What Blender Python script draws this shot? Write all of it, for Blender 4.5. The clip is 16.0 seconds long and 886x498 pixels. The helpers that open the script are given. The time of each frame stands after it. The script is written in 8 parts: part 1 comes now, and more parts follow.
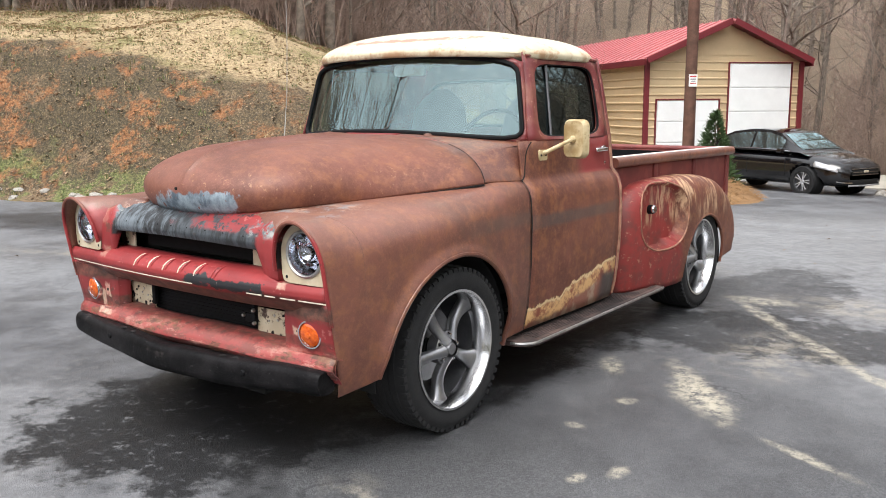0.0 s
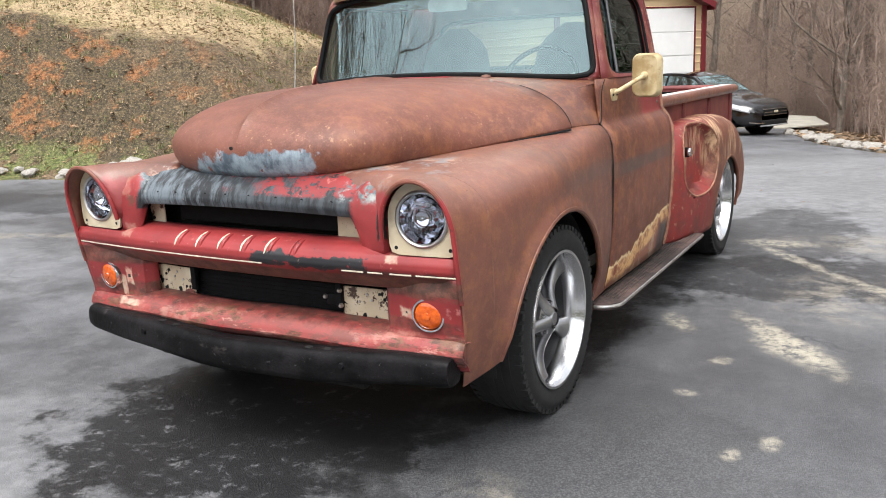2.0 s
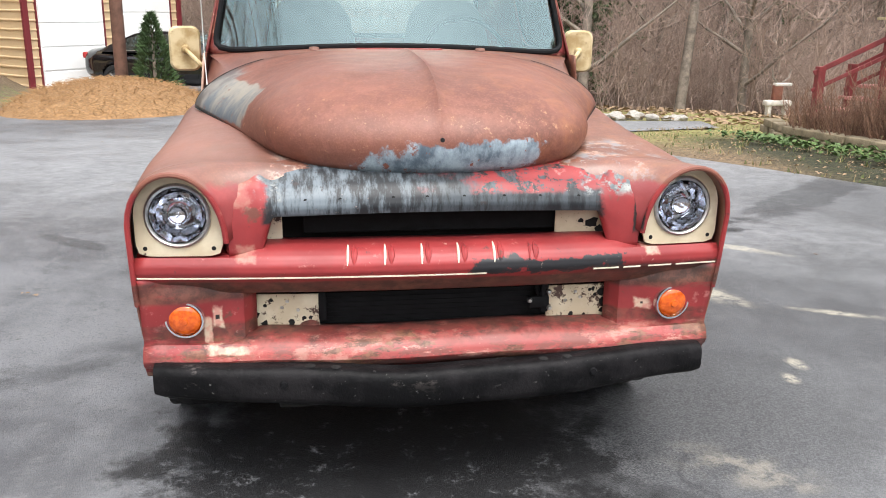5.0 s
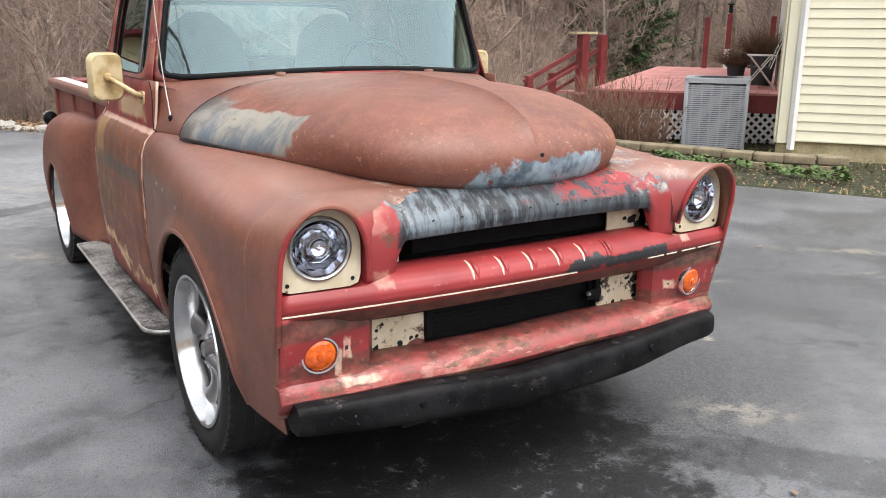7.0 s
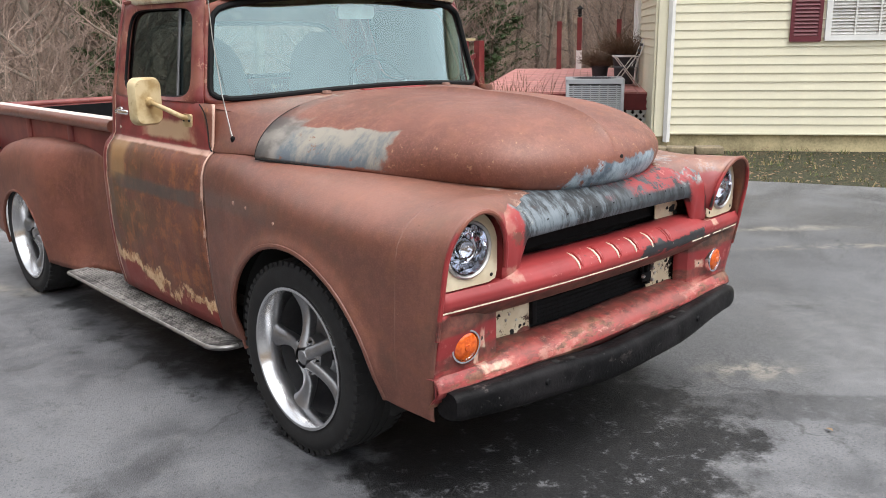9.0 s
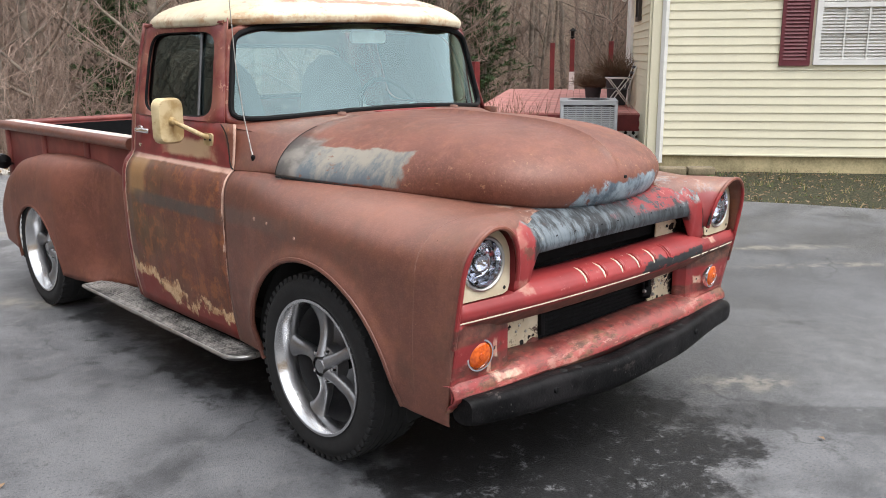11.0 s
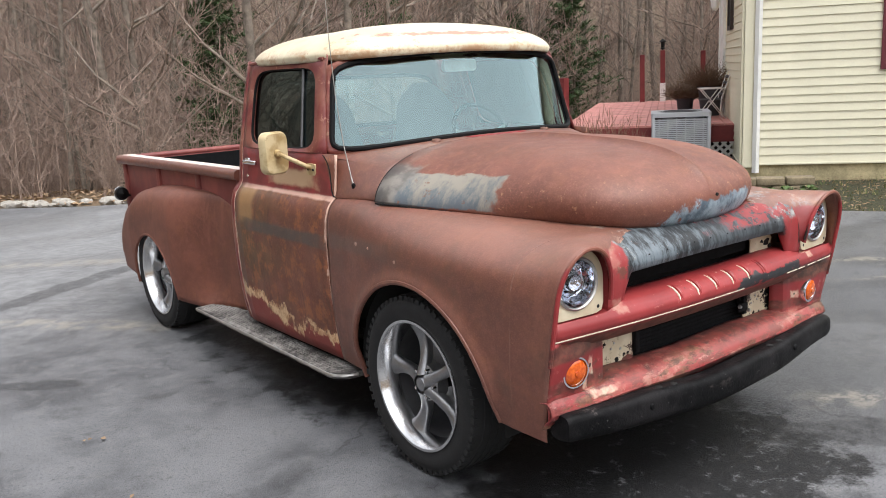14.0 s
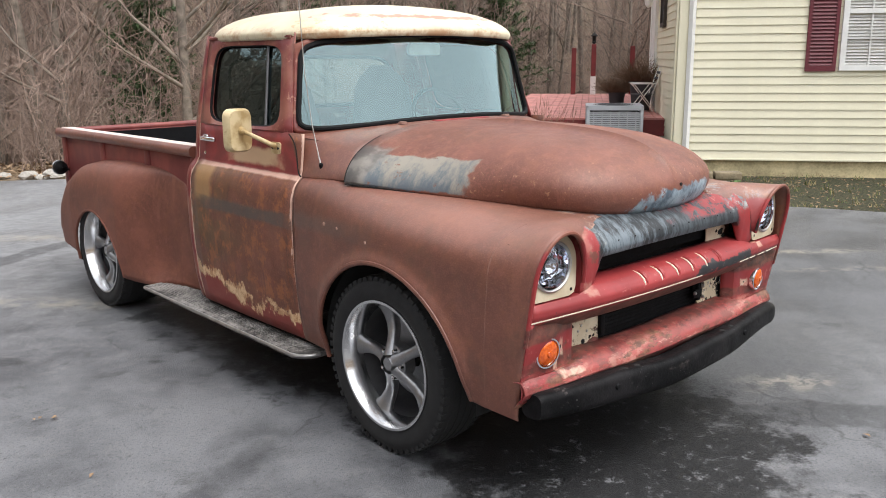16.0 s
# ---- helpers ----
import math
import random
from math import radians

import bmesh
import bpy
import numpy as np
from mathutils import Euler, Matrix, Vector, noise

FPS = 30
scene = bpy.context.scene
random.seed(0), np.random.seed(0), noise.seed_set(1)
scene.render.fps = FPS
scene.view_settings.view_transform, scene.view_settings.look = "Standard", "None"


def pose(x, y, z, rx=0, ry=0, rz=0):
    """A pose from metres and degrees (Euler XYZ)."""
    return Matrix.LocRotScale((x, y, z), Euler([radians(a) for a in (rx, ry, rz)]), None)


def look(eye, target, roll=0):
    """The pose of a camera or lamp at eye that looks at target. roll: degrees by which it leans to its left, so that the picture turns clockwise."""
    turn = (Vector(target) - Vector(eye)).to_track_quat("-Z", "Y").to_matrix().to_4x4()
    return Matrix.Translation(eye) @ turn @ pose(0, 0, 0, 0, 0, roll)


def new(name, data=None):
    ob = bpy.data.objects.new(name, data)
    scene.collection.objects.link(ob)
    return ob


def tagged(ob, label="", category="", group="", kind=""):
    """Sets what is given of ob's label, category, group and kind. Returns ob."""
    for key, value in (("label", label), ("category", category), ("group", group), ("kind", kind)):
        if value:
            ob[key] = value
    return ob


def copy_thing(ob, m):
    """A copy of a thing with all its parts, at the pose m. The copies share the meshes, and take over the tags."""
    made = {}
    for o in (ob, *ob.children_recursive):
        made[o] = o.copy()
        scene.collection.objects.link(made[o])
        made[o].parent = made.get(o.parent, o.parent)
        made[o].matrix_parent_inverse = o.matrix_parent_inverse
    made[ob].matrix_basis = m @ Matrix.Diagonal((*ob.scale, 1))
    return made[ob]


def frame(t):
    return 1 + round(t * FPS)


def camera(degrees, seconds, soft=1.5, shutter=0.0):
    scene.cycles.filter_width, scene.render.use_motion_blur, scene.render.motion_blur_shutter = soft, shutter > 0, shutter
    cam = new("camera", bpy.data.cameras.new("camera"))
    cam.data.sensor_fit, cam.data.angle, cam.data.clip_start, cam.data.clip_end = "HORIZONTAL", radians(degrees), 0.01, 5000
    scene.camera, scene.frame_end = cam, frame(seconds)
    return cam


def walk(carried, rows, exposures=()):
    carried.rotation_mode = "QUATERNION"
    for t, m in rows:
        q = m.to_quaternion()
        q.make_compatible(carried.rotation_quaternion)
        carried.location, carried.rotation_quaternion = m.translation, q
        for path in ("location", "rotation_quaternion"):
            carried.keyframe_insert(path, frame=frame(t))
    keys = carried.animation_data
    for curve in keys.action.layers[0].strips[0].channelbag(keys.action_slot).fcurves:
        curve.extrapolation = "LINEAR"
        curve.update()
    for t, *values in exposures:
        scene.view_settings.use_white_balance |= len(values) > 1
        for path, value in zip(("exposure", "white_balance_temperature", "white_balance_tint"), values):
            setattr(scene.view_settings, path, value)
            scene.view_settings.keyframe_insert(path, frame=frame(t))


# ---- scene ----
cam = camera(54.7, 16.0, soft=0.95)
PATH = [
    (0, (2.848, -2.732, 1.323), (1.655, -1.160, 0.993), -0.34),
    (0.5, (2.814, -2.679, 1.313), (1.610, -1.121, 0.958), 0.36),
    (1, (2.647, -2.700, 1.279), (1.449, -1.142, 0.905), 1.00),
    (1.5, (2.325, -2.776, 1.287), (1.228, -1.154, 0.875), 0.32),
    (2, (1.947, -2.753, 1.261), (0.973, -1.061, 0.830), -2.25),
    (2.5, (1.570, -2.837, 1.240), (0.762, -1.060, 0.804), -1.09),
    (3, (1.216, -2.915, 1.267), (0.557, -1.083, 0.804), -0.36),
    (3.5, (0.812, -2.906, 1.275), (0.302, -1.040, 0.770), -1.27),
    (3.7, (0.657, -2.930, 1.277), (0.246, -1.042, 0.759), -0.83),
    (5.8, (-0.811, -2.874, 1.370), (-0.203, -1.052, 0.814), 0.18),
    (6, (-0.906, -2.837, 1.355), (-0.246, -1.032, 0.803), -0.18),
    (6.5, (-1.233, -2.682, 1.358), (-0.446, -0.923, 0.821), -0.54),
    (7, (-1.530, -2.632, 1.363), (-0.509, -0.987, 0.861), 0.54),
    (7.5, (-1.745, -2.545, 1.364), (-0.573, -1.007, 0.852), -0.67),
    (8, (-1.870, -2.355, 1.353), (-0.628, -0.884, 0.810), -1.74),
    (8.5, (-2.104, -2.351, 1.389), (-0.817, -0.911, 0.866), -1.58),
    (8.7, (-2.244, -2.348, 1.408), (-0.941, -0.914, 0.908), -1.22),
    (10.8, (-2.475, -2.404, 1.420), (-1.131, -1.002, 0.941), -0.16),
    (11, (-2.486, -2.404, 1.436), (-1.145, -0.990, 0.986), -0.28),
    (11.5, (-2.508, -2.373, 1.472), (-1.217, -0.885, 1.126), -0.38),
    (12, (-2.513, -2.358, 1.445), (-1.257, -0.852, 1.053), -0.06),
    (12.5, (-2.518, -2.378, 1.441), (-1.256, -0.893, 0.991), -0.23),
    (13, (-2.471, -2.454, 1.459), (-1.219, -0.955, 1.024), -1.69),
    (13.5, (-2.459, -2.502, 1.467), (-1.265, -0.952, 1.053), -2.77),
    (14, (-2.561, -2.476, 1.479), (-1.377, -0.917, 1.072), -2.86),
    (14.5, (-2.682, -2.402, 1.480), (-1.457, -0.883, 1.039), -2.98),
    (15, (-2.694, -2.382, 1.470), (-1.427, -0.912, 0.986), -2.16),
    (15.5, (-2.709, -2.391, 1.468), (-1.407, -0.951, 0.990), -0.75),
    (16, (-2.725, -2.391, 1.474), (-1.407, -0.954, 1.032), -0.42),
]
walk(cam, [(t, look(eye, target, roll)) for t, eye, target, roll in PATH], exposures=[(0.0, 1.13), (2.5, 1.21), (3.0, 1.26), (3.5, 1.37), (6.0, 1.38), (6.5, 1.29), (7.0, 1.26), (8.7, 1.13), (11.0, 1.04), (16.0, 1.04)])

# ---- light: an overcast day ----
SUN_ELEV, SUN_TURN = 66.0, 170.0
world = bpy.data.worlds.new("sky")
scene.world = world
world.use_nodes = True
wn = world.node_tree.nodes
sky = wn.new("ShaderNodeTexSky")
sky.sky_type, sky.sun_disc = "NISHITA", False
sky.sun_elevation, sky.sun_rotation = radians(SUN_ELEV), radians(SUN_TURN)
sky.air_density, sky.dust_density, sky.ozone_density = 1.0, 1.0, 0.6
pale = wn.new("ShaderNodeHueSaturation")
pale.inputs["Saturation"].default_value = 0.14
world.node_tree.links.new(sky.outputs[0], pale.inputs["Color"])
world.node_tree.links.new(pale.outputs[0], wn["Background"].inputs["Color"])
wn["Background"].inputs["Strength"].default_value = 0.215
sun = new("sun", bpy.data.lights.new("sun", "SUN"))
sun.data.energy, sun.data.angle, sun.data.color = 1.35, radians(40), (1.0, 0.97, 0.92)
sa, se = radians(SUN_TURN), radians(SUN_ELEV)
sun.matrix_world = look((math.sin(sa) * math.cos(se) * 50, math.cos(sa) * math.cos(se) * 50, math.sin(se) * 50), (0, 0, 0))


# ---- materials ----
class Graph:
    """A node material in the making; each method gives a socket."""

    def __init__(self, name, rough=0.6, metal=0.0):
        self.m = bpy.data.materials.new(name)
        self.m.use_nodes = True
        self.t = self.m.node_tree
        self.b = self.t.nodes["Principled BSDF"]
        self.b.inputs["Roughness"].default_value = rough
        self.b.inputs["Metallic"].default_value = metal
        self.c = self.t.nodes.new("ShaderNodeTexCoord").outputs["Object"]

    def put(self, socket, value):
        if isinstance(value, bpy.types.NodeSocket):
            self.t.links.new(value, socket)
        elif isinstance(value, tuple):
            socket.default_value = (*value, 1.0) if len(value) == 3 and socket.type == "RGBA" else value
        else:
            socket.default_value = value

    def world_coord(self):
        self.c = self.t.nodes.new("ShaderNodeNewGeometry").outputs["Position"]
        return self

    def noise(self, scale, detail=4.0, rough=0.55, warp=0.0, stretch=None, shift=0.0):
        n = self.t.nodes.new("ShaderNodeTexNoise")
        vec = self.c
        if stretch or shift:
            mp = self.t.nodes.new("ShaderNodeMapping")
            self.put(mp.inputs["Vector"], vec)
            mp.inputs["Scale"].default_value = stretch or (1, 1, 1)
            mp.inputs["Location"].default_value = (shift, shift * 0.7, shift * 1.3)
            vec = mp.outputs[0]
        self.put(n.inputs["Vector"], vec)
        n.inputs["Scale"].default_value, n.inputs["Detail"].default_value = scale, detail
        n.inputs["Roughness"].default_value, n.inputs["Distortion"].default_value = rough, warp
        return n.outputs["Fac"]

    def voronoi(self, scale, feature="F1"):
        n = self.t.nodes.new("ShaderNodeTexVoronoi")
        n.feature = feature
        self.put(n.inputs["Vector"], self.c)
        n.inputs["Scale"].default_value = scale
        return n.outputs["Distance"]

    def op(self, kind, a, b=0.0):
        n = self.t.nodes.new("ShaderNodeMath")
        n.operation = kind
        self.put(n.inputs[0], a)
        self.put(n.inputs[1], b)
        return n.outputs[0]

    def ramp(self, x, lo, hi):
        n = self.t.nodes.new("ShaderNodeMapRange")
        n.interpolation_type = "SMOOTHSTEP"
        self.put(n.inputs["Value"], x)
        n.inputs["From Min"].default_value, n.inputs["From Max"].default_value = lo, hi
        return n.outputs[0]

    def mix(self, fac, a, b):
        n = self.t.nodes.new("ShaderNodeMix")
        n.data_type = "RGBA"
        self.put(n.inputs[0], fac)
        self.put(n.inputs[6], a)
        self.put(n.inputs[7], b)
        return n.outputs[2]

    def axis(self, i):
        n = self.t.nodes.new("ShaderNodeSeparateXYZ")
        self.put(n.inputs[0], self.c)
        return n.outputs[i]

    def box(self, centre, half, soft=0.25, warp=0.0, scale=8.0, detail=5.0):
        """1 inside an uneven patch round centre."""
        d = None
        for i in range(3):
            if half[i] is None:
                continue
            a = self.op("DIVIDE", self.op("ABSOLUTE", self.op("SUBTRACT", self.axis(i), centre[i])), half[i])
            d = a if d is None else self.op("MAXIMUM", d, a)
        if warp:
            d = self.op("ADD", d, self.op("MULTIPLY", self.op("SUBTRACT", self.noise(scale, detail, 0.65), 0.5), warp))
        return self.ramp(d, 1 + soft, 1 - soft)

    def blob(self, centre, half, soft=0.4, warp=1.0, scale=6.0, detail=7.0, turn=0.0):
        """1 inside an uneven round patch on the ground."""
        c, s = math.cos(radians(turn)), math.sin(radians(turn))
        dx, dy = self.op("SUBTRACT", self.axis(0), centre[0]), self.op("SUBTRACT", self.axis(1), centre[1])
        a = self.op("DIVIDE", self.op("ADD", self.op("MULTIPLY", dx, c), self.op("MULTIPLY", dy, s)), half[0])
        b = self.op("DIVIDE", self.op("SUBTRACT", self.op("MULTIPLY", dy, c), self.op("MULTIPLY", dx, s)), half[1])
        d = self.op("SQRT", self.op("ADD", self.op("MULTIPLY", a, a), self.op("MULTIPLY", b, b)))
        d = self.op("ADD", d, self.op("MULTIPLY", self.op("SUBTRACT", self.noise(scale, detail, 0.7), 0.5), warp))
        return self.ramp(d, 1 + soft, 1 - soft)

    def rand(self):
        return self.t.nodes.new("ShaderNodeObjectInfo").outputs["Random"]

    def bump(self, h, strength=0.3, dist=0.01):
        n = self.t.nodes.new("ShaderNodeBump")
        self.put(n.inputs["Height"], h)
        n.inputs["Strength"].default_value, n.inputs["Distance"].default_value = strength, dist
        self.t.links.new(n.outputs[0], self.b.inputs["Normal"])

    def done(self, colour=None, rough=None, metal=None):
        if colour is not None:
            self.put(self.b.inputs["Base Color"], colour)
        if rough is not None:
            self.put(self.b.inputs["Roughness"], rough)
        if metal is not None:
            self.put(self.b.inputs["Metallic"], metal)
        return self.m


def plain(name, colour, rough=0.6, metal=0.0, vary=0.25, scale=9.0, bump=0.1):
    g = Graph(name, rough, metal)
    dark = tuple(c * (1 - vary) for c in colour)
    lite = tuple(min(1, c * (1 + vary * 0.6)) for c in colour)
    n = g.noise(scale, 5)
    f = g.noise(scale * 14, 3)
    if bump:
        g.bump(f, bump, 0.004)
    return g.done(g.mix(g.ramp(g.op("ADD", g.op("MULTIPLY", n, 0.7), g.op("MULTIPLY", f, 0.3)), 0.3, 0.7), dark, lite))


RUST, RUST_D, RUST_O = (0.200, 0.069, 0.045), (0.112, 0.037, 0.024), (0.31, 0.120, 0.045)
RED, CREAM, STEEL, BLACK = (0.33, 0.035, 0.036), (0.72, 0.62, 0.42), (0.24, 0.28, 0.33), (0.022, 0.022, 0.025)


def rust_base(g):
    big, mid, fine = g.noise(2.2, 5), g.noise(14, 7, 0.68), g.noise(160, 3)
    c = g.mix(g.ramp(big, 0.35, 0.68), RUST_D, RUST)
    left = g.ramp(g.axis(0), -0.1, 0.6)
    c = g.mix(g.op("MULTIPLY", g.ramp(g.noise(5.5, 9, 0.72, shift=20.0), 0.46, 0.64), 0.46), c, RUST_D)
    c = g.mix(g.op("MULTIPLY", g.ramp(g.noise(7, 8, 0.72, stretch=(1, 1.6, 0.45), shift=31.0), 0.54, 0.66), 0.40), c, (0.26, 0.098, 0.064))
    c = g.mix(g.op("MULTIPLY", g.ramp(mid, 0.46, 0.70), g.op("ADD", g.op("MULTIPLY", left, 0.40), 0.20)), c, RUST_O)
    c = g.mix(g.op("MULTIPLY", g.ramp(g.noise(34, 6, 0.7, shift=1.0), 0.50, 0.66), 0.45), c, g.mix(left, (0.235, 0.085, 0.062), (0.30, 0.125, 0.065)))
    c = g.mix(g.op("MULTIPLY", g.ramp(fine, 0.48, 0.68), 0.38), c, (0.265, 0.102, 0.068))
    c = g.mix(g.op("MULTIPLY", g.ramp(g.noise(75, 5, 0.75, shift=13.0), 0.655, 0.70), 0.45), c, (0.42, 0.22, 0.13))
    c = g.mix(g.op("MULTIPLY", g.ramp(g.noise(330, 2, shift=8.0), 0.55, 0.72), 0.28), c, (0.07, 0.030, 0.022))
    c = g.mix(g.op("MULTIPLY", g.ramp(g.noise(60, 2, shift=3.0), 0.56, 0.70), 0.22), c, RUST_D)
    g.bump(g.op("ADD", g.op("ADD", fine, mid), g.noise(3.0, 2)), 0.14, 0.004)
    return c


def rust_panel():
    """Rust-brown primed steel of fenders."""
    g = Graph("rusted_paint", 0.62)
    c = rust_base(g)
    c = g.mix(g.op("MULTIPLY", g.ramp(g.noise(5, 8, 0.7, shift=21.0), 0.50, 0.64), 0.45), c, (0.105, 0.050, 0.032))
    spots = g.ramp(g.noise(26, 4, 0.7, shift=9.0), 0.70, 0.78)
    c = g.mix(g.op("MULTIPLY", spots, 0.5), c, (0.46, 0.26, 0.20))
    # flaking blue-grey and tan on the tops beside the hood's nose
    for x, hx in ((0.50, 0.17), (-0.37, 0.07)):
        top = g.box((x, -0.50, 0.93), (hx, 0.17, 0.06), 0.35, 1.6, 9, 7)
        top = g.op("MULTIPLY", top, g.ramp(g.noise(13, 8, 0.75, shift=27.0), 0.50, 0.56))
        c = g.mix(g.op("MULTIPLY", top, 0.85), c, g.mix(g.ramp(g.noise(9, 6, 0.7, shift=2.0), 0.44, 0.56), (0.46, 0.30, 0.22), (0.22, 0.25, 0.27)))
    # fender crowns paler: the sky's sheen on them, mixed into the paint
    for x in (-0.70, 0.70):
        sheen_fade = g.box((x, -0.34, 0.95), (0.26, 0.46, 0.08), 0.7, 0.8, 3.0, 4)
        c = g.mix(g.op("MULTIPLY", sheen_fade, 0.18), c, (0.38, 0.19, 0.135))
    for x in (-0.545, 0.545):
        c = g.mix(g.box((x, -0.70, 0.775), (0.062, 0.11, 0.115), 0.10, 0.8, 12, 6), c, g.mix(g.ramp(g.noise(9, 5), 0.4, 0.65), (0.24, 0.026, 0.027), (0.36, 0.055, 0.05)))
    # bare scuffs behind the wheel and a grey smear along the side
    c = g.mix(g.op("MULTIPLY", g.box((None, 0.42, 0.82), (None, 0.30, 0.03), 0.6, 1.4, 7), 0.36), c, (0.10, 0.085, 0.075))
    g.b.inputs["Specular IOR Level"].default_value = 0.85
    return g.done(c, g.op("ADD", g.op("MULTIPLY", g.noise(12, 5, 0.7), 0.26), 0.33))


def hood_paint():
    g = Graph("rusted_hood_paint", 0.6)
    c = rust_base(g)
    # paler pink-brown mixed in, lifting the hood towards its sky-lit tone
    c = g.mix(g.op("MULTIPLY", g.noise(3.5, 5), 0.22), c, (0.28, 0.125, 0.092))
    c = g.mix(g.op("MULTIPLY", g.ramp(g.noise(42, 6, 0.75, shift=5.0), 0.60, 0.65), g.op("MULTIPLY", g.box((0, -0.33, 1.03), (0.74, 0.42, 0.06), 0.5, 1.2, 6), 0.6)), c, (0.45, 0.24, 0.13))
    c = g.mix(g.op("MULTIPLY", g.ramp(g.noise(24, 7, 0.75, shift=15.0), 0.68, 0.70), 0.5), c, (0.48, 0.26, 0.18))
    nose = g.op("MULTIPLY", g.box((0.045, -0.66, 0.925), (0.22, 0.12, 0.062), 0.10, 2.4, 10, 8), 1.0)
    c = g.mix(nose, c, g.mix(g.ramp(g.noise(12, 7, 0.7, stretch=(1, 1, 0.6)), 0.36, 0.62), (0.075, 0.105, 0.135), (0.33, 0.40, 0.45)))
    c = g.mix(g.op("MULTIPLY", nose, g.ramp(g.noise(24, 5, 0.7, shift=2.0), 0.58, 0.64)), c, RUST)
    flank = g.box((-0.62, 0.10, 1.030), (0.24, 0.24, 0.060), 0.06, 0.8, 10, 8)
    tone = g.op("ADD", g.noise(9, 8, 0.75, stretch=(1, 1.6, 0.5)), g.op("MULTIPLY", g.op("SUBTRACT", g.axis(2), 1.030), 1.6))
    c = g.mix(flank, c, g.mix(g.ramp(tone, 0.36, 0.64), (0.085, 0.105, 0.125), (0.245, 0.222, 0.185)))
    c = g.mix(g.op("MULTIPLY", flank, g.ramp(g.noise(20, 6, 0.75, shift=3.0), 0.60, 0.66)), c, (0.16, 0.075, 0.05))
    dark = g.box((-0.62, 0.33, 1.03), (0.22, 0.085, 0.085), 0.12, 0.6, 9, 6)
    c = g.mix(g.op("MULTIPLY", dark, 0.85), c, g.mix(g.ramp(g.noise(14, 6), 0.4, 0.6), (0.10, 0.09, 0.085), (0.22, 0.20, 0.18)))
    c = g.mix(g.op("MULTIPLY", g.box((0.32, 0.42, 1.19), (0.36, 0.022, 0.06), 0.5, 1.0, 9), 0.8), c, (0.42, 0.10, 0.08))
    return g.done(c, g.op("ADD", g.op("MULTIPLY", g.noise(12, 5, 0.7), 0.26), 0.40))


def face_paint():
    """Red front with black, blue-grey and rusted wear."""
    g = Graph("worn_red_paint", 0.45)
    c = g.mix(g.ramp(g.noise(5, 5), 0.35, 0.7), (0.22, 0.024, 0.026), RED)
    c = g.mix(g.op("MULTIPLY", g.ramp(g.noise(14, 6, 0.7, shift=4.0), 0.60, 0.68), 0.75), c, (0.47, 0.17, 0.15))
    c = g.mix(g.op("MULTIPLY", g.ramp(g.noise(11, 6, 0.7, shift=7.0), 0.62, 0.68), 0.85), c, (0.13, 0.05, 0.035))
    # the header over the upper opening: black bare steel with pale streaks
    head = g.op("MULTIPLY", g.ramp(g.axis(2), 0.785, 0.795), g.box((0, None, 0.86), (0.462, None, 0.3), 0.03, 0.25, 14, 7))
    keep = g.op("MULTIPLY", g.ramp(g.op("ADD", g.axis(2), g.op("MULTIPLY", g.op("SUBTRACT", g.noise(13, 6, 0.7), 0.5), 0.05)), 0.858, 0.872), g.ramp(g.op("ADD", g.axis(0), g.op("MULTIPLY", g.op("SUBTRACT", g.noise(5, 5, 0.7), 0.5), 0.6)), -0.02, 0.10))
    keep = g.op("MULTIPLY", keep, g.ramp(g.noise(16, 6, 0.7, shift=14.0), 0.44, 0.50))
    head = g.op("MULTIPLY", head, g.op("SUBTRACT", 1.0, keep))
    streak = g.ramp(g.op("ADD", g.op("MULTIPLY", g.noise(11, 8, 0.75, stretch=(1, 0.6, 0.6)), 0.45), g.op("MULTIPLY", g.noise(34, 5, 0.7, stretch=(1.3, 0.3, 0.22), shift=6.0), 0.55)), 0.44, 0.58)
    right = g.ramp(g.op("ADD", g.axis(0), g.op("MULTIPLY", g.noise(6, 4), 0.5)), 0.45, -0.05)
    steel = g.mix(g.op("MULTIPLY", streak, g.op("ADD", g.op("MULTIPLY", right, 0.38), 0.16)), (0.012, 0.014, 0.017), (0.25, 0.30, 0.34))
    steel = g.mix(g.ramp(g.axis(2), 0.822, 0.806), steel, (0.020, 0.020, 0.022))
    c = g.mix(head, c, steel)
    crown = g.op("MULTIPLY", g.ramp(g.op("ADD", g.axis(2), g.op("MULTIPLY", g.noise(9, 6, 0.7), 0.05)), 0.905, 0.925), g.ramp(g.op("ABSOLUTE", g.axis(0)), 0.46, 0.54))
    c = g.mix(crown, c, RUST)
    for (x, hx) in ((-0.46, 0.03), (0.49, 0.08)):
        sheen_fade = g.box((x, None, 0.895), (hx, None, 0.035), 0.3, 1.8, 12, 7)
        c = g.mix(g.op("MULTIPLY", sheen_fade, g.ramp(g.noise(19, 6, 0.7, shift=8.0), 0.46, 0.54)), c, g.mix(g.ramp(g.noise(22, 5, 0.7), 0.4, 0.65), (0.10, 0.12, 0.13), (0.36, 0.37, 0.35)))
    # black scrape on the middle bar and rusted underside
    c = g.mix(g.box((0.31, None, 0.668), (0.20, None, 0.024), 0.10, 3.0, 17, 8), c, BLACK)
    c = g.mix(g.op("MULTIPLY", g.box((0.62, None, 0.645), (0.18, None, 0.014), 0.3, 2.0, 15, 7), 0.8), c, (0.06, 0.03, 0.025))
    c = g.mix(g.op("MULTIPLY", g.box((0.1, None, 0.612), (0.75, None, 0.022), 0.4, 1.4, 12), 0.85), c, (0.10, 0.05, 0.036))
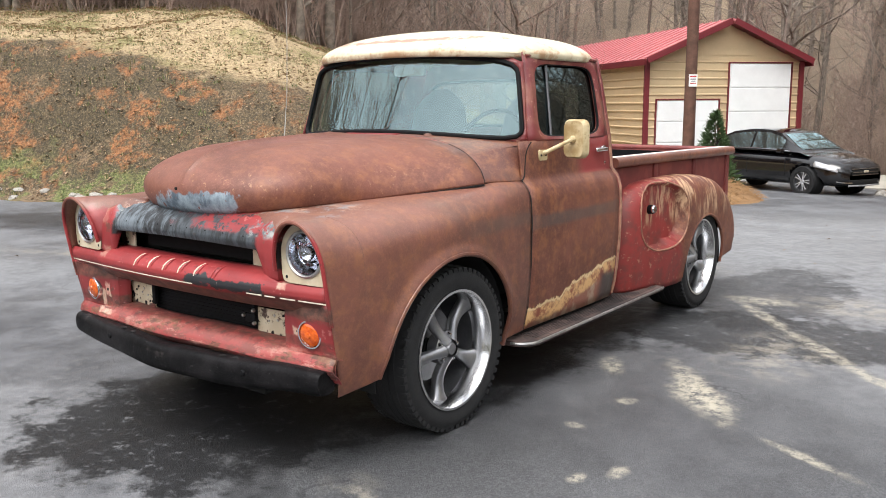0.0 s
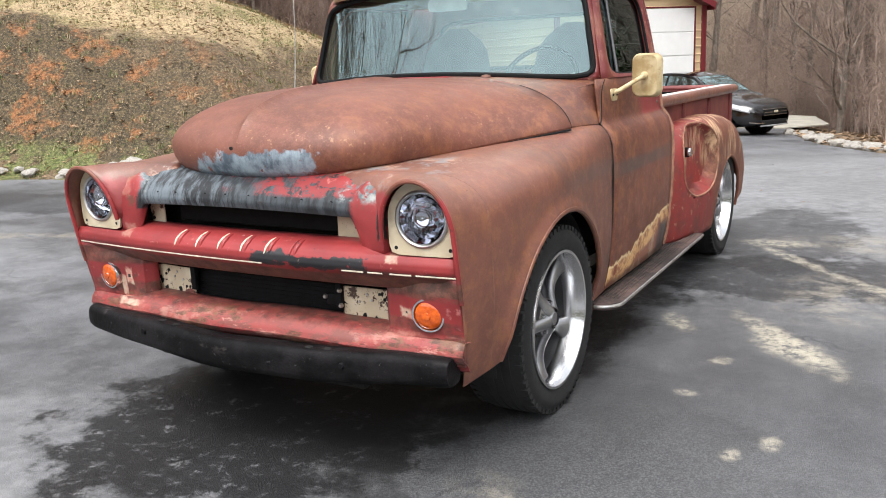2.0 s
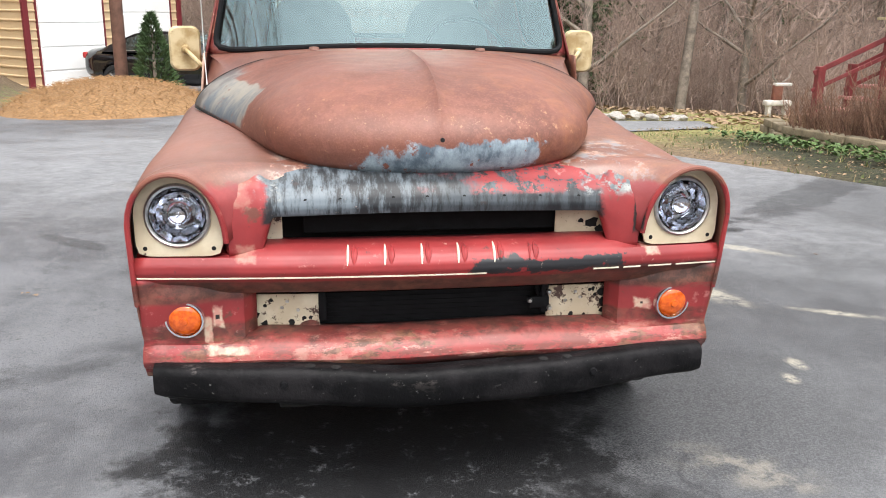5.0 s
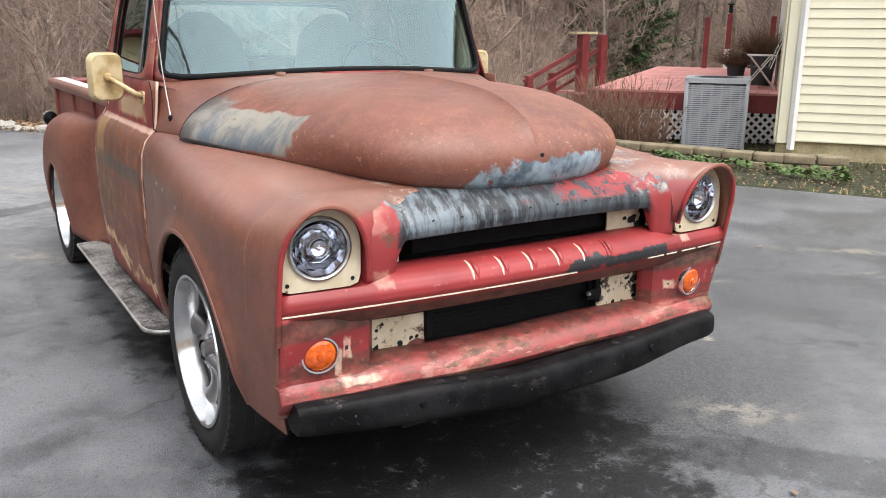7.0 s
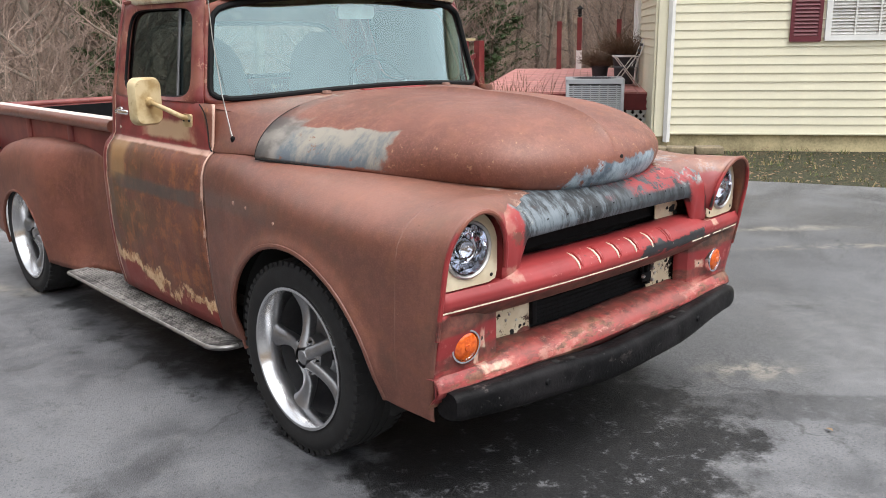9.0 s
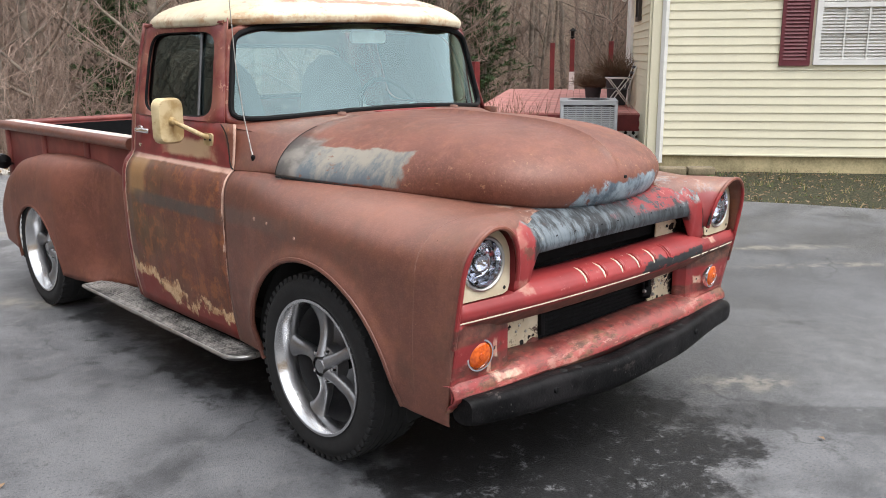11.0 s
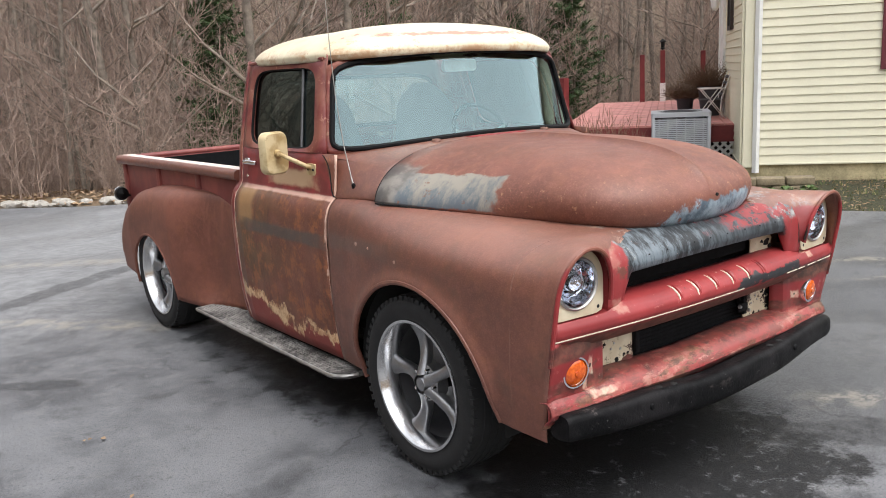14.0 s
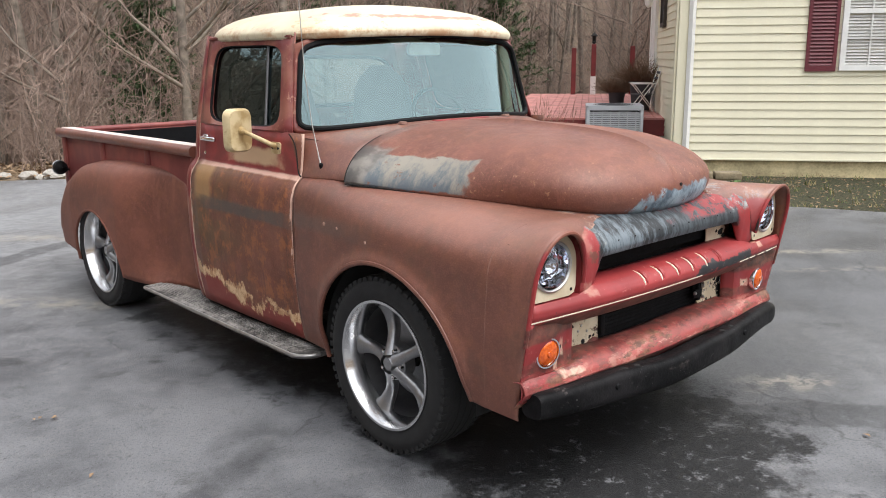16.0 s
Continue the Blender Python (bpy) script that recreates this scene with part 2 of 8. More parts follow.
    # the lower lip: rust and faded pink
    scr = g.box((0.0, None, 0.435), (0.80, None, 0.06), 0.3, 0.8, 9)
    c = g.mix(g.op("MULTIPLY", scr, g.ramp(g.noise(8, 9, 0.8, stretch=(0.6, 1, 1.8), shift=23.0), 0.50, 0.56)), c, (0.085, 0.030, 0.024))
    c = g.mix(g.op("MULTIPLY", scr, g.ramp(g.noise(12, 9, 0.8, stretch=(0.5, 1, 1.6), shift=29.0), 0.575, 0.61)), c, (0.50, 0.27, 0.22))
    c = g.mix(g.op("MULTIPLY", g.box((0.0, None, 0.486), (0.64, None, 0.016), 0.4, 1.8, 14, 8), 0.85), c, g.mix(g.ramp(g.noise(30, 5), 0.4, 0.6), (0.045, 0.026, 0.020), (0.16, 0.07, 0.045)))
    lip = g.box((0.0, None, 0.468), (0.62, None, 0.028), 0.35, 2.0, 11, 7)
    c = g.mix(g.op("MULTIPLY", lip, 0.6), c, g.mix(g.ramp(g.noise(22, 5), 0.4, 0.6), (0.07, 0.03, 0.024), (0.25, 0.06, 0.05)))
    c = g.mix(g.op("MULTIPLY", g.box((0.05, None, 0.435), (0.78, None, 0.022), 0.3, 3.4, 15, 8), 0.35), c, (0.44, 0.13, 0.11))
    c = g.mix(g.op("MULTIPLY", g.box((0.1, None, 0.392), (0.75, None, 0.016), 0.4, 2.8, 9, 7), 0.85), c, (0.07, 0.035, 0.03))
    c = g.mix(g.op("MULTIPLY", g.ramp(g.noise(34, 6, 0.75, shift=11.0), 0.665, 0.70), 0.7), c, (0.56, 0.40, 0.32))
    c = g.mix(g.op("MULTIPLY", g.ramp(g.noise(18, 6, 0.75, shift=21.0), 0.64, 0.68), 0.8), c, (0.04, 0.03, 0.03))
    # flaked pink and orange-brown bands along the lip and its shelf
    low = g.ramp(g.op("ADD", g.axis(2), g.op("MULTIPLY", g.op("SUBTRACT", g.noise(6, 5, 0.6, shift=18.0), 0.5), 0.06)), 0.475, 0.455)
    flake = g.op("MULTIPLY", low, g.ramp(g.noise(4.5, 8, 0.72, stretch=(0.7, 1, 2.6), shift=33.0), 0.50, 0.56))
    c = g.mix(g.op("MULTIPLY", flake, 0.5), c, g.mix(g.ramp(g.noise(26, 6, 0.7, shift=5.0), 0.40, 0.62), (0.40, 0.105, 0.085), (0.56, 0.30, 0.24)))
    brown = g.op("MULTIPLY", low, g.ramp(g.noise(5.5, 8, 0.72, stretch=(0.6, 1, 2.2), shift=41.0), 0.54, 0.59))
    c = g.mix(g.op("MULTIPLY", brown, 0.85), c, g.mix(g.ramp(g.noise(30, 5, 0.7), 0.4, 0.6), (0.075, 0.040, 0.024), (0.20, 0.10, 0.055)))
    # brown streaks under the pinstripe
    under = g.op("MULTIPLY", g.ramp(g.axis(2), 0.640, 0.630), g.ramp(g.axis(2), 0.565, 0.580))
    under = g.op("MULTIPLY", under, g.ramp(g.noise(5, 8, 0.72, stretch=(0.5, 1, 1.5), shift=51.0), 0.40, 0.52))
    c = g.mix(g.op("MULTIPLY", under, 0.8), c, g.mix(g.ramp(g.noise(24, 6, 0.7), 0.4, 0.62), (0.055, 0.030, 0.022), (0.17, 0.075, 0.05)))
    # chips down to cream beside the marker lamps, pink fading by the left lamp, black drips by the other
    for (x, z, hx, hz, k) in ((-0.605, 0.525, 0.012, 0.026, 0.9), (0.602, 0.520, 0.022, 0.016, 0.8), (-0.632, 0.49, 0.010, 0.035, 0.8), (-0.57, 0.437, 0.055, 0.010, 0.8), (-0.535, 0.865, 0.030, 0.030, 0.25), (-0.52, 0.715, 0.022, 0.020, 0.3), (0.60, 0.70, 0.02, 0.014, 0.6)):
        c = g.mix(g.op("MULTIPLY", g.box((x, None, z), (hx, None, hz), 0.3, 2.2, 26, 6), k), c, g.mix(g.ramp(g.noise(40, 4), 0.4, 0.6), (0.60, 0.30, 0.24), (0.62, 0.50, 0.37)))
    for (x, z, hx, hz) in ((-0.606, 0.525, 0.005, 0.006), (0.604, 0.521, 0.004, 0.004), (0.555, 0.80, 0.012, 0.050)):
        c = g.mix(g.box((x, None, z), (hx, None, hz), 0.2, 1.4, 26, 6), c, (0.02, 0.016, 0.015))
    g.bump(g.op("ADD", g.noise(40, 5), g.noise(7, 2)), 0.12, 0.004)
    return g.done(c, g.op("ADD", g.op("MULTIPLY", g.noise(14, 4), 0.35), 0.32))


def door_paint(side):
    g = Graph("rusted_door_paint", 0.55)
    c = rust_base(g)
    if side < 0:
        c = g.mix(g.op("MULTIPLY", g.ramp(g.noise(5, 5, 0.6, shift=6.0), 0.38, 0.58), g.op("ADD", g.op("MULTIPLY", g.ramp(g.axis(1), 0.85, 1.35), 0.6), 0.12)), c, (0.120, 0.070, 0.030))
        c = g.mix(g.op("MULTIPLY", g.ramp(g.noise(13, 9, 0.75, shift=16.0), 0.50, 0.60), 0.75), c, (0.30, 0.105, 0.040))
        c = g.mix(g.op("MULTIPLY", g.ramp(g.noise(9, 7, 0.7, stretch=(1, 3, 0.35), shift=12.0), 0.54, 0.64), 0.5), c, (0.075, 0.034, 0.026))
        c = g.mix(g.op("MULTIPLY", g.box((None, 1.38, 0.90), (None, 0.08, 0.085), 0.3, 0.6, 9), 0.75), c, (0.36, 0.21, 0.09))
        c = g.mix(g.op("MULTIPLY", g.box((None, 1.02, 0.80), (None, 0.36, 0.028), 0.35, 0.7, 8), 0.75), c, (0.075, 0.068, 0.062))
        low = g.op("SUBTRACT", g.axis(2), g.op("ADD", g.op("MULTIPLY", g.ramp(g.axis(1), 0.95, 1.55), 0.10), 0.385))
        low = g.op("ADD", low, g.op("MULTIPLY", g.op("SUBTRACT", g.noise(7, 6, 0.65, stretch=(1, 1, 0.5)), 0.5), 0.34))
        c = g.mix(g.ramp(low, 0.0, -0.01), c, (0.22, 0.04, 0.032))
        line = g.op("MULTIPLY", g.ramp(low, 0.032, 0.020), g.ramp(low, -0.030, -0.016))
        c = g.mix(g.op("MULTIPLY", line, g.ramp(g.noise(9, 6, 0.7, shift=2.0), 0.38, 0.46)), c, g.mix(g.ramp(g.noise(30, 5, 0.7), 0.4, 0.6), (0.45, 0.24, 0.12), (0.70, 0.49, 0.29)))
        fr = g.op("ADD", g.axis(1), g.op("MULTIPLY", g.op("SUBTRACT", g.noise(12, 5, 0.65), 0.5), 0.04))
        c = g.mix(g.op("MULTIPLY", g.ramp(fr, 0.616, 0.610), g.op("MULTIPLY", g.ramp(g.axis(2), 0.56, 0.62), g.ramp(g.noise(11, 4, shift=1.0), 0.38, 0.46))), c, (0.55, 0.36, 0.28))
        c = g.mix(g.op("MULTIPLY", g.ramp(fr, 1.486, 1.492), g.ramp(g.noise(9, 3), 0.40, 0.5)), c, (0.50, 0.34, 0.27))
        up = g.op("MULTIPLY", g.ramp(g.axis(2), 0.972, 0.985), g.ramp(g.op("SUBTRACT", g.axis(1), g.op("MULTIPLY", g.op("SUBTRACT", g.axis(2), 0.985), 0.5)), 0.612, 0.622))
        c = g.mix(up, c, g.mix(g.ramp(g.noise(8, 5), 0.4, 0.6), (0.17, 0.028, 0.026), (0.26, 0.035, 0.034)))
        c = g.mix(g.op("MULTIPLY", g.box((None, 0.98, 1.045), (None, 0.20, 0.035), 0.3, 1.1, 10), 0.9), c, (0.52, 0.36, 0.22))
        c = g.mix(g.box((None, 1.0, 0.978), (None, 0.42, 0.008), 0.6, 1.8, 10, 6), c, (0.60, 0.38, 0.30))
    else:
        c = g.mix(g.op("MULTIPLY", g.box((None, 1.05, 0.79), (None, 0.42, 0.028), 0.5, 0.8, 6), 0.6), c, (0.09, 0.075, 0.068))
        low = g.op("SUBTRACT", g.axis(2), g.op("ADD", g.op("MULTIPLY", g.ramp(g.axis(1), 0.7, 1.5), 0.13), 0.378))
        low = g.op("ADD", low, g.op("MULTIPLY", g.op("SUBTRACT", g.noise(8, 6, 0.7, stretch=(1, 1, 0.6)), 0.5), 0.14))
        c = g.mix(g.ramp(low, 0.0, -0.012), c, g.mix(g.ramp(g.noise(11, 6, 0.7), 0.42, 0.60), (0.72, 0.44, 0.20), (0.26, 0.07, 0.04)))
        c = g.mix(g.op("MULTIPLY", g.ramp(low, -0.012, 0.0), g.ramp(low, 0.014, 0.006)), c, (0.75, 0.55, 0.30))
        c = g.mix(g.ramp(low, -0.07, -0.10), c, g.mix(g.ramp(g.noise(10, 5), 0.45, 0.6), (0.30, 0.12, 0.08), (0.42, 0.30, 0.22)))
        c = g.mix(g.op("MULTIPLY", g.box((None, 1.43, 0.36), (None, 0.09, 0.075), 0.4, 0.8, 9), 0.9), c, (0.05, 0.045, 0.045))
        up = g.op("MULTIPLY", g.ramp(g.axis(2), 0.975, 0.99), g.ramp(g.axis(1), 1.10, 1.22))
        c = g.mix(up, c, (0.24, 0.034, 0.032))
    return g.done(c, g.op("ADD", g.op("MULTIPLY", g.noise(10, 4), 0.3), 0.38))


def frame_paint():
    g = Graph("worn_maroon_paint", 0.42)
    c = g.mix(g.ramp(g.noise(7, 5), 0.42, 0.62), (0.16, 0.026, 0.026), (0.24, 0.085, 0.06))
    c = g.mix(g.op("MULTIPLY", g.ramp(g.noise(16, 7, 0.75, shift=3.0), 0.58, 0.64), 0.75), c, (0.42, 0.23, 0.16))
    return g.done(c)


def roof_paint():
    g = Graph("cream_roof_paint", 0.42)
    c = g.mix(g.ramp(g.noise(4, 5), 0.35, 0.65), (0.57, 0.49, 0.34), (0.71, 0.64, 0.47))
    wear = g.op("ADD", g.noise(9, 7, 0.7, stretch=(1, 1, 2.0)), g.op("MULTIPLY", g.ramp(g.axis(2), 1.66, 1.58), 0.06))
    c = g.mix(g.op("MULTIPLY", g.ramp(wear, 0.60, 0.70), 0.8), c, (0.50, 0.30, 0.16))
    c = g.mix(g.op("MULTIPLY", g.box((0.0, 0.66, 1.645), (0.44, 0.1, 0.007), 0.3, 4.6, 12, 9), 0.75), c, (0.38, 0.11, 0.08))
    c = g.mix(g.op("MULTIPLY", g.ramp(g.op("ADD", g.axis(2), g.op("MULTIPLY", g.noise(11, 7, 0.7), 0.07)), 1.645, 1.605), g.ramp(g.noise(6, 6, 0.7, shift=5.0), 0.46, 0.64)), c, (0.44, 0.27, 0.15))
    c = g.mix(g.op("MULTIPLY", g.ramp(g.noise(28, 7, 0.78, shift=8.0), 0.63, 0.67), 0.7), c, (0.40, 0.20, 0.12))
    return g.done(c)


def bed_paint():
    g = Graph("bed_paint", 0.5)
    c = g.mix(g.ramp(g.noise(6, 5), 0.40, 0.65), (0.15, 0.028, 0.026), (0.22, 0.05, 0.04))
    c = g.mix(g.op("MULTIPLY", g.ramp(g.noise(15, 6, 0.7, shift=3.0), 0.64, 0.70), 0.6), c, (0.34, 0.16, 0.11))
    return g.done(c)


def rear_fender_paint(side):
    g = Graph("rear_fender_paint", 0.58)
    c = rust_base(g)
    if side > 0:
        red = g.op("ADD", g.axis(1), g.op("MULTIPLY", g.noise(7, 5, 0.65), 0.16))
        c = g.mix(g.ramp(red, 2.50, 2.40), c, g.mix(g.ramp(g.noise(9, 7, 0.7), 0.42, 0.62), (0.25, 0.030, 0.026), (0.16, 0.036, 0.030)))
        c = g.mix(g.op("MULTIPLY", g.ramp(red, 2.50, 2.40), g.ramp(g.noise(22, 8, 0.75, shift=6.0), 0.58, 0.63)), c, (0.36, 0.18, 0.12))
        c = g.mix(g.op("MULTIPLY", g.ramp(g.noise(9, 6, 0.7, stretch=(1, 2.0, 0.4)), 0.46, 0.62), g.box((None, 2.70, 0.80), (None, 0.62, 0.17), 0.4, 0.6, 5)), c, (0.56, 0.36, 0.22))
    else:
        c = g.mix(g.op("MULTIPLY", g.ramp(g.noise(20, 4, 0.7, shift=2.0), 0.70, 0.74), 0.8), c, (0.45, 0.20, 0.13))
    return g.done(c)


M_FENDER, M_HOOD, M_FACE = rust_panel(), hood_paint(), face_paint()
M_DOOR = {-1: door_paint(-1), 1: door_paint(1)}
M_FRAME, M_ROOF, M_BED = frame_paint(), roof_paint(), bed_paint()
M_REAR = {-1: rear_fender_paint(-1), 1: rear_fender_paint(1)}
g = Graph("black_bumper_paint", 0.42)
c = g.mix(g.ramp(g.noise(7, 6, 0.7), 0.40, 0.62), (0.0045, 0.0045, 0.005), (0.014, 0.013, 0.014))
c = g.mix(g.op("MULTIPLY", g.ramp(g.noise(11, 7, 0.75, stretch=(0.5, 1, 1), shift=3.0), 0.60, 0.66), g.op("ADD", g.op("MULTIPLY", g.ramp(g.axis(2), 0.34, 0.385), 0.5), 0.10)), c, (0.11, 0.095, 0.09))
c = g.mix(g.op("MULTIPLY", g.ramp(g.noise(60, 5, 0.75, shift=6.0), 0.64, 0.69), 0.5), c, (0.20, 0.19, 0.185))
g.bump(g.op("ADD", g.noise(120, 3), g.op("MULTIPLY", g.noise(14, 4), 2.0)), 0.3, 0.004)
M_BLACK = g.done(c, g.op("ADD", g.op("MULTIPLY", g.noise(18, 5, 0.7), 0.4), 0.25))
g.b.inputs["Specular IOR Level"].default_value = 0.09
# near-black; puts the dark of gaps, wells and backings into the colour
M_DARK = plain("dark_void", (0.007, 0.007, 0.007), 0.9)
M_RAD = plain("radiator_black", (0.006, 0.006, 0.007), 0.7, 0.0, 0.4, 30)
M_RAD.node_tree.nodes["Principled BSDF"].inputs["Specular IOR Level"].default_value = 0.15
g = Graph("chipped_cream_paint", 0.5)
chip = g.ramp(g.noise(10, 9, 0.8, shift=2.0), 0.55, 0.565)
M_PLATE = g.done(g.mix(chip, g.mix(g.ramp(g.noise(9, 4), 0.4, 0.7), (0.55, 0.46, 0.32), (0.70, 0.62, 0.47)), (0.07, 0.035, 0.025)))
g = Graph("bezel_cream_paint", 0.45)
chip = g.ramp(g.noise(16, 5, 0.7, shift=4.0), 0.66, 0.69)
M_BEZEL = g.done(g.mix(chip, g.mix(g.ramp(g.noise(11, 4), 0.4, 0.7), (0.58, 0.49, 0.34), (0.72, 0.64, 0.48)), (0.10, 0.07, 0.045)))
M_LINE = plain("cream_pinstripe", (0.74, 0.66, 0.52), 0.5, 0, 0.25, 14)
M_CHROME = plain("chrome", (0.75, 0.75, 0.76), 0.16, 1.0, 0.1, 20, 0.02)
M_DULL = plain("dull_aluminium_trim", (0.55, 0.54, 0.52), 0.38, 1.0, 0.3, 30)
M_REFL = plain("silver_reflector", (0.55, 0.57, 0.62), 0.07, 1.0, 0.15, 30, 0.02)
M_SPOKE = plain("grey_cast_spoke", (0.30, 0.30, 0.31), 0.34, 0.85, 0.2, 12, 0.05)
M_RIM = plain("polished_rim_lip", (0.70, 0.70, 0.71), 0.20, 1.0, 0.15, 10, 0.04)
M_BARREL = plain("dark_grey_barrel", (0.10, 0.10, 0.105), 0.45, 0.6, 0.25, 9)
M_TYRE = plain("black_rubber", (0.013, 0.013, 0.014), 0.85, 0, 0.35, 18, 0.3)
M_RUBBER = plain("black_window_rubber", (0.006, 0.006, 0.007), 0.7, 0, 0.3, 20, 0.1)
M_RUBBER.node_tree.nodes["Principled BSDF"].inputs["Specular IOR Level"].default_value = 0.2
g = Graph("stained_cream_mirror_paint", 0.5)
c = g.mix(g.ramp(g.noise(12, 5), 0.35, 0.6), (0.36, 0.25, 0.11), (0.58, 0.47, 0.28))
M_MIRROR = g.done(g.mix(g.op("MULTIPLY", g.ramp(g.noise(30, 6, 0.7, shift=5.0), 0.60, 0.70), 0.7), c, (0.24, 0.14, 0.06)))
M_SEAT = plain("grey_seat_fabric", (0.17, 0.19, 0.20), 0.8, 0, 0.2, 12)
M_DASH = plain("dash_grey", (0.06, 0.065, 0.07), 0.5)
M_BOARD = {}
for side, (low, high) in {-1: ((0.040, 0.037, 0.035), (0.36, 0.34, 0.32)), 1: ((0.028, 0.022, 0.021), (0.13, 0.085, 0.075))}.items():
    g = Graph("worn_black_step", 0.7)
    dust = g.op("ADD", g.op("MULTIPLY", g.noise(5, 6, 0.65), 0.6), g.op("MULTIPLY", g.noise(70, 5, 0.75, shift=3.0), 0.4))
    g.bump(g.noise(150, 3), 0.5, 0.003)
    M_BOARD[side] = g.done(g.mix(g.ramp(dust, 0.42, 0.60), low, high))


def glass(name, tint, rough=0.0, alpha=0.25):
    g = Graph(name, rough)
    g.b.inputs["Base Color"].default_value = (*tint, 1)
    g.b.inputs["Transmission Weight"].default_value = 1.0
    g.b.inputs["IOR"].default_value = 1.45
    return g.m


def pane(name, tint, clear, shine=0.09, sheen=(0.72, 0.95, 0.97)):
    """Thin glass: mirror gloss over a clear, tinted sheet."""
    g = Graph(name)
    t = g.t
    out = t.nodes["Material Output"]
    tr = t.nodes.new("ShaderNodeBsdfTransparent")
    tr.inputs[0].default_value = (*(c * clear for c in tint), 1)
    gl = t.nodes.new("ShaderNodeBsdfGlossy")
    gl.inputs["Roughness"].default_value = 0.015
    gl.inputs["Color"].default_value = (*sheen, 1)
    fr = t.nodes.new("ShaderNodeLayerWeight")
    fr.inputs[0].default_value = 0.5
    mx = t.nodes.new("ShaderNodeMixShader")
    gloss = g.op("ADD", g.op("MULTIPLY", g.op("POWER", fr.outputs["Facing"], 3.5), 0.86), shine)
    t.links.new(gloss, mx.inputs[0])
    t.links.new(tr.outputs[0], mx.inputs[1])
    t.links.new(gl.outputs[0], mx.inputs[2])
    t.links.new(mx.outputs[0], out.inputs[0])
    return g.m


M_GLASS = pane("windscreen_glass", (0.82, 0.96, 0.95), 0.92, 0.18)
M_TINT = pane("tinted_side_glass", (0.7, 0.75, 0.75), 0.16, 0.05)
M_LENS = glass("clear_lens", (0.95, 0.96, 1.0))
M_AMBER = Graph("amber_plastic", 0.18)
M_AMBER.b.inputs["Coat Weight"].default_value = 0.5
M_AMBER = M_AMBER.done(M_AMBER.mix(M_AMBER.ramp(M_AMBER.noise(60, 2), 0.3, 0.7), (0.50, 0.065, 0.004), (0.72, 0.13, 0.010)))


# ---- mesh tools ----
def part(name, bm, material, parent=None, label="", smooth=True, thick=0.0, offset=0.0):
    """Links a bmesh as one mesh object, under a thing or a part."""
    bmesh.ops.remove_doubles(bm, verts=bm.verts, dist=1e-5)
    bmesh.ops.recalc_face_normals(bm, faces=bm.faces)
    me = bpy.data.meshes.new(name)
    for f in bm.faces:
        f.smooth = smooth
    bm.to_mesh(me)
    bm.free()
    me.materials.append(material)
    ob = new(name, me)
    if parent is not None:
        ob.parent = parent
    if label:
        ob["label"] = label
    if thick:
        md = ob.modifiers.new("thickness", "SOLIDIFY")
        md.thickness, md.offset = thick, offset
    if smooth:
        try:
            me.set_sharp_from_angle(angle=radians(40))
        except AttributeError:
            pass
    return ob


def thing(name, label, category, at=None, group="", kind=""):
    ob = new(name)
    ob.empty_display_size = 0.1
    if at is not None:
        ob.matrix_world = at
    return tagged(ob, label, category, group, kind)


def tab(x, rows):
    return float(np.interp(x, [r[0] for r in rows], [r[1] for r in rows]))


def sstep(x, a, b):
    t = min(1.0, max(0.0, (x - a) / (b - a)))
    return t * t * (3 - 2 * t)


def grid(us, vs, fn, bm=None, loop=False):
    """A sheet of quads over two lists of parameters."""
    bm = bm or bmesh.new()
    rows = [[bm.verts.new(fn(u, v)) for v in vs] for u in us]
    n = len(us)
    for i in range(n if loop else n - 1):
        a, b = rows[i], rows[(i + 1) % n]
        for j in range(len(vs) - 1):
            bm.faces.new((a[j], b[j], b[j + 1], a[j + 1]))
    return bm


def span(a, b, n):
    return [a + (b - a) * i / (n - 1) for i in range(n)]


def box(c, s, bevel=0.0, bm=None, turn=None, seg=2):
    bm = bm or bmesh.new()
    m = Matrix.Translation(c) @ (turn or Matrix.Identity(4)) @ Matrix.Diagonal((*s, 1))
    r = bmesh.ops.create_cube(bm, size=1.0, matrix=m)
    if bevel:
        es = list({e for v in r["verts"] for e in v.link_edges})
        bmesh.ops.bevel(bm, geom=es, offset=bevel, segments=seg, affect="EDGES", profile=0.5)
    return bm


def tube(points, radii, sides=8, bm=None, cap=True):
    bm = bm or bmesh.new()
    pts = [Vector(p) for p in points]
    if not isinstance(radii, (list, tuple)):
        radii = [radii] * len(pts)
    rings, ref = [], None
    for i, p in enumerate(pts):
        d = (pts[min(i + 1, len(pts) - 1)] - pts[max(i - 1, 0)]).normalized()
        if ref is None or abs(ref.dot(d)) > 0.98:
            ref = Vector((0, 0, 1)) if abs(d.z) < 0.9 else Vector((1, 0, 0))
        a = (ref - d * ref.dot(d)).normalized()
        b = d.cross(a)
        ref = a
        rings.append([bm.verts.new(p + radii[i] * (math.cos(k) * a + math.sin(k) * b)) for k in (2 * math.pi * j / sides for j in range(sides))])
    for r, q in zip(rings, rings[1:]):
        for j in range(sides):
            bm.faces.new((r[j], r[(j + 1) % sides], q[(j + 1) % sides], q[j]))
    if cap:
        for r in (rings[0], rings[-1]):
            if len(set(v.co.to_tuple(6) for v in r)) == sides:
                bm.faces.new(r)
    return bm


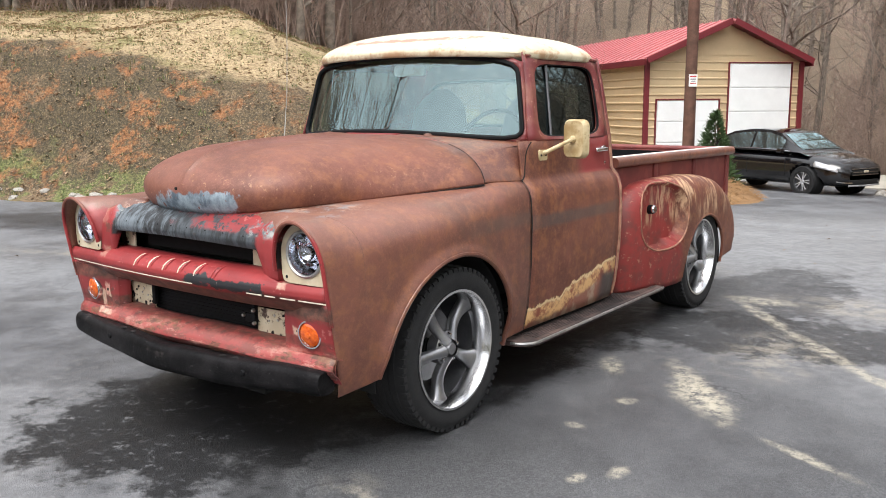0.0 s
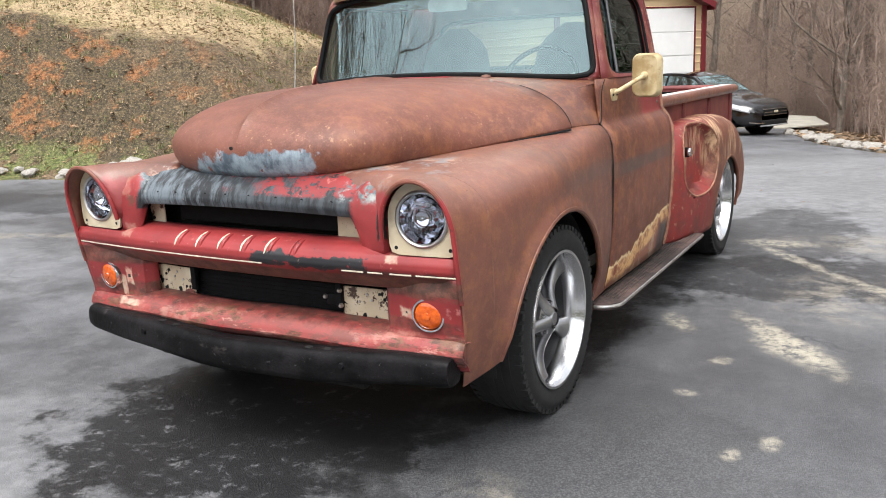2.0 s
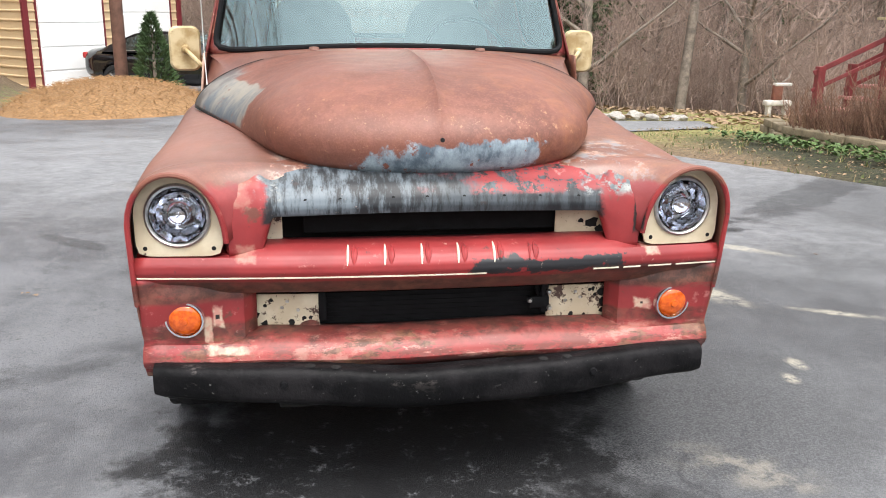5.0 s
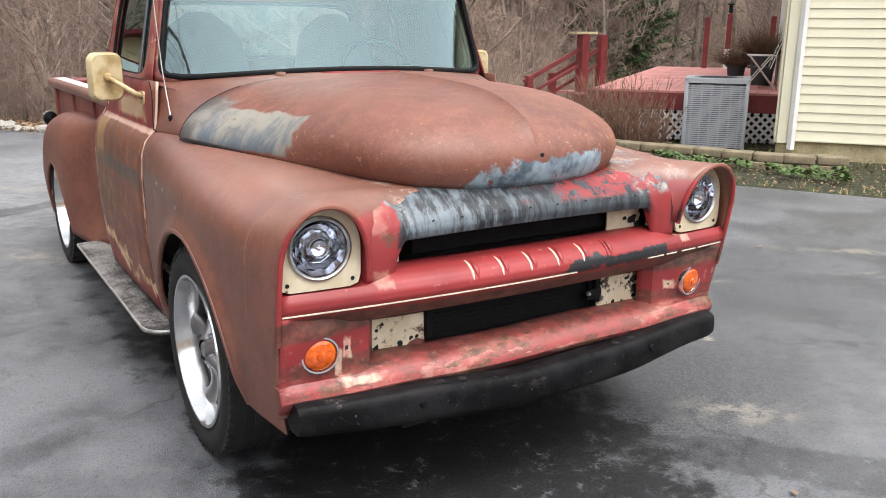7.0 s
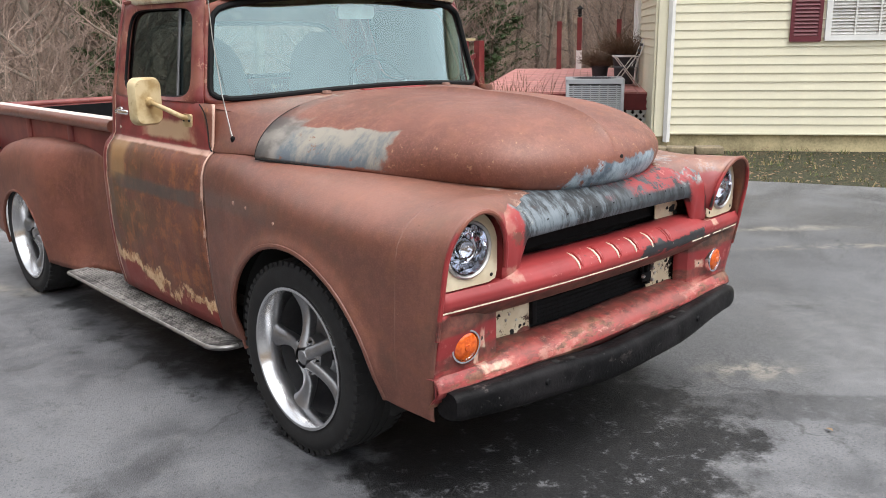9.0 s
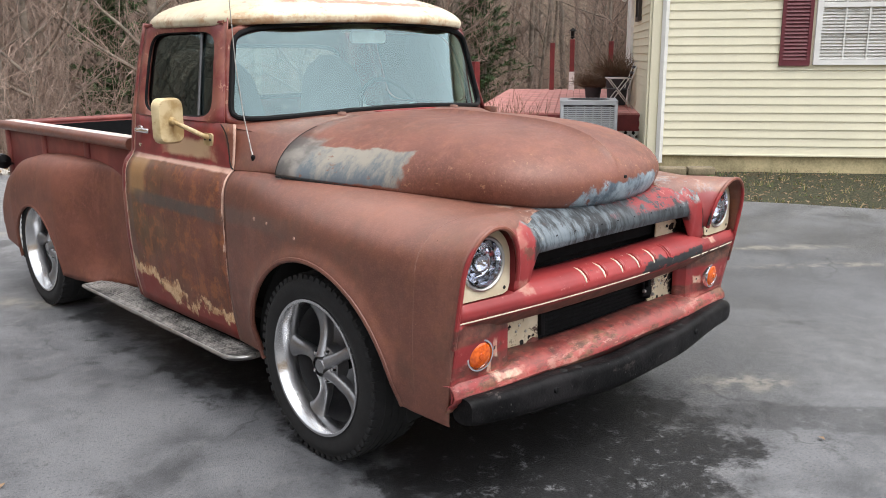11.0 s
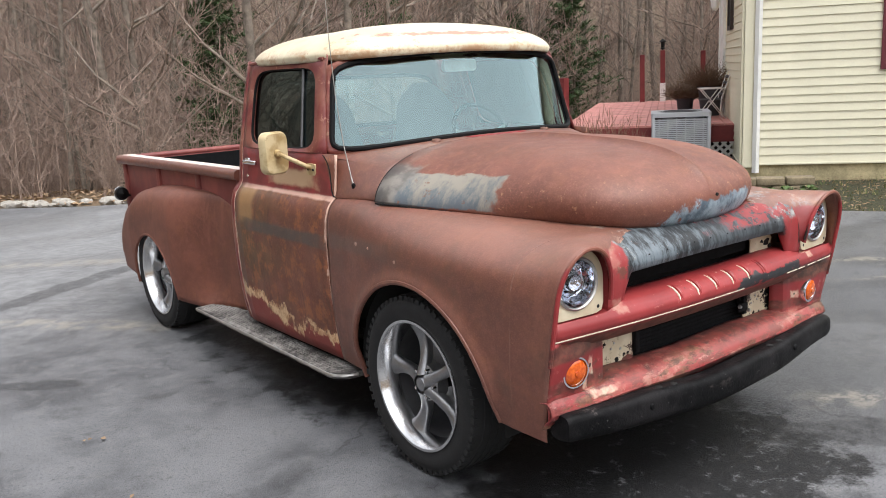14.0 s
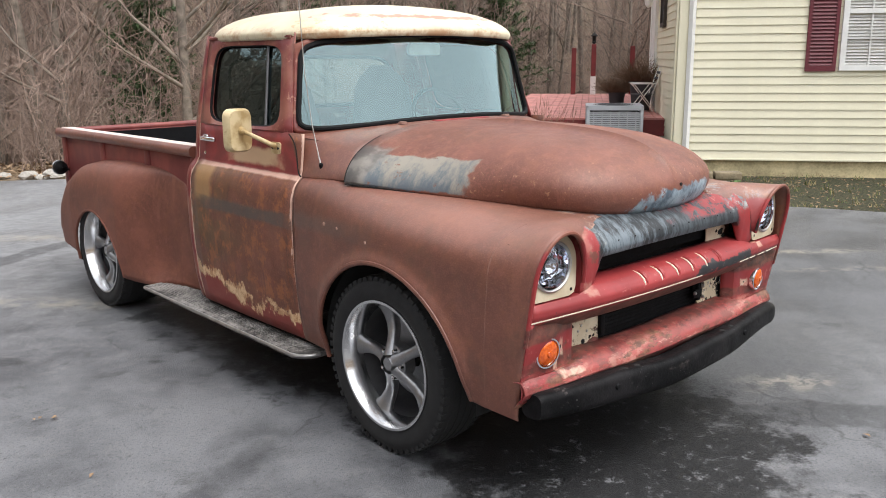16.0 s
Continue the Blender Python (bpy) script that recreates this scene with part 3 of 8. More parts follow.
def lathe(profile, n=32, m=None, bm=None, a0=0.0, a1=2 * math.pi):
    """Turns (radius, height) pairs about the local z axis, then places them by m."""
    bm = bm or bmesh.new()
    m = m or Matrix.Identity(4)
    full = a1 - a0 > 6.28
    us = [a0 + (a1 - a0) * i / (n if full else n - 1) for i in range(n)]
    return grid(us, profile, lambda u, p: m @ Vector((p[0] * math.cos(u), p[0] * math.sin(u), p[1])), bm, loop=full)


def plate(outline, t, m=None, bm=None, hole=None):
    """A flat plate of thickness t from an outline of (x, y) in the local plane; hole: an outline with as many points."""
    bm = bm or bmesh.new()
    m = m or Matrix.Identity(4)
    n = len(outline)
    top = [bm.verts.new(m @ Vector((x, y, t))) for x, y in outline]
    bot = [bm.verts.new(m @ Vector((x, y, 0))) for x, y in outline]
    for i in range(n):
        j = (i + 1) % n
        bm.faces.new((bot[i], bot[j], top[j], top[i]))
    if hole:
        ht = [bm.verts.new(m @ Vector((x, y, t))) for x, y in hole]
        hb = [bm.verts.new(m @ Vector((x, y, 0))) for x, y in hole]
        for i in range(n):
            j = (i + 1) % n
            bm.faces.new((top[i], top[j], ht[j], ht[i]))
            bm.faces.new((bot[j], bot[i], hb[i], hb[j]))
            bm.faces.new((ht[i], ht[j], hb[j], hb[i]))
    else:
        bm.faces.new(top)
        bm.faces.new(bot)
    return bm


def rounded(w, h, r, n=6):
    """Outline of a rounded rectangle round the origin."""
    pts = []
    for cx, cy, a in ((w / 2 - r, h / 2 - r, 0), (-w / 2 + r, h / 2 - r, 90), (-w / 2 + r, -h / 2 + r, 180), (w / 2 - r, -h / 2 + r, 270)):
        for i in range(n):
            k = radians(a + 90 * i / (n - 1))
            pts.append((cx + r * math.cos(k), cy + r * math.sin(k)))
    return pts


def bez(p0, p1, p2, p3, t):
    a, b, c, d = (1 - t) ** 3, 3 * t * (1 - t) ** 2, 3 * t * t * (1 - t), t ** 3
    return tuple(a * w + b * x + c * y + d * z for w, x, y, z in zip(p0, p1, p2, p3))


# ---- the pickup: nose to -y, its left side to +x, front axle at y = 0 ----
truck = thing("pickup_truck", "rusty lowered vintage step-side pickup truck, brown and red with cream roof", "truck")
ARCH_Y, ARCH_Z, ARCH_R = 0.008, 0.303, 0.430
BEND = 0.046


def hood_w(y):
    t = min(1.0, max(0.0, (0.416 - y) / 1.06))
    return (0.755 - 0.375 * t) * (1 - t ** 18) ** 0.5


def hood_edge(y):
    return tab(y, [(-0.64, 0.911), (-0.5, 0.930), (0.0, 0.963), (0.416, 0.988), (0.62, 0.987)])


def bow(x):
    return BEND * (x / 0.8) ** 2


def nose_y(z):
    return tab(z, [(0.30, -0.60), (0.45, -0.635), (0.64, -0.672), (0.80, -0.70), (0.93, -0.725)])


def fender_point(y, v, s):
    """Front fender skin: y along, v from the hood's seam over the crown down to the sill."""
    k = sstep(y, -0.70, -0.40)
    xo = tab(y, [(-0.72, 0.806), (-0.5, 0.838), (-0.2, 0.858), (0.1, 0.862), (0.6, 0.842)])
    zt = tab(y, [(-0.72, 0.93), (-0.3, 0.935), (0.0, 0.945), (0.6, 0.975)])
    xi = max(hood_w(y) - 0.012, 0.30) if y > -0.63 else 0.30
    zi = hood_edge(y) - 0.003
    back = [(xi, zi), (xi + 0.5 * (xo - xi), zi - 0.002), (xo, zt), (xo, zt - 0.15)]
    front = [(0.566, 0.74), (0.574, 0.985), (0.80, 0.980), (xo, 0.78)]
    ks = (sstep(y, -0.70, -0.56), sstep(y, -0.70, -0.48), k, k)
    p = [tuple(a + (b - a) * q for a, b in zip(f, g)) for f, g, q in zip(front, back, ks)]
    zb = tab(y, [(-0.7, 0.288), (-0.43, 0.318), (0.37, 0.275), (0.61, 0.285)])
    if abs(y - ARCH_Y) < ARCH_R:
        zb = max(zb, ARCH_Z + math.sqrt(ARCH_R ** 2 - (y - ARCH_Y) ** 2))
    if v < 0.5:
        x, z = bez(*p, v / 0.5)
    else:
        t = (v - 0.5) / 0.5
        z = p[3][1] + (zb - p[3][1]) * t
        x = xo - 0.035 * max(0.0, (0.62 - z) / 0.32) ** 2
        # flare round the wheel arch
        d = math.hypot(y - ARCH_Y, z - ARCH_Z) - ARCH_R
        x += 0.018 * math.exp(-(d / 0.034) ** 2) * sstep(z, 0.30, 0.42)
    yy = y
    if y < -0.42:
        yy += (nose_y(z) + 0.70) * (-0.42 - y) / 0.28
    return (s * x, yy, z)


def front_fender(s):
    ys = span(-0.70, ARCH_Y - ARCH_R - 0.002, 12)
    ys += [ARCH_Y - ARCH_R * math.cos(math.pi * i / 30) for i in range(31)]
    ys += span(ARCH_Y + ARCH_R + 0.002, 0.598, 8)
    vs = span(0, 0.5, 15) + [1 - 0.5 * (1 - t) ** 1.6 for t in span(0, 1, 20)][1:]
    ob = part("front_fender", grid(ys, vs, lambda y, v: fender_point(y, v, s)), M_FENDER, truck, "rust-brown front fender", thick=0.006)
    lip = []
    for i in range(37):
        a = math.pi * (0.012 + 1.028 * i / 36)
        y, z = ARCH_Y - ARCH_R * math.cos(a), ARCH_Z + ARCH_R * math.sin(a)
        x = fender_point(min(0.59, max(-0.69, y)), 1.0, s)[0] if z > ARCH_Z else s * (abs(fender_point(y, 0.5, s)[0]) - 0.035 * max(0.0, (0.62 - z) / 0.32) ** 2)
        lip.append((x - s * 0.004, y, z))
    part("arch_lip", tube(lip, 0.011, 8), M_FENDER, ob)
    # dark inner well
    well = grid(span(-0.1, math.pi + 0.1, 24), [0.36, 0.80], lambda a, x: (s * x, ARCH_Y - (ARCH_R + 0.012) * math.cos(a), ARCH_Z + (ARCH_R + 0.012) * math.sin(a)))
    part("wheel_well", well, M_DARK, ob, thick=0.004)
    # rolled edge round the lamp opening
    rim = [fender_point(-0.70, v, s) for v in span(0.0, 0.72, 26)]
    part("fender_edge", tube(rim, 0.0075, 8), M_FACE, ob, "red painted edge round the headlight")
    # seam down the side behind the nose
    seam = [tuple(Vector(fender_point(-0.52, v, s)) + Vector((s * 0.0015, 0, 0.001))) for v in span(0.22, 0.99, 30)]
    part("seam", tube(seam, 0.0022, 5), M_SEAM, ob, "pale line of filler")
    return ob


M_WORN = plain("worn_tan_edge", (0.34, 0.17, 0.11), 0.6, 0, 0.45, 22, 0.2)
M_SEAM = plain("pale_filler", (0.20, 0.10, 0.075), 0.7)
M_FILL = plain("light_filler", (0.52, 0.33, 0.26), 0.7, 0, 0.3, 25)
fenders = {s: front_fender(s) for s in (-1, 1)}
for s in (-1, 1):
    for i, (y, z, r) in enumerate(((0.36, 0.83, 0.008), (0.27, 0.825, 0.006), (0.08, 0.80, 0.006))):
        if s < 0:
            x = fender_point(y, 0.62, s)[0]
            part("paint_chip", lathe([(0.0001, 0.003), (r, 0.002), (r, 0)], 9, pose(x - 0.001, y, z, 0, -90, 0)), M_FILL, fenders[s])


def hood_point(a, k):
    """Polar sheet: a round the plan's edge, k from the rear middle outwards."""
    y_e = 0.416 - 1.06 * math.sin(a) ** 0.9
    x_e = hood_w(y_e)
    w = max(0.0, math.cos(a))
    if a < 0.02:
        x_e, y_e = 0.755, 0.416
    x, y = k * x_e, 0.416 + k * (y_e - 0.416)
    ze = hood_edge(y_e)
    zc = tab(y, [(-0.66, 1.128), (-0.54, 1.148), (-0.31, 1.165), (0.0, 1.178), (0.416, 1.186)])
    f = max(0.0, math.sin(a)) ** 3
    h = max(0.0, 1 - k ** (3.1 + 8.5 * f)) ** (0.60 - 0.05 * f)
    z = ze + (zc - ze) * h
    # full nose that stands over its lower edge
    swell = math.sin(math.pi * min(1.0, max(0.0, (z - ze) / (zc - ze)))) * max(0.0, math.sin(a)) ** 3
    y -= 0.058 * swell
    x *= 1 + 0.11 * math.sin(math.pi * min(1.0, max(0.0, (z - ze) / (zc - ze)))) * sstep(math.sin(a), 0.35, 0.9)
    # the rear corners sweep forward
    y -= 0.085 * abs(x / 0.74) ** 4 * sstep(y, -0.3, 0.416)
    return x, y, z


def hood():
    ks = [math.sin(math.pi / 2 * i / 26) ** 0.8 for i in range(27)]
    angles = [math.pi / 2 * (1 - u ** 1.667) for u in span(1.0, 0.10, 34) + [0.08, 0.06, 0.045, 0.03, 0.02, 0.01, 0.0]]
    bm = bmesh.new()
    for s in (-1, 1):
        def f(a, k, s=s):
            x, y, z = hood_point(a, k)
            ridge = 0.022 * math.exp(-abs(x) / 0.022) * sstep(0.40 - y, 0.0, 0.25) * sstep(z, 1.0, 1.09)
            return (s * x, y, z + ridge)
        grid(angles, ks, f, bm)
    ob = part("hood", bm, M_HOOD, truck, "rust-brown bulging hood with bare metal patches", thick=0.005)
    edge = [hood_point(a, 1.0) for a in span(math.pi / 2, 0.0, 40)]
    line = [(-x, y, z) for x, y, z in reversed(edge)] + edge[1:]
    part("hood_gap", tube([(x * 1.001, y - 0.001, z - 0.004) for x, y, z in line], 0.0035, 6), M_DARK, ob)
    for s in (-1, 1):
        rear = [hood_point(0.0, math.sin(math.pi / 2 * i / 68)) for i in range(32, 69)]
        part("rear_shut_line", tube([(s * x, y + 0.001, z + 0.0015) for x, y, z in rear], 0.003, 6), M_DARK, ob)
    part("emblem_hole", lathe([(0.0001, 0.001), (0.006, 0.001), (0.006, -0.004)], 10, pose(0.0, -0.704, 1.010, 94, 0, 0)), M_DARK, ob)
    return ob


the_hood = hood()


# windscreen sheet: u across, v up
def screen(u, v):
    b = Vector((0.762 * u, 0.50 + 0.215 * abs(u) ** 2.6, 1.190 - 0.042 * u * u))
    t = Vector((0.680 * u, 0.655 + 0.115 * abs(u) ** 2.6, 1.578 - 0.043 * u * u))
    return b.lerp(t, v)


def loop_uv(n, p=5.0):
    """Points round a rounded square, and the same ways on a sharp square."""
    out = []
    for i in range(n):
        a = 2 * math.pi * (i + 0.5) / n
        c, d = math.cos(a), math.sin(a)
        r = (abs(c) ** p + abs(d) ** p) ** (-1 / p)
        q = 1 / max(abs(c), abs(d))
        out.append(((c * r, d * r), (c * q, d * q)))
    return out


def windscreen():
    ring = loop_uv(96, 11)
    inner = lambda q: screen(q[0] * 0.968, 0.5 + 0.472 * q[1] - 0.004)
    bm = bmesh.new()
    a = [bm.verts.new(inner(i)) for i, _ in ring]
    b = [bm.verts.new(screen(o[0], 0.5 + 0.5 * o[1])) for _, o in ring]
    for i in range(96):
        j = (i + 1) % 96
        bm.faces.new((a[i], a[j], b[j], b[i]))
    part("windscreen_surround", bm, M_FRAME, truck, thick=0.006)
    seal = [inner(ring[i % 96][0]) + Vector((0, -0.006, 0)) for i in range(97)]
    ob = part("windscreen", grid(span(-0.968, 0.968, 28), span(0.025, 0.968, 10), lambda u, v: screen(u, v) + Vector((0, 0.002, 0))), M_GLASS, truck, "clear curved windscreen reflecting bare trees")
    part("rubber_seal", tube(seal, 0.0115, 8, cap=False), M_RUBBER, ob, "black rubber windscreen seal")


windscreen()


def side_x(z):
    return tab(z, [(0.28, 0.800), (0.40, 0.825), (0.60, 0.842), (0.80, 0.845), (0.90, 0.838), (0.945, 0.822), (0.968, 0.800), (0.98, 0.786), (1.0, 0.782), (1.165, 0.764), (1.40, 0.708), (1.56, 0.662)])


def cowl():
    """Between the hood's rear edge, the windscreen and the doors."""
    bm = bmesh.new()
    def f(u, v):
        e = hood_point(0.0, abs(u))
        a = Vector((0.74 * u, e[1] + 0.002, e[2]))
        w = abs(u)
        if w < 0.86:
            b = screen(u / 0.86, 0.0)
        else:
            t = (w - 0.86) / 0.14
            b = Vector((math.copysign(0.735 + 0.052 * t, u), 0.71 - 0.09 * t, 1.167 - 0.185 * t))
        p = a.lerp(b, v)
        return p
    us = [math.sin(math.pi / 2 * i / 34) for i in range(-34, 35)]
    grid(us, span(0, 1, 9), f, bm)
    ob = part("cowl", bm, M_FENDER, truck, thick=0.005)
    for x in (-0.33, 0.33):
        part("wiper_pivot", lathe([(0.0001, 0.012), (0.018, 0.010), (0.022, 0)], 14, Matrix.Translation((x, 0.480, 1.183))), M_SEAM, ob)
    part("cowl_vent", box((0.0, 0.452, 1.188), (0.34, 0.035, 0.008), 0.003), M_FACE, ob, "faded red cowl vent strip")


cowl()


def door(s):
    label = "rusty door skin with scraped lower edge"
    ys, zs = span(0.606, 1.495, 14), span(0.285, 0.80, 12) + span(0.82, 1.0, 13) + span(1.03, 1.16, 4)
    def f(y, z):
        # the front edge of the upper part steps back round the cowl
        return (s * (side_x(z) + 0.004 * math.sin(math.pi * (y - 0.6) / 0.9)), y, z)
    ob = part("door", grid(ys, zs, f), M_DOOR[s], truck, label, thick=0.008)
    ring = loop_uv(80, 6)
    def at(a, b, out=0.0):
        z = 1.15 + 0.415 * b
        y0, y1 = 0.69 + 0.10 * b, 1.50 + 0.035 * b
        return Vector((s * (side_x(z) + out), y0 + (y1 - y0) * (a + 1) / 2, z))
    inner = lambda q, out: at(0.015 + q[0] * 0.79, 0.475 + 0.425 * q[1], out)
    bm = bmesh.new()
    rows = []
    for i, o in ring:
        rows.append([bm.verts.new(at(o[0], 0.5 + 0.5 * o[1], 0.0)), bm.verts.new(at((o[0] * 0.45 + i[0] * 0.42), 0.485 + 0.46 * (o[1] * 0.5 + i[1] * 0.5), 0.010)), bm.verts.new(inner(i, 0.004)), bm.verts.new(inner(i, -0.025))])
    for r, q in zip(rows, rows[1:] + rows[:1]):
        for j in range(3):
            bm.faces.new((r[j], q[j], q[j + 1], r[j + 1]))
    part("window_frame", bm, M_FRAME, ob, "worn maroon window frame", thick=0.004)
    seal = [inner(ring[i % 80][0], -0.004) for i in range(81)]
    part("window_seal", tube(seal, 0.008, 6, cap=False), M_RUBBER, ob)
    part("side_window", grid(span(-0.80, 0.83, 8), span(0.04, 0.91, 6), lambda a, b: at(a, b, -0.015)), M_TINT, ob, "dark tinted side window")
    part("vent_window_bar", tube([at(-0.45, 0.05, -0.006), at(-0.41, 0.90, -0.006)], 0.007, 8), M_BARREL, ob, "dark vent window divider")
    # pull handle
    hx = side_x(1.085) + 0.004
    h = part("door_handle", box((s * (hx + 0.022), 1.375, 1.092), (0.018, 0.13, 0.022), 0.007, seg=3), M_CHROME, ob, "chrome pull handle")
    part("handle_base", box((s * (hx + 0.006), 1.42, 1.095), (0.022, 0.045, 0.034), 0.008), M_CHROME, h)
    part("lock", lathe([(0.0001, 0.006), (0.010, 0.005), (0.011, 0)], 14, pose(s * side_x(1.02), 1.44, 1.02, 0, s * 90, 0)), M_CHROME, ob, "chrome door lock")
    # shut lines
    gap = [(s * (side_x(z) + 0.0035), 0.602, z) for z in span(0.29, 0.985, 26)]
    part("front_shut_line", tube(gap, [0.0026] * 26 if s > 0 else [0.0008 + (0.0030 if i > 12 else 0.0010) * abs(math.sin(i * 1.7) * math.cos(i * 0.6)) for i in range(26)], 6), M_DARK if s > 0 else M_FILL, ob, "door gap edged with pale filler" if s < 0 else "")
    gap = [(s * (side_x(z) + 0.001), 1.503, z) for z in span(0.30, 1.16, 28)]
    part("rear_shut_line", tube(gap, [0.0008 + 0.0026 * abs(math.sin(i * 1.3)) for i in range(28)], 6), M_FILL if s < 0 else M_FRAME, ob)
    curl = [bez((0.602, 0.985), (0.66, 1.00), (0.61, 1.10), (0.71, 1.155), t) for t in span(0, 1, 14)]
    part("cowl_gap", tube([(s * (side_x(z) + 0.004), y, z) for y, z in curl], 0.0038, 6), M_DARK, ob)
    # towing mirror on its arm
    hx = side_x(1.09)
    m = part("mirror_foot", plate(rounded(0.075, 0.05, 0.012), 0.012, pose(s * hx, 0.80, 1.09, 90, 0, 90 * s)), M_MIRROR, ob, "cream mirror foot with two screws")
    for dy in (-0.022, 0.022):
        part("screw", lathe([(0.0001, 0.018), (0.005, 0.016), (0.006, 0.010)], 8, pose(s * hx, 0.80 + dy, 1.09, 0, 90 * s, 0)), M_DARK, m)
    arm = [(s * hx, 0.80, 1.095), (s * (hx + 0.03), 0.797, 1.105), (s * 0.875, 0.905, 1.160)]
    part("mirror_arm", tube(arm, [0.012, 0.010, 0.009], 10), M_MIRROR, m)
    part("mirror_knuckle", lathe([(0.0001, 0.02), (0.012, 0.016), (0.018, 0), (0.018, -0.01)], 14, pose(s * 0.878, 0.915, 1.162, 90, 0, 0)), M_MIRROR, m)
    head = bmesh.new()
    o1, o2 = rounded(0.132, 0.185, 0.036, 7), rounded(0.116, 0.169, 0.032, 7)
    loops = []
    mm = pose(s * 0.882, 0.940, 1.163, 90, 0, s * -9)
    for o, d in ((o2, 0.022), (o1, 0.010), (o1, -0.020), (o2, -0.024)):
        loops.append([head.verts.new(mm @ Vector((x, y, d))) for x, y in o])
    for p, q in zip(loops, loops[1:]):
        for i in range(len(p)):
            head.faces.new((p[i], p[(i + 1) % len(p)], q[(i + 1) % len(p)], q[i]))
    head.faces.new(loops[0])
    head.faces.new(loops[-1])
    m = part("mirror_head", head, M_MIRROR, ob, "stained cream square mirror head")
    part("mirror_glass", plate(rounded(0.112, 0.165, 0.03, 7), 0.001, pose(s * 0.878, 0.966, 1.163, 90, 0, s * -9)), M_CHROME, m)
    return ob


for s in (-1, 1):
    door(s)


M_WHITE_PL = plain("white_plastic", (0.75, 0.77, 0.75), 0.4)


def cab():
    for s in (-1, 1):
        # rear corner, wrapping round to the back panel
        def f(z, a):
            k = side_x(z)
            r = 0.10
            off = 0.035 * sstep(z, 1.15, 1.565)
            return (s * (k - r + r * math.cos(a)), 1.505 + off + (0.13 - off * 0.6) * math.sin(a) / 1.0, z)
        part("cab_corner", grid(span(0.29, 0.80, 8) + span(0.84, 1.0, 10) + span(1.04, 1.57, 10), span(0, math.pi / 2, 8), f), M_FRAME, truck, "worn maroon rear cab corner", thick=0.006)
        # pillar between the windscreen and the door
        def p(v, t):
            a, z = screen(s * 1.0, v), 1.15 + 0.415 * v
            return a.lerp(Vector((s * side_x(z), 0.69 + 0.10 * v, max(z, a.z - 0.004))), t)
        part("pillar", grid(span(-0.02, 1.02, 12), span(0, 1, 4), p), M_FRAME, truck, thick=0.006)
    # back panel with the rear window cut through
    ring = loop_uv(72, 6)
    def back(x, z):
        return Vector((x, 1.632 - 0.02 * sstep(z, 1.1, 1.56), z))
    bm = bmesh.new()
    a = [bm.verts.new(back(0.53 * i[0], 1.335 + 0.135 * i[1])) for i, _ in ring]
    b = [bm.verts.new(back((side_x(0.93 + 0.635 * (o[1] + 1) / 2) - 0.095) * o[0], 0.93 + 0.635 * (o[1] + 1) / 2)) for _, o in ring]
    for i in range(72):
        j = (i + 1) % 72
        bm.faces.new((a[i], a[j], b[j], b[i]))
    grid(span(-0.74, 0.74, 4), [0.30, 0.93], back, bm)
    ob = part("cab_back", bm, M_FRAME, truck, thick=0.02)
    part("rear_window", grid(span(-0.53, 0.53, 5), span(1.20, 1.47, 4), lambda x, z: back(x, z) - Vector((0, 0.004, 0))), M_GLASS, ob)
    part("rear_window_seal", tube([back(0.53 * ring[i % 72][0][0], 1.335 + 0.135 * ring[i % 72][0][1]) for i in range(73)], 0.014, 6, cap=False), M_RUBBER, ob)
    # roof with its brow
    def f(k, a):
        c, d = math.cos(a), math.sin(a)
        r = (abs(c) ** 4.2 + abs(d) ** 4.2) ** (-1 / 4.2)
        kk = min(k, 1.0)
        x = 0.692 * c * r * kk
        y = 1.145 + 0.525 * d * r * kk
        front = max(0.0, -d)
        ze = 1.565 + 0.018 * front * (1 - (x / 0.7) ** 2)
        z = ze + 0.125 * max(0.0, 1 - kk ** 3.4) ** 0.62
        if k > 1:
            z -= 0.022 * (k - 1) / 0.2
            x, y = x * (1 - 0.012 * (k - 1) / 0.2), 1.145 + (y - 1.145) * (1 - 0.012 * (k - 1) / 0.2)
        # small roll at the drip rail
        return (x, y - 0.012 * front * kk ** 8, z)
    ks = [0.0] + [math.sin(math.pi / 2 * i / 18) ** 0.9 for i in range(1, 19)] + [1.1, 1.2]
    ob = part("roof", grid(span(0, 2 * math.pi, 97)[:-1], ks, lambda a, k: f(k, a), loop=True), M_ROOF, truck, "cream roof with flaking paint", thick=0.008)
    for s in (-1, 1):
        rail = [(s * (side_x(1.55) + 0.012 - 0.006 * abs(t)), 1.17 + 0.36 * t, 1.563 - 0.008 * abs(t) ** 3) for t in span(-1, 1, 16)]
        part("drip_rail", tube(rail, 0.008, 6), M_FRAME, ob)
    # floor, dash, seats, wheel
    part("cab_floor", box((0, 1.05, 0.44), (1.46, 1.15, 0.04)), M_DARK, truck, smooth=False)
    part("firewall", box((0, 0.50, 0.72), (1.20, 0.03, 0.60)), M_DARK, truck, smooth=False)
    dash = grid(span(-0.70, 0.70, 12), span(0, 1, 8), lambda x, t: (x, *bez((0.60, 1.13), (0.74, 1.145), (0.80, 1.12), (0.78, 0.95), t)))
    part("dashboard", dash, M_DASH, truck, thick=0.01)
    for x in (-0.34, 0.34):
        def seat(a, t, x=x):
            w = tab(t, [(0, 0.23), (0.6, 0.235), (0.85, 0.19), (0.95, 0.13), (1, 0.05)])
            z = 0.62 + 0.80 * t
            y = 1.34 + 0.12 * t
            return (x + w * math.cos(a), y + 0.07 * math.sin(a) * (1 - 0.4 * t), z)
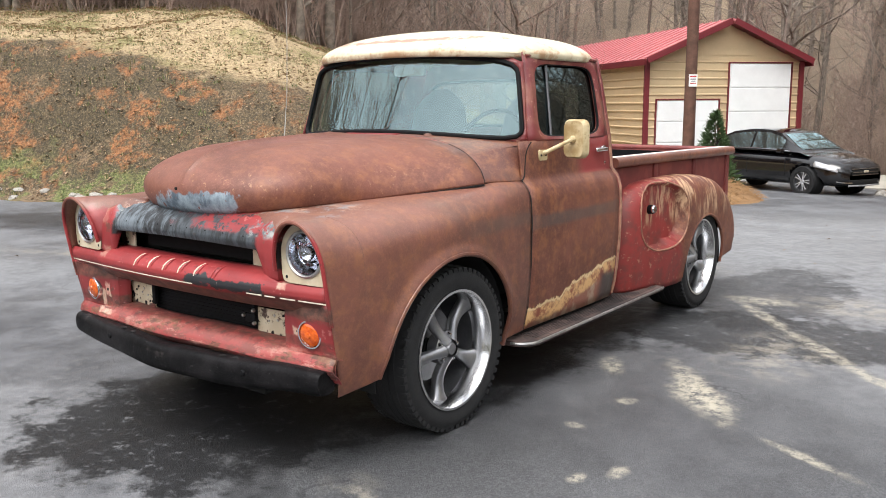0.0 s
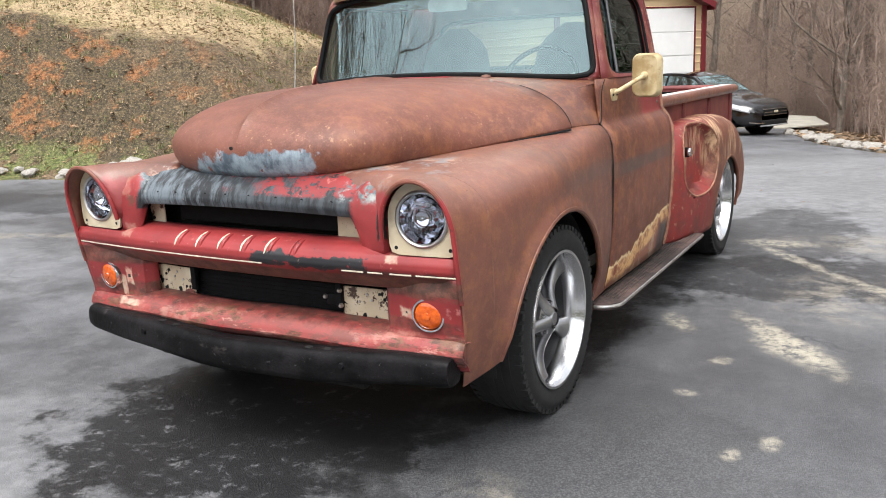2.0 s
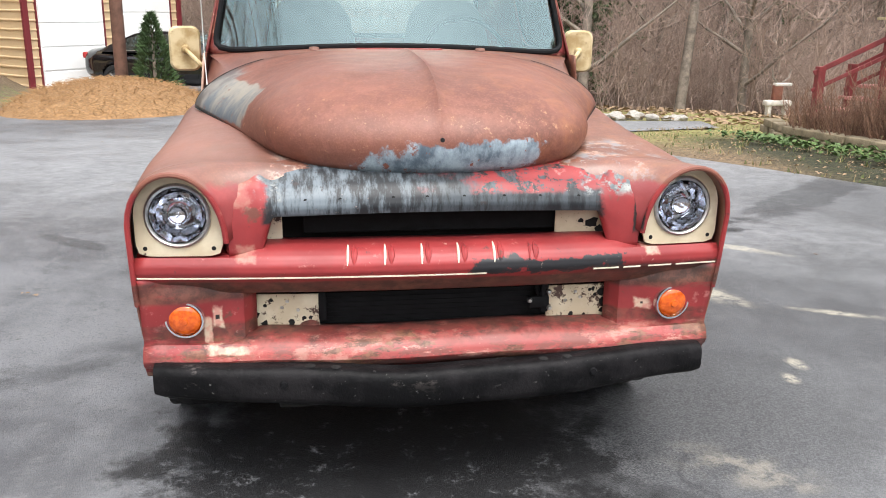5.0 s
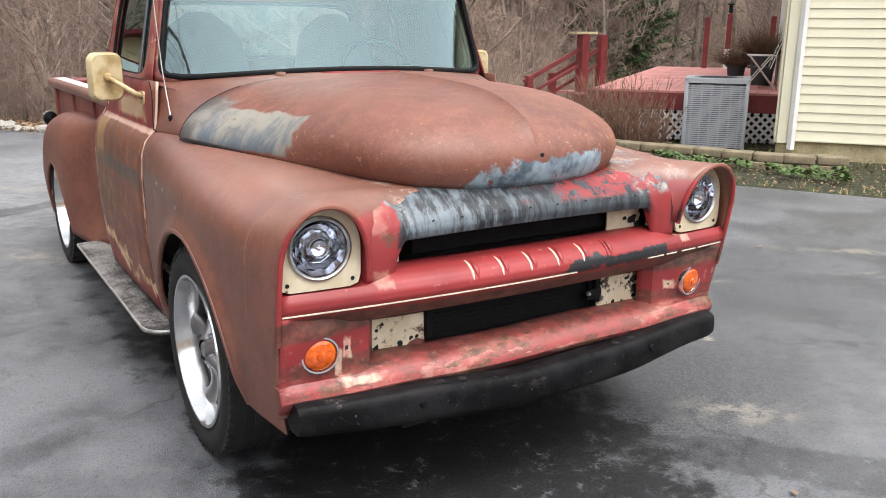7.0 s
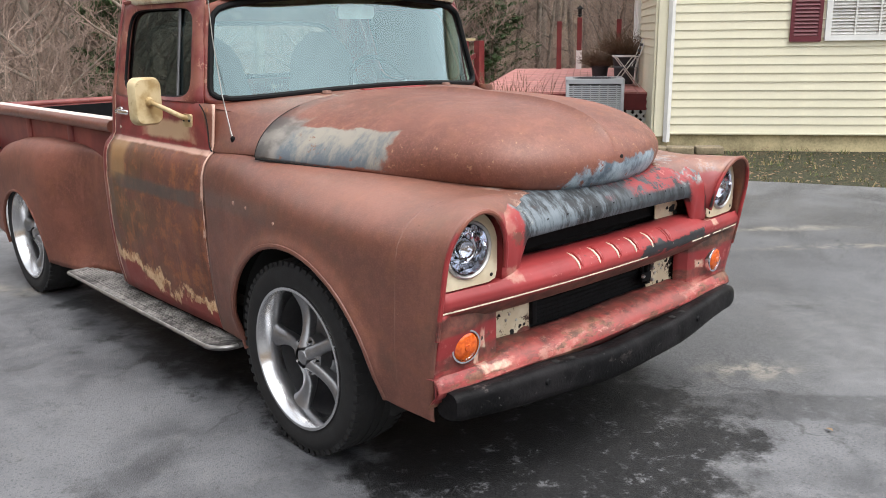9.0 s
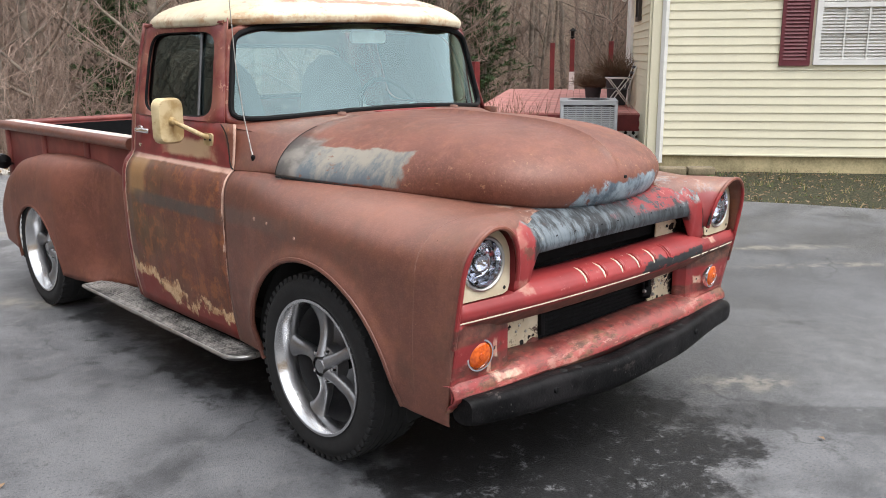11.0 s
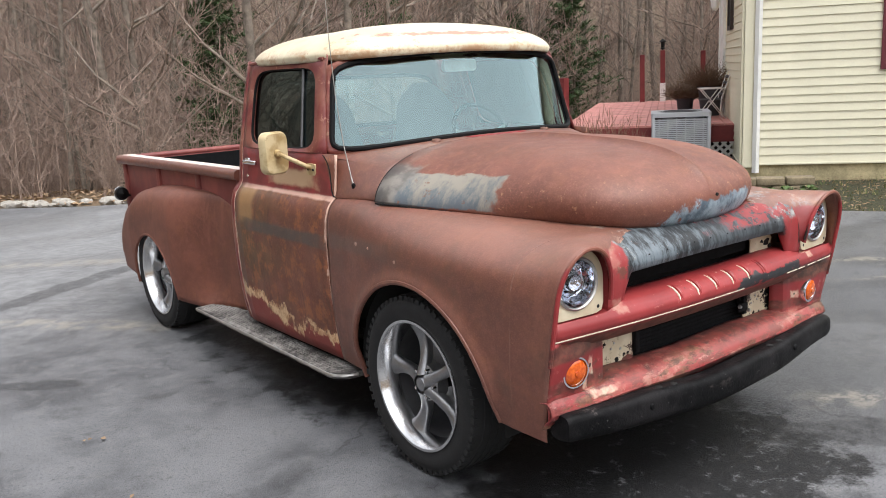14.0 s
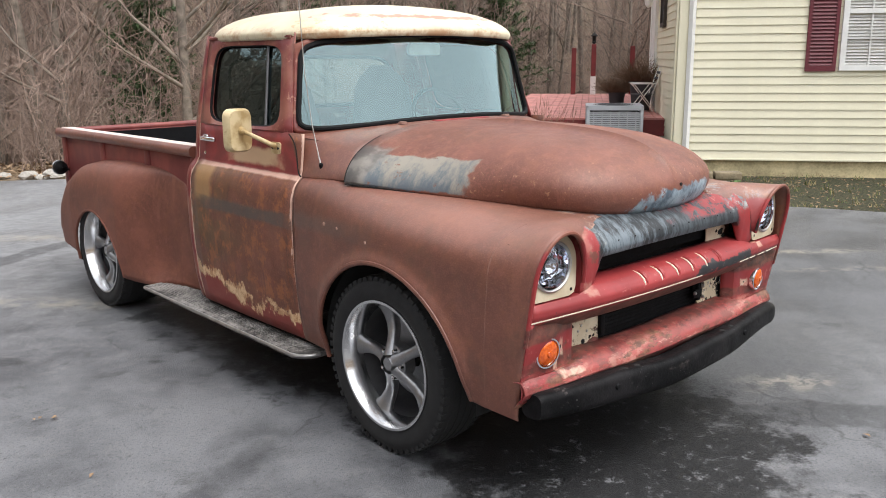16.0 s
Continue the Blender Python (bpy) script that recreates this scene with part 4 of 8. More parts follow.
        so = part("seat_back", grid(span(0, 2 * math.pi, 25)[:-1], span(0, 1, 14), seat, loop=True), M_SEAT, truck, "grey high-backed bucket seat")
        part("seat_cushion", box((x, 1.12, 0.62), (0.46, 0.46, 0.16), 0.05, seg=4), M_SEAT, so)
    wm = pose(0.36, 0.96, 1.13, 62, 0, 0)
    ring = [wm @ Vector((0.19 * math.cos(a), 0.19 * math.sin(a), 0)) for a in span(0, 2 * math.pi, 33)]
    w = part("steering_wheel", tube(ring, 0.011, 8, cap=False), M_DARK, truck)
    for a in (0.3, 2.84, 4.71):
        part("spoke", tube([wm @ Vector((0, 0, -0.02)), wm @ Vector((0.19 * math.cos(a), 0.19 * math.sin(a), 0))], 0.009, 6), M_DULL, w)
    part("column", tube([wm @ Vector((0, 0, -0.01)), (0.36, 0.62, 0.95)], 0.022, 8), M_DASH, w)
    part("rear_view_mirror", plate(rounded(0.20, 0.055, 0.02), 0.018, pose(0.02, 0.735, 1.50, 90, 0, 0)), M_WHITE_PL, truck, "pale rear view mirror")


cab()


def front_face():
    half = span(0.0, 0.425, 25)[1:] + span(0.435, 0.490, 13) + span(0.50, 0.60, 11)
    xs = [-x for x in reversed(half)] + [0.0] + half

    def head(x, t):
        """Header over the upper opening."""
        pts = [(-0.42, 0.925), (-0.57, 0.912), (-0.622, 0.901), (-0.660, 0.882), (-0.682, 0.856), (-0.689, 0.832), (-0.683, 0.812), (-0.655, 0.814)]
        end = [(-0.42, 0.895), (-0.56, 0.908), (-0.63, 0.911), (-0.670, 0.885), (-0.690, 0.84), (-0.697, 0.79), (-0.697, 0.745), (-0.692, 0.695)]
        i = min(int(t), len(pts) - 2)
        e = sstep(abs(x), 0.440, 0.486)
        y, z = (pts[i][j] + (pts[i + 1][j] - pts[i][j]) * (t - i) for j in (0, 1))
        y2, z2 = (end[i][j] + (end[i + 1][j] - end[i][j]) * (t - i) for j in (0, 1))
        z -= 0.012 * (x / 0.5) ** 2 * min(1.0, t / 3)
        y, z = y + (y2 - y) * e, z + (z2 - z) * e
        y += bow(x) * (1 if t > 1 else t)
        z += (hood_edge(y) - 0.003 - z) * sstep(2.6 - t, 0.0, 1.4) * (1 - e)
        y += (max(y, -0.585) - y) * sstep(abs(x), 0.560, 0.585)
        y += 0.012 * e * (1 - sstep(abs(x), 0.485, 0.52)) * sstep(t, 4, 7)
        return (x, y, z)
    fine = span(0, 7, 22)
    ob = part("header_panel", grid(xs, fine, head), M_FACE, truck, "black scraped header with blue-grey bare metal", thick=0.004)
    for x in (-0.36, -0.27, -0.13, -0.04, 0.06, 0.17, 0.27, 0.38):
        p = Vector(head(x, 4.2))
        part("trim_hole", lathe([(0.0001, 0.001), (0.005, 0.001), (0.005, -0.004)], 8, pose(*p, 85, 0, 0) @ Matrix.Translation((0, 0, 0.001))), M_DARK, ob)

    # middle bar across the whole front
    def bar(x, t):
        pts = [(-0.60, 0.722), (-0.660, 0.719), (-0.690, 0.711), (-0.712, 0.697), (-0.724, 0.678), (-0.724, 0.660), (-0.716, 0.645), (-0.702, 0.632), (-0.670, 0.604), (-0.650, 0.584), (-0.60, 0.577)]
        i = min(int(t), len(pts) - 2)
        y, z = (pts[i][j] + (pts[i + 1][j] - pts[i][j]) * (t - i) for j in (0, 1))
        e = sstep(abs(x), 0.50, 0.60)
        if t < 3:
            z -= 0.022 * e
            y = y + 0.0 if t > 1 else y - 0.02 * e
        return (x, y + bow(x), z)
    xs2 = span(-0.803, 0.803, 57)
    ob = part("middle_bar", grid(xs2, span(0, 10, 31), bar), M_FACE, truck, "red middle grille bar with cream pinstripe", thick=0.004)
    for a, b in ((-0.80, 0.12), (0.425, 0.50), (0.515, 0.565), (0.59, 0.66), (0.675, 0.80)):
        part("pinstripe", tube([tuple(Vector(bar(x, 6.05)) + Vector((0, -0.002, 0))) for x in span(a, b, 20)], 0.0033, 6), M_LINE, ob)
    for i in range(6):
        x = -0.247 + 0.0988 * i - 0.008
        pts = [tuple(Vector(bar(x + 0.004 * (1 - t), 1.15 + 2.9 * t)) + Vector((0, -0.003, 0.001))) for t in span(0, 1, 7)]
        part("slot_rib", tube(pts, [0.0015, 0.003, 0.0037, 0.0037, 0.0037, 0.003, 0.0015], 8), M_LINE if i < 5 else M_FACE, ob, "raised rib picked out in cream" if i < 5 else "")
        pts = [tuple(Vector(bar(x + 0.017 + 0.004 * (1 - t), 1.15 + 2.9 * t)) + Vector((0, -0.0005, 0.0))) for t in span(0, 1, 7)]
        part("slot_shoulder", tube(pts, [0.002, 0.006, 0.009, 0.010, 0.009, 0.006, 0.002], 8), M_FACE, ob)

    for s in (-1, 1):
        # lower corner panel with the marker lamp
        def corner(x, t):
            z = 0.365 + 0.274 * t
            y = -0.650 + bow(x)
            y += (nose_y(z) - y) * sstep(x, 0.56, 0.68)
            y += 0.050 * sstep(x, 0.545, 0.505) - 0.020 * sstep(t, 0.35, 0.05)
            y += 0.020 * sstep(z, 0.585, 0.625) * sstep(x, 0.795, 0.74)
            return (s * x, y, z)
        p = part("corner_panel", grid(span(0.505, 0.803, 20), span(0, 1, 14), corner), M_FACE, truck, thick=0.004)
        mk = Vector((s * 0.69, -0.641, 0.518))
        m = pose(*mk, 90, 0, 0) @ pose(0, 0, 0, 4, s * 6, 0)
        lamp = part("marker_lamp", lathe([(0.044, -0.01), (0.044, 0.010), (0.040, 0.015), (0.026, 0.020), (0.0001, 0.022)], 28, m), M_AMBER, truck, "round amber marker lamp")
        part("chrome_ring", lathe([(0.044, 0.004), (0.047, 0.014), (0.052, 0.014), (0.055, 0.006), (0.055, -0.02)], 32, m), M_CHROME, lamp, "chrome ring")
        part("lens_eye", lathe([(0.0001, 0.026), (0.010, 0.025), (0.013, 0.019)], 16, m), M_AMBER, lamp)

        # headlight: plate, bucket, ring, lens
        out = []
        for i in range(40):
            a = 2 * math.pi * i / 40
            c, d = math.cos(a), math.sin(a)
            r = 0.112 * (abs(c) ** 2 + abs(d) ** 2) ** -0.5 if d > 0 else 0.112 * (abs(c) ** 9 + abs(d) ** 9) ** (-1 / 9)
            out.append((c * r, d * r * (1.0 if d > 0 else 0.98)))
        hole = [(0.083 * math.cos(2 * math.pi * i / 40), 0.083 * math.sin(2 * math.pi * i / 40)) for i in range(40)]
        m = pose(s * 0.688, -0.652, 0.808, 90, 0, s * 4)
        bz = part("headlight_bezel", plate(out, 0.008, m, hole=hole), M_BEZEL, truck, "cream headlight surround with chipped paint")
        for x in (-0.088, 0.088):
            part("screw_hole", lathe([(0.0001, 0.0095), (0.006, 0.0095)], 10, m @ Matrix.Translation((x, -0.088, 0))), M_DARK, bz)
        hl = part("headlight", lathe([(0.078, 0.0), (0.078, 0.006), (0.070, 0.018), (0.05, 0.026), (0.025, 0.030), (0.0001, 0.031)], 36, m), M_LENS, truck, "round clear projector headlight with chrome ring")
        part("chrome_ring", lathe([(0.072, 0.008), (0.075, 0.014), (0.080, 0.017), (0.085, 0.014), (0.087, -0.004)], 40, m), M_DULL, hl, "dull metal ring")
        part("black_ring", lathe([(0.069, 0.006), (0.074, 0.008), (0.0745, -0.01)], 36, m), M_DARK, hl)
        # stepped facets, each with a tilt of its own
        bowl, tilt = bmesh.new(), random.Random(70 + s)
        for j, (r0, r1, z0, z1) in enumerate(((0.026, 0.040, -0.034, -0.028), (0.040, 0.055, -0.028, -0.016), (0.055, 0.070, -0.016, 0.005))):
            for i in range(10):
                a0, a1 = (2 * math.pi * (i + k + 0.5 * (j % 2)) / 10 for k in (0, 1))
                dz = [tilt.uniform(-0.002, 0.002) for _ in range(4)]
                vs = [bowl.verts.new(m @ Vector((r * math.cos(q), r * math.sin(q), z + d))) for (r, q, z), d in zip(((r0, a0, z0), (r1, a0, z1), (r1, a1, z1), (r0, a1, z0)), dz)]
                bowl.faces.new(vs)
        part("reflector", bowl, M_REFL, hl, "faceted silver reflector", smooth=False)
        part("reflector_cup", lathe([(0.027, -0.034), (0.020, -0.040), (0.0001, -0.042)], 20, m), M_REFL, hl)
        part("projector_lens", lathe([(0.024, -0.028), (0.024, -0.004), (0.016, 0.004), (0.0001, 0.008)], 20, m), M_LENS, hl)
        part("lamp_bucket", lathe([(0.083, 0.0), (0.08, -0.05), (0.0001, -0.05)], 24, m), M_DARK, hl)
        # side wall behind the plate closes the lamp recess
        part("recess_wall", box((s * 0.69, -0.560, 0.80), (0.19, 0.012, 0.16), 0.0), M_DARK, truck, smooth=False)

    # lower lip
    def lip(x, t):
        pts = [(-0.575, 0.460), (-0.622, 0.459), (-0.654, 0.454), (-0.677, 0.441), (-0.693, 0.422), (-0.699, 0.403), (-0.690, 0.386), (-0.672, 0.372), (-0.655, 0.345)]
        i = min(int(t), len(pts) - 2)
        y, z = (pts[i][j] + (pts[i + 1][j] - pts[i][j]) * (t - i) for j in (0, 1))
        e = sstep(abs(x), 0.48, 0.60)
        if t < 3:
            z -= 0.032 * e * (1 - t / 4)
            y -= 0.05 * e * (1 - t / 3)
        z += 0.006 * math.sin(x * 9) * (1 - e) * 0.6
        return (x, y + bow(x) * 0.9, z)
    part("lower_lip", grid(span(-0.805, 0.805, 57), span(0, 8, 25), lip), M_FACE, truck, "dented red lower valance with faded patches", thick=0.004)

    # what shows through the openings; near-black backing sheets stand for the dark depth
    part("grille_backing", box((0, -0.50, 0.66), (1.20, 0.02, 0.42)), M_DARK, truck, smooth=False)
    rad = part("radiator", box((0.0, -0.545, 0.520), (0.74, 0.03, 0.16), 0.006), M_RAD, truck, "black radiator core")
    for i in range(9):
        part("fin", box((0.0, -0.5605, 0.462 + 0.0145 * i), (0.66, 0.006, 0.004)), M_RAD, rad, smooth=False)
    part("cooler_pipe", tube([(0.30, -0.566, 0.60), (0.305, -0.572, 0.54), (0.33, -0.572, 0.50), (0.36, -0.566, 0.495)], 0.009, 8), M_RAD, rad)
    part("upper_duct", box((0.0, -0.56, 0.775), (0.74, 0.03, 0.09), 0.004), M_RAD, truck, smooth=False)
    chip = random.Random(12)

    def ragged(w, h, rough_out, rough_in):
        """Outline of a plate whose far end and foot have rusted away."""
        out = [(-w / 2, -h / 2 + chip.uniform(0, rough_in)), (-w / 2 + chip.uniform(0, rough_in), h / 2)]
        out += [(-w / 2 + w * k, h / 2 - chip.uniform(0, 0.002)) for k in (0.3, 0.6, 0.85)]
        out += [(w / 2 - chip.uniform(0, rough_out), h / 2 - h * k) for k in span(0.05, 0.95, 9)]
        out += [(w / 2 - w * k, -h / 2 + chip.uniform(0, rough_out * 0.5)) for k in span(0.08, 0.92, 13)]
        return out

    def spot(r):
        k = [r * chip.uniform(0.45, 1.3) for _ in range(9)]
        return [(q * math.cos(2 * math.pi * i / 9), q * math.sin(2 * math.pi * i / 9)) for i, q in enumerate(k)]
    for s in (-1, 1):
        # outlines run outwards from the middle of the truck, face forward
        m = Matrix.Translation((s * 0.430, -0.567, 0.503)) @ pose(0, 0, 0, 90, 0, s * 4) @ Matrix.Diagonal((s, 1, 1, 1))
        pl = part("side_plate", plate(ragged(0.20, 0.105, 0.022 if s > 0 else 0.014, 0.004), 0.005, m), M_PLATE, truck, "cream painted plate rusted through at its end", smooth=False)
        bites = ((0.075, 0.025, 0.014), (0.085, -0.005, 0.016), (0.078, -0.030, 0.010), (0.045, 0.036, 0.008), (-0.02, -0.040, 0.009), (0.02, -0.044, 0.008)) if s > 0 else ((0.078, -0.008, 0.015), (0.055, -0.034, 0.011), (-0.02, -0.036, 0.011), (-0.055, -0.020, 0.008), (-0.075, -0.018, 0.007))
        for dx, dz, r in bites:
            part("rust_hole", plate(spot(r), 0.0012, m @ Matrix.Translation((dx, dz, 0.0056))), M_DARK, pl, smooth=False)
        for dx, dz in ((-0.01, 0.030), (0.035, 0.034), (0.005, 0.012), (0.052, 0.018), (-0.04, 0.004)):
            part("bolt", lathe([(0.0001, 0.009), (0.004, 0.008), (0.006, 0.004)], 8, m @ Matrix.Translation((dx, dz, 0))), M_DARK if dx > 0.03 else M_DULL, pl)
        if s < 0:
            part("red_edge", plate([(-0.099, -0.052), (-0.099, -0.034), (-0.075, -0.026), (-0.05, -0.034), (-0.035, -0.052)], 0.0012, m @ Matrix.Translation((0, 0.002, 0.0056))), M_FACE, pl, "red overspray", smooth=False)
        m = Matrix.Translation((s * (0.415 if s > 0 else 0.462), -0.592, 0.738)) @ pose(0, 0, 0, 90, 0, 0) @ Matrix.Diagonal((s, 1, 1, 1))
        pl = part("upper_side_plate", plate(ragged(0.15 if s > 0 else 0.075, 0.105, 0.02, 0.004), 0.005, m), M_PLATE, truck, "cream painted plate behind the upper opening", smooth=False)
        for dx, dz, r in ((0.0, 0.018, 0.010), (0.035, 0.01, 0.018), (0.055, -0.01, 0.014)) if s > 0 else ((0.02, 0.0, 0.009),):
            part("rust_hole", plate(spot(r), 0.0012, m @ Matrix.Translation((dx, dz, 0.0056))), M_DARK, pl, smooth=False)
        part("stay", box((s * 0.322, -0.585, 0.545), (0.022, 0.02, 0.13), 0.004), M_RAD, truck)
    # bracket and bolts of the oil cooler beside the plate
    br = part("cooler_bracket", box((0.305, -0.592, 0.512), (0.06, 0.012, 0.035), 0.004), M_RAD, truck, "black steel bracket")
    for x, z in ((0.275, 0.52), (0.335, 0.495), (0.332, 0.545)):
        part("bolt", lathe([(0.0001, 0.012), (0.005, 0.011), (0.008, 0.004), (0.008, 0)], 10, pose(x, -0.597, z, 90, 0, 0)), M_DULL, br)

    # bumper: full section, bowed and dipping in the middle
    def bump(x, a):
        c, d = math.cos(a), math.sin(a)
        r = (abs(c) ** 3.4 + abs(d) ** 3.4) ** (-1 / 3.4)
        zc = 0.327 + 0.030 * sstep(abs(x), 0.05, 0.80)
        yc = -0.722 + 0.066 * (abs(x) / 0.8) ** 1.7
        e = 1 - 0.10 * sstep(abs(x), 0.760, 0.775)
        return (x, yc + 0.046 * c * r * e, zc + (0.056 - 0.010 * sstep(abs(x), 0.3, 0.8)) * d * r * e + 0.003 * math.sin(x * 13))
    bm = grid(span(-0.775, 0.775, 61), span(0, 2 * math.pi, 29)[:-1] + [0.0], bump)
    for x in (-0.775, 0.775):
        bm.faces.new([bm.verts.new(bump(x, a)) for a in span(0, 2 * math.pi, 29)[:-1]])
    ob = part("bumper", bm, M_BLACK, truck, "scuffed black steel bumper")
    for x in (-0.43, 0.43):
        part("bolt", lathe([(0.0001, 0.008), (0.009, 0.007), (0.012, 0)], 10, pose(*(Vector(bump(x, math.pi)) + Vector((0, 0.001, 0.012))), 90, 0, 0)), M_RAD, ob)
    for x in (-0.36, -0.29, 0.29, 0.36):
        part("bolt_hole", lathe([(0.0001, 0.002), (0.012, 0.0015), (0.014, 0)], 10, Matrix.Translation(Vector(bump(x, math.pi / 2)) + Vector((0, -0.012, 0.0)))), M_DARK, ob)
    part("frame_horn", box((0, -0.60, 0.27), (0.9, 0.12, 0.05), 0.01), M_DARK, truck)


front_face()


def wheel(x, y, z, s, width, r_out, r_rim):
    m = pose(x, y, z, 0, 90 * s, 0) @ pose(0, 0, 0, 0, 0, -8 if s > 0 else 14)
    h = width / 2
    t = part("tyre", lathe([(r_rim - 0.012, -h * 0.9), (r_rim + 0.03, -h), (r_out - 0.035, -h * 1.02), (r_out - 0.006, -h * 0.86), (r_out, -h * 0.6), (r_out, h * 0.6), (r_out - 0.006, h * 0.86), (r_out - 0.03, h * 1.0), (r_rim + 0.045, h * 1.03), (r_rim + 0.014, h * 0.97), (r_rim - 0.002, h * 0.9), (r_rim - 0.012, h * 0.8)], 72, m), M_TYRE, truck, "low-profile black tyre")
    for q in (-0.45, -0.15, 0.15, 0.45):
        part("tread_rib", lathe([(r_out - 0.002, h * (q - 0.12)), (r_out + 0.003, h * (q - 0.10)), (r_out + 0.003, h * (q + 0.10)), (r_out - 0.002, h * (q + 0.12))], 48, m), M_TYRE, t)
    # shoulder blocks of the tread
    soup = bmesh.new()
    for i in range(60):
        for q in (-1, 1):
            box((r_out - 0.0112, 0, q * h * 0.82), (0.018, 0.021, h * 0.26), 0, soup, Matrix.Identity(4))
            bmesh.ops.rotate(soup, verts=soup.verts[-8:], cent=(0, 0, 0), matrix=Matrix.Rotation(2 * math.pi * (i + 0.5 * (q > 0)) / 60, 3, "Z"))
    soup.transform(m)
    tagged(part("shoulder_tread", soup, M_TYRE, t, smooth=False), kind="stuff")
    rim = part("rim", lathe([(r_rim + 0.004, h * 0.93), (r_rim + 0.002, h * 0.99), (r_rim - 0.008, h * 0.99), (r_rim - 0.014, h * 0.90), (r_rim - 0.028, h * 0.55), (r_rim - 0.030, h * 0.30)], 64, m), M_RIM, truck, "polished outer rim lip")
    part("barrel", lathe([(r_rim - 0.030, h * 0.30), (r_rim - 0.034, -h * 0.5), (r_rim - 0.05, -h * 0.8), (0.10, -h * 0.8), (0.0001, -h * 0.8)], 48, m), M_BARREL, rim)
    part("brake_disc", lathe([(0.0001, -h * 0.30), (0.155, -h * 0.30), (0.155, -h * 0.42), (0.0001, -h * 0.42)], 40, m), M_SPOKE, rim, "dark brake disc")
    for i in range(5):
        mm = m @ pose(0, 0, 0, 0, 0, 72 * i)
        R = r_rim - 0.026
        def sp(t, a):
            r = 0.035 + (R - 0.035) * t
            w = tab(t, [(0, 0.026), (0.3, 0.021), (0.65, 0.024), (0.88, 0.033), (1, 0.050)])
            hh = h * 0.62 - 0.030 * math.sin(math.pi * min(1, t * 0.95)) - 0.020 * t
            return mm @ Vector((r, w * math.cos(a), hh + 0.020 * math.sin(a) * (1 if math.sin(a) > 0 else 1.7)))
        bm = grid(span(0, 1, 12), span(0, 2 * math.pi, 15)[:-1], sp)
        bm2 = grid(span(0, 1, 12), [2 * math.pi * 13 / 14, 2 * math.pi], sp, bm)
        part("spoke", bm2, M_SPOKE, rim, "grey cast five-spoke wheel spoke")
        part("lug_nut", lathe([(0.0001, 0.020), (0.008, 0.018), (0.010, 0)], 8, mm @ pose(0, 0, 0, 0, 0, 36) @ Matrix.Translation((0.056, 0, h * 0.50))), M_CHROME, rim)
    part("hub", lathe([(0.0001, h * 0.62), (0.05, h * 0.60), (0.07, h * 0.50), (0.072, h * 0.1)], 30, m), M_SPOKE, rim)
    part("centre_cap", lathe([(0.0001, h * 0.62 + 0.018), (0.024, h * 0.62 + 0.017), (0.031, h * 0.62 + 0.008), (0.032, h * 0.5)], 24, m), M_SPOKE, rim, "grey centre cap")


for s in (-1, 1):
    wheel(s * 0.718, 0.016, 0.332, s, 0.235, 0.343, 0.250)
    wheel(s * 0.700, 2.743, 0.327, s, 0.275, 0.338, 0.250)
part("front_axle", tube([(-0.70, 0, 0.33), (0.70, 0, 0.33)], 0.035, 8), M_DARK, truck)
part("rear_axle", tube([(-0.70, 2.743, 0.34), (0.70, 2.743, 0.34)], 0.045, 8), M_DARK, truck)
for s in (-1, 1):
    part("chassis_rail", box((s * 0.42, 1.5, 0.33), (0.07, 4.1, 0.13), 0.01), M_DARK, truck)


# the grille and its lamps stand a little forward of the fenders' line
def forward(ob):
    for v in ob.data.vertices:
        k = sstep(-v.co.y, -0.10, 0.45)
        v.co.y -= 0.022 * k
        v.co.z += 0.008 * k
    for c in ob.children:
        forward(c)


for ob in truck.children:
    if not ob.name.startswith(("tyre", "rim", "hood", "front_axle", "chassis")):
        forward(ob)


# ---- running boards, rear fenders and bed ----
R_ARCH = {-1: (2.765, 0.245, 0.335), 1: (2.765, 0.265, 0.345)}


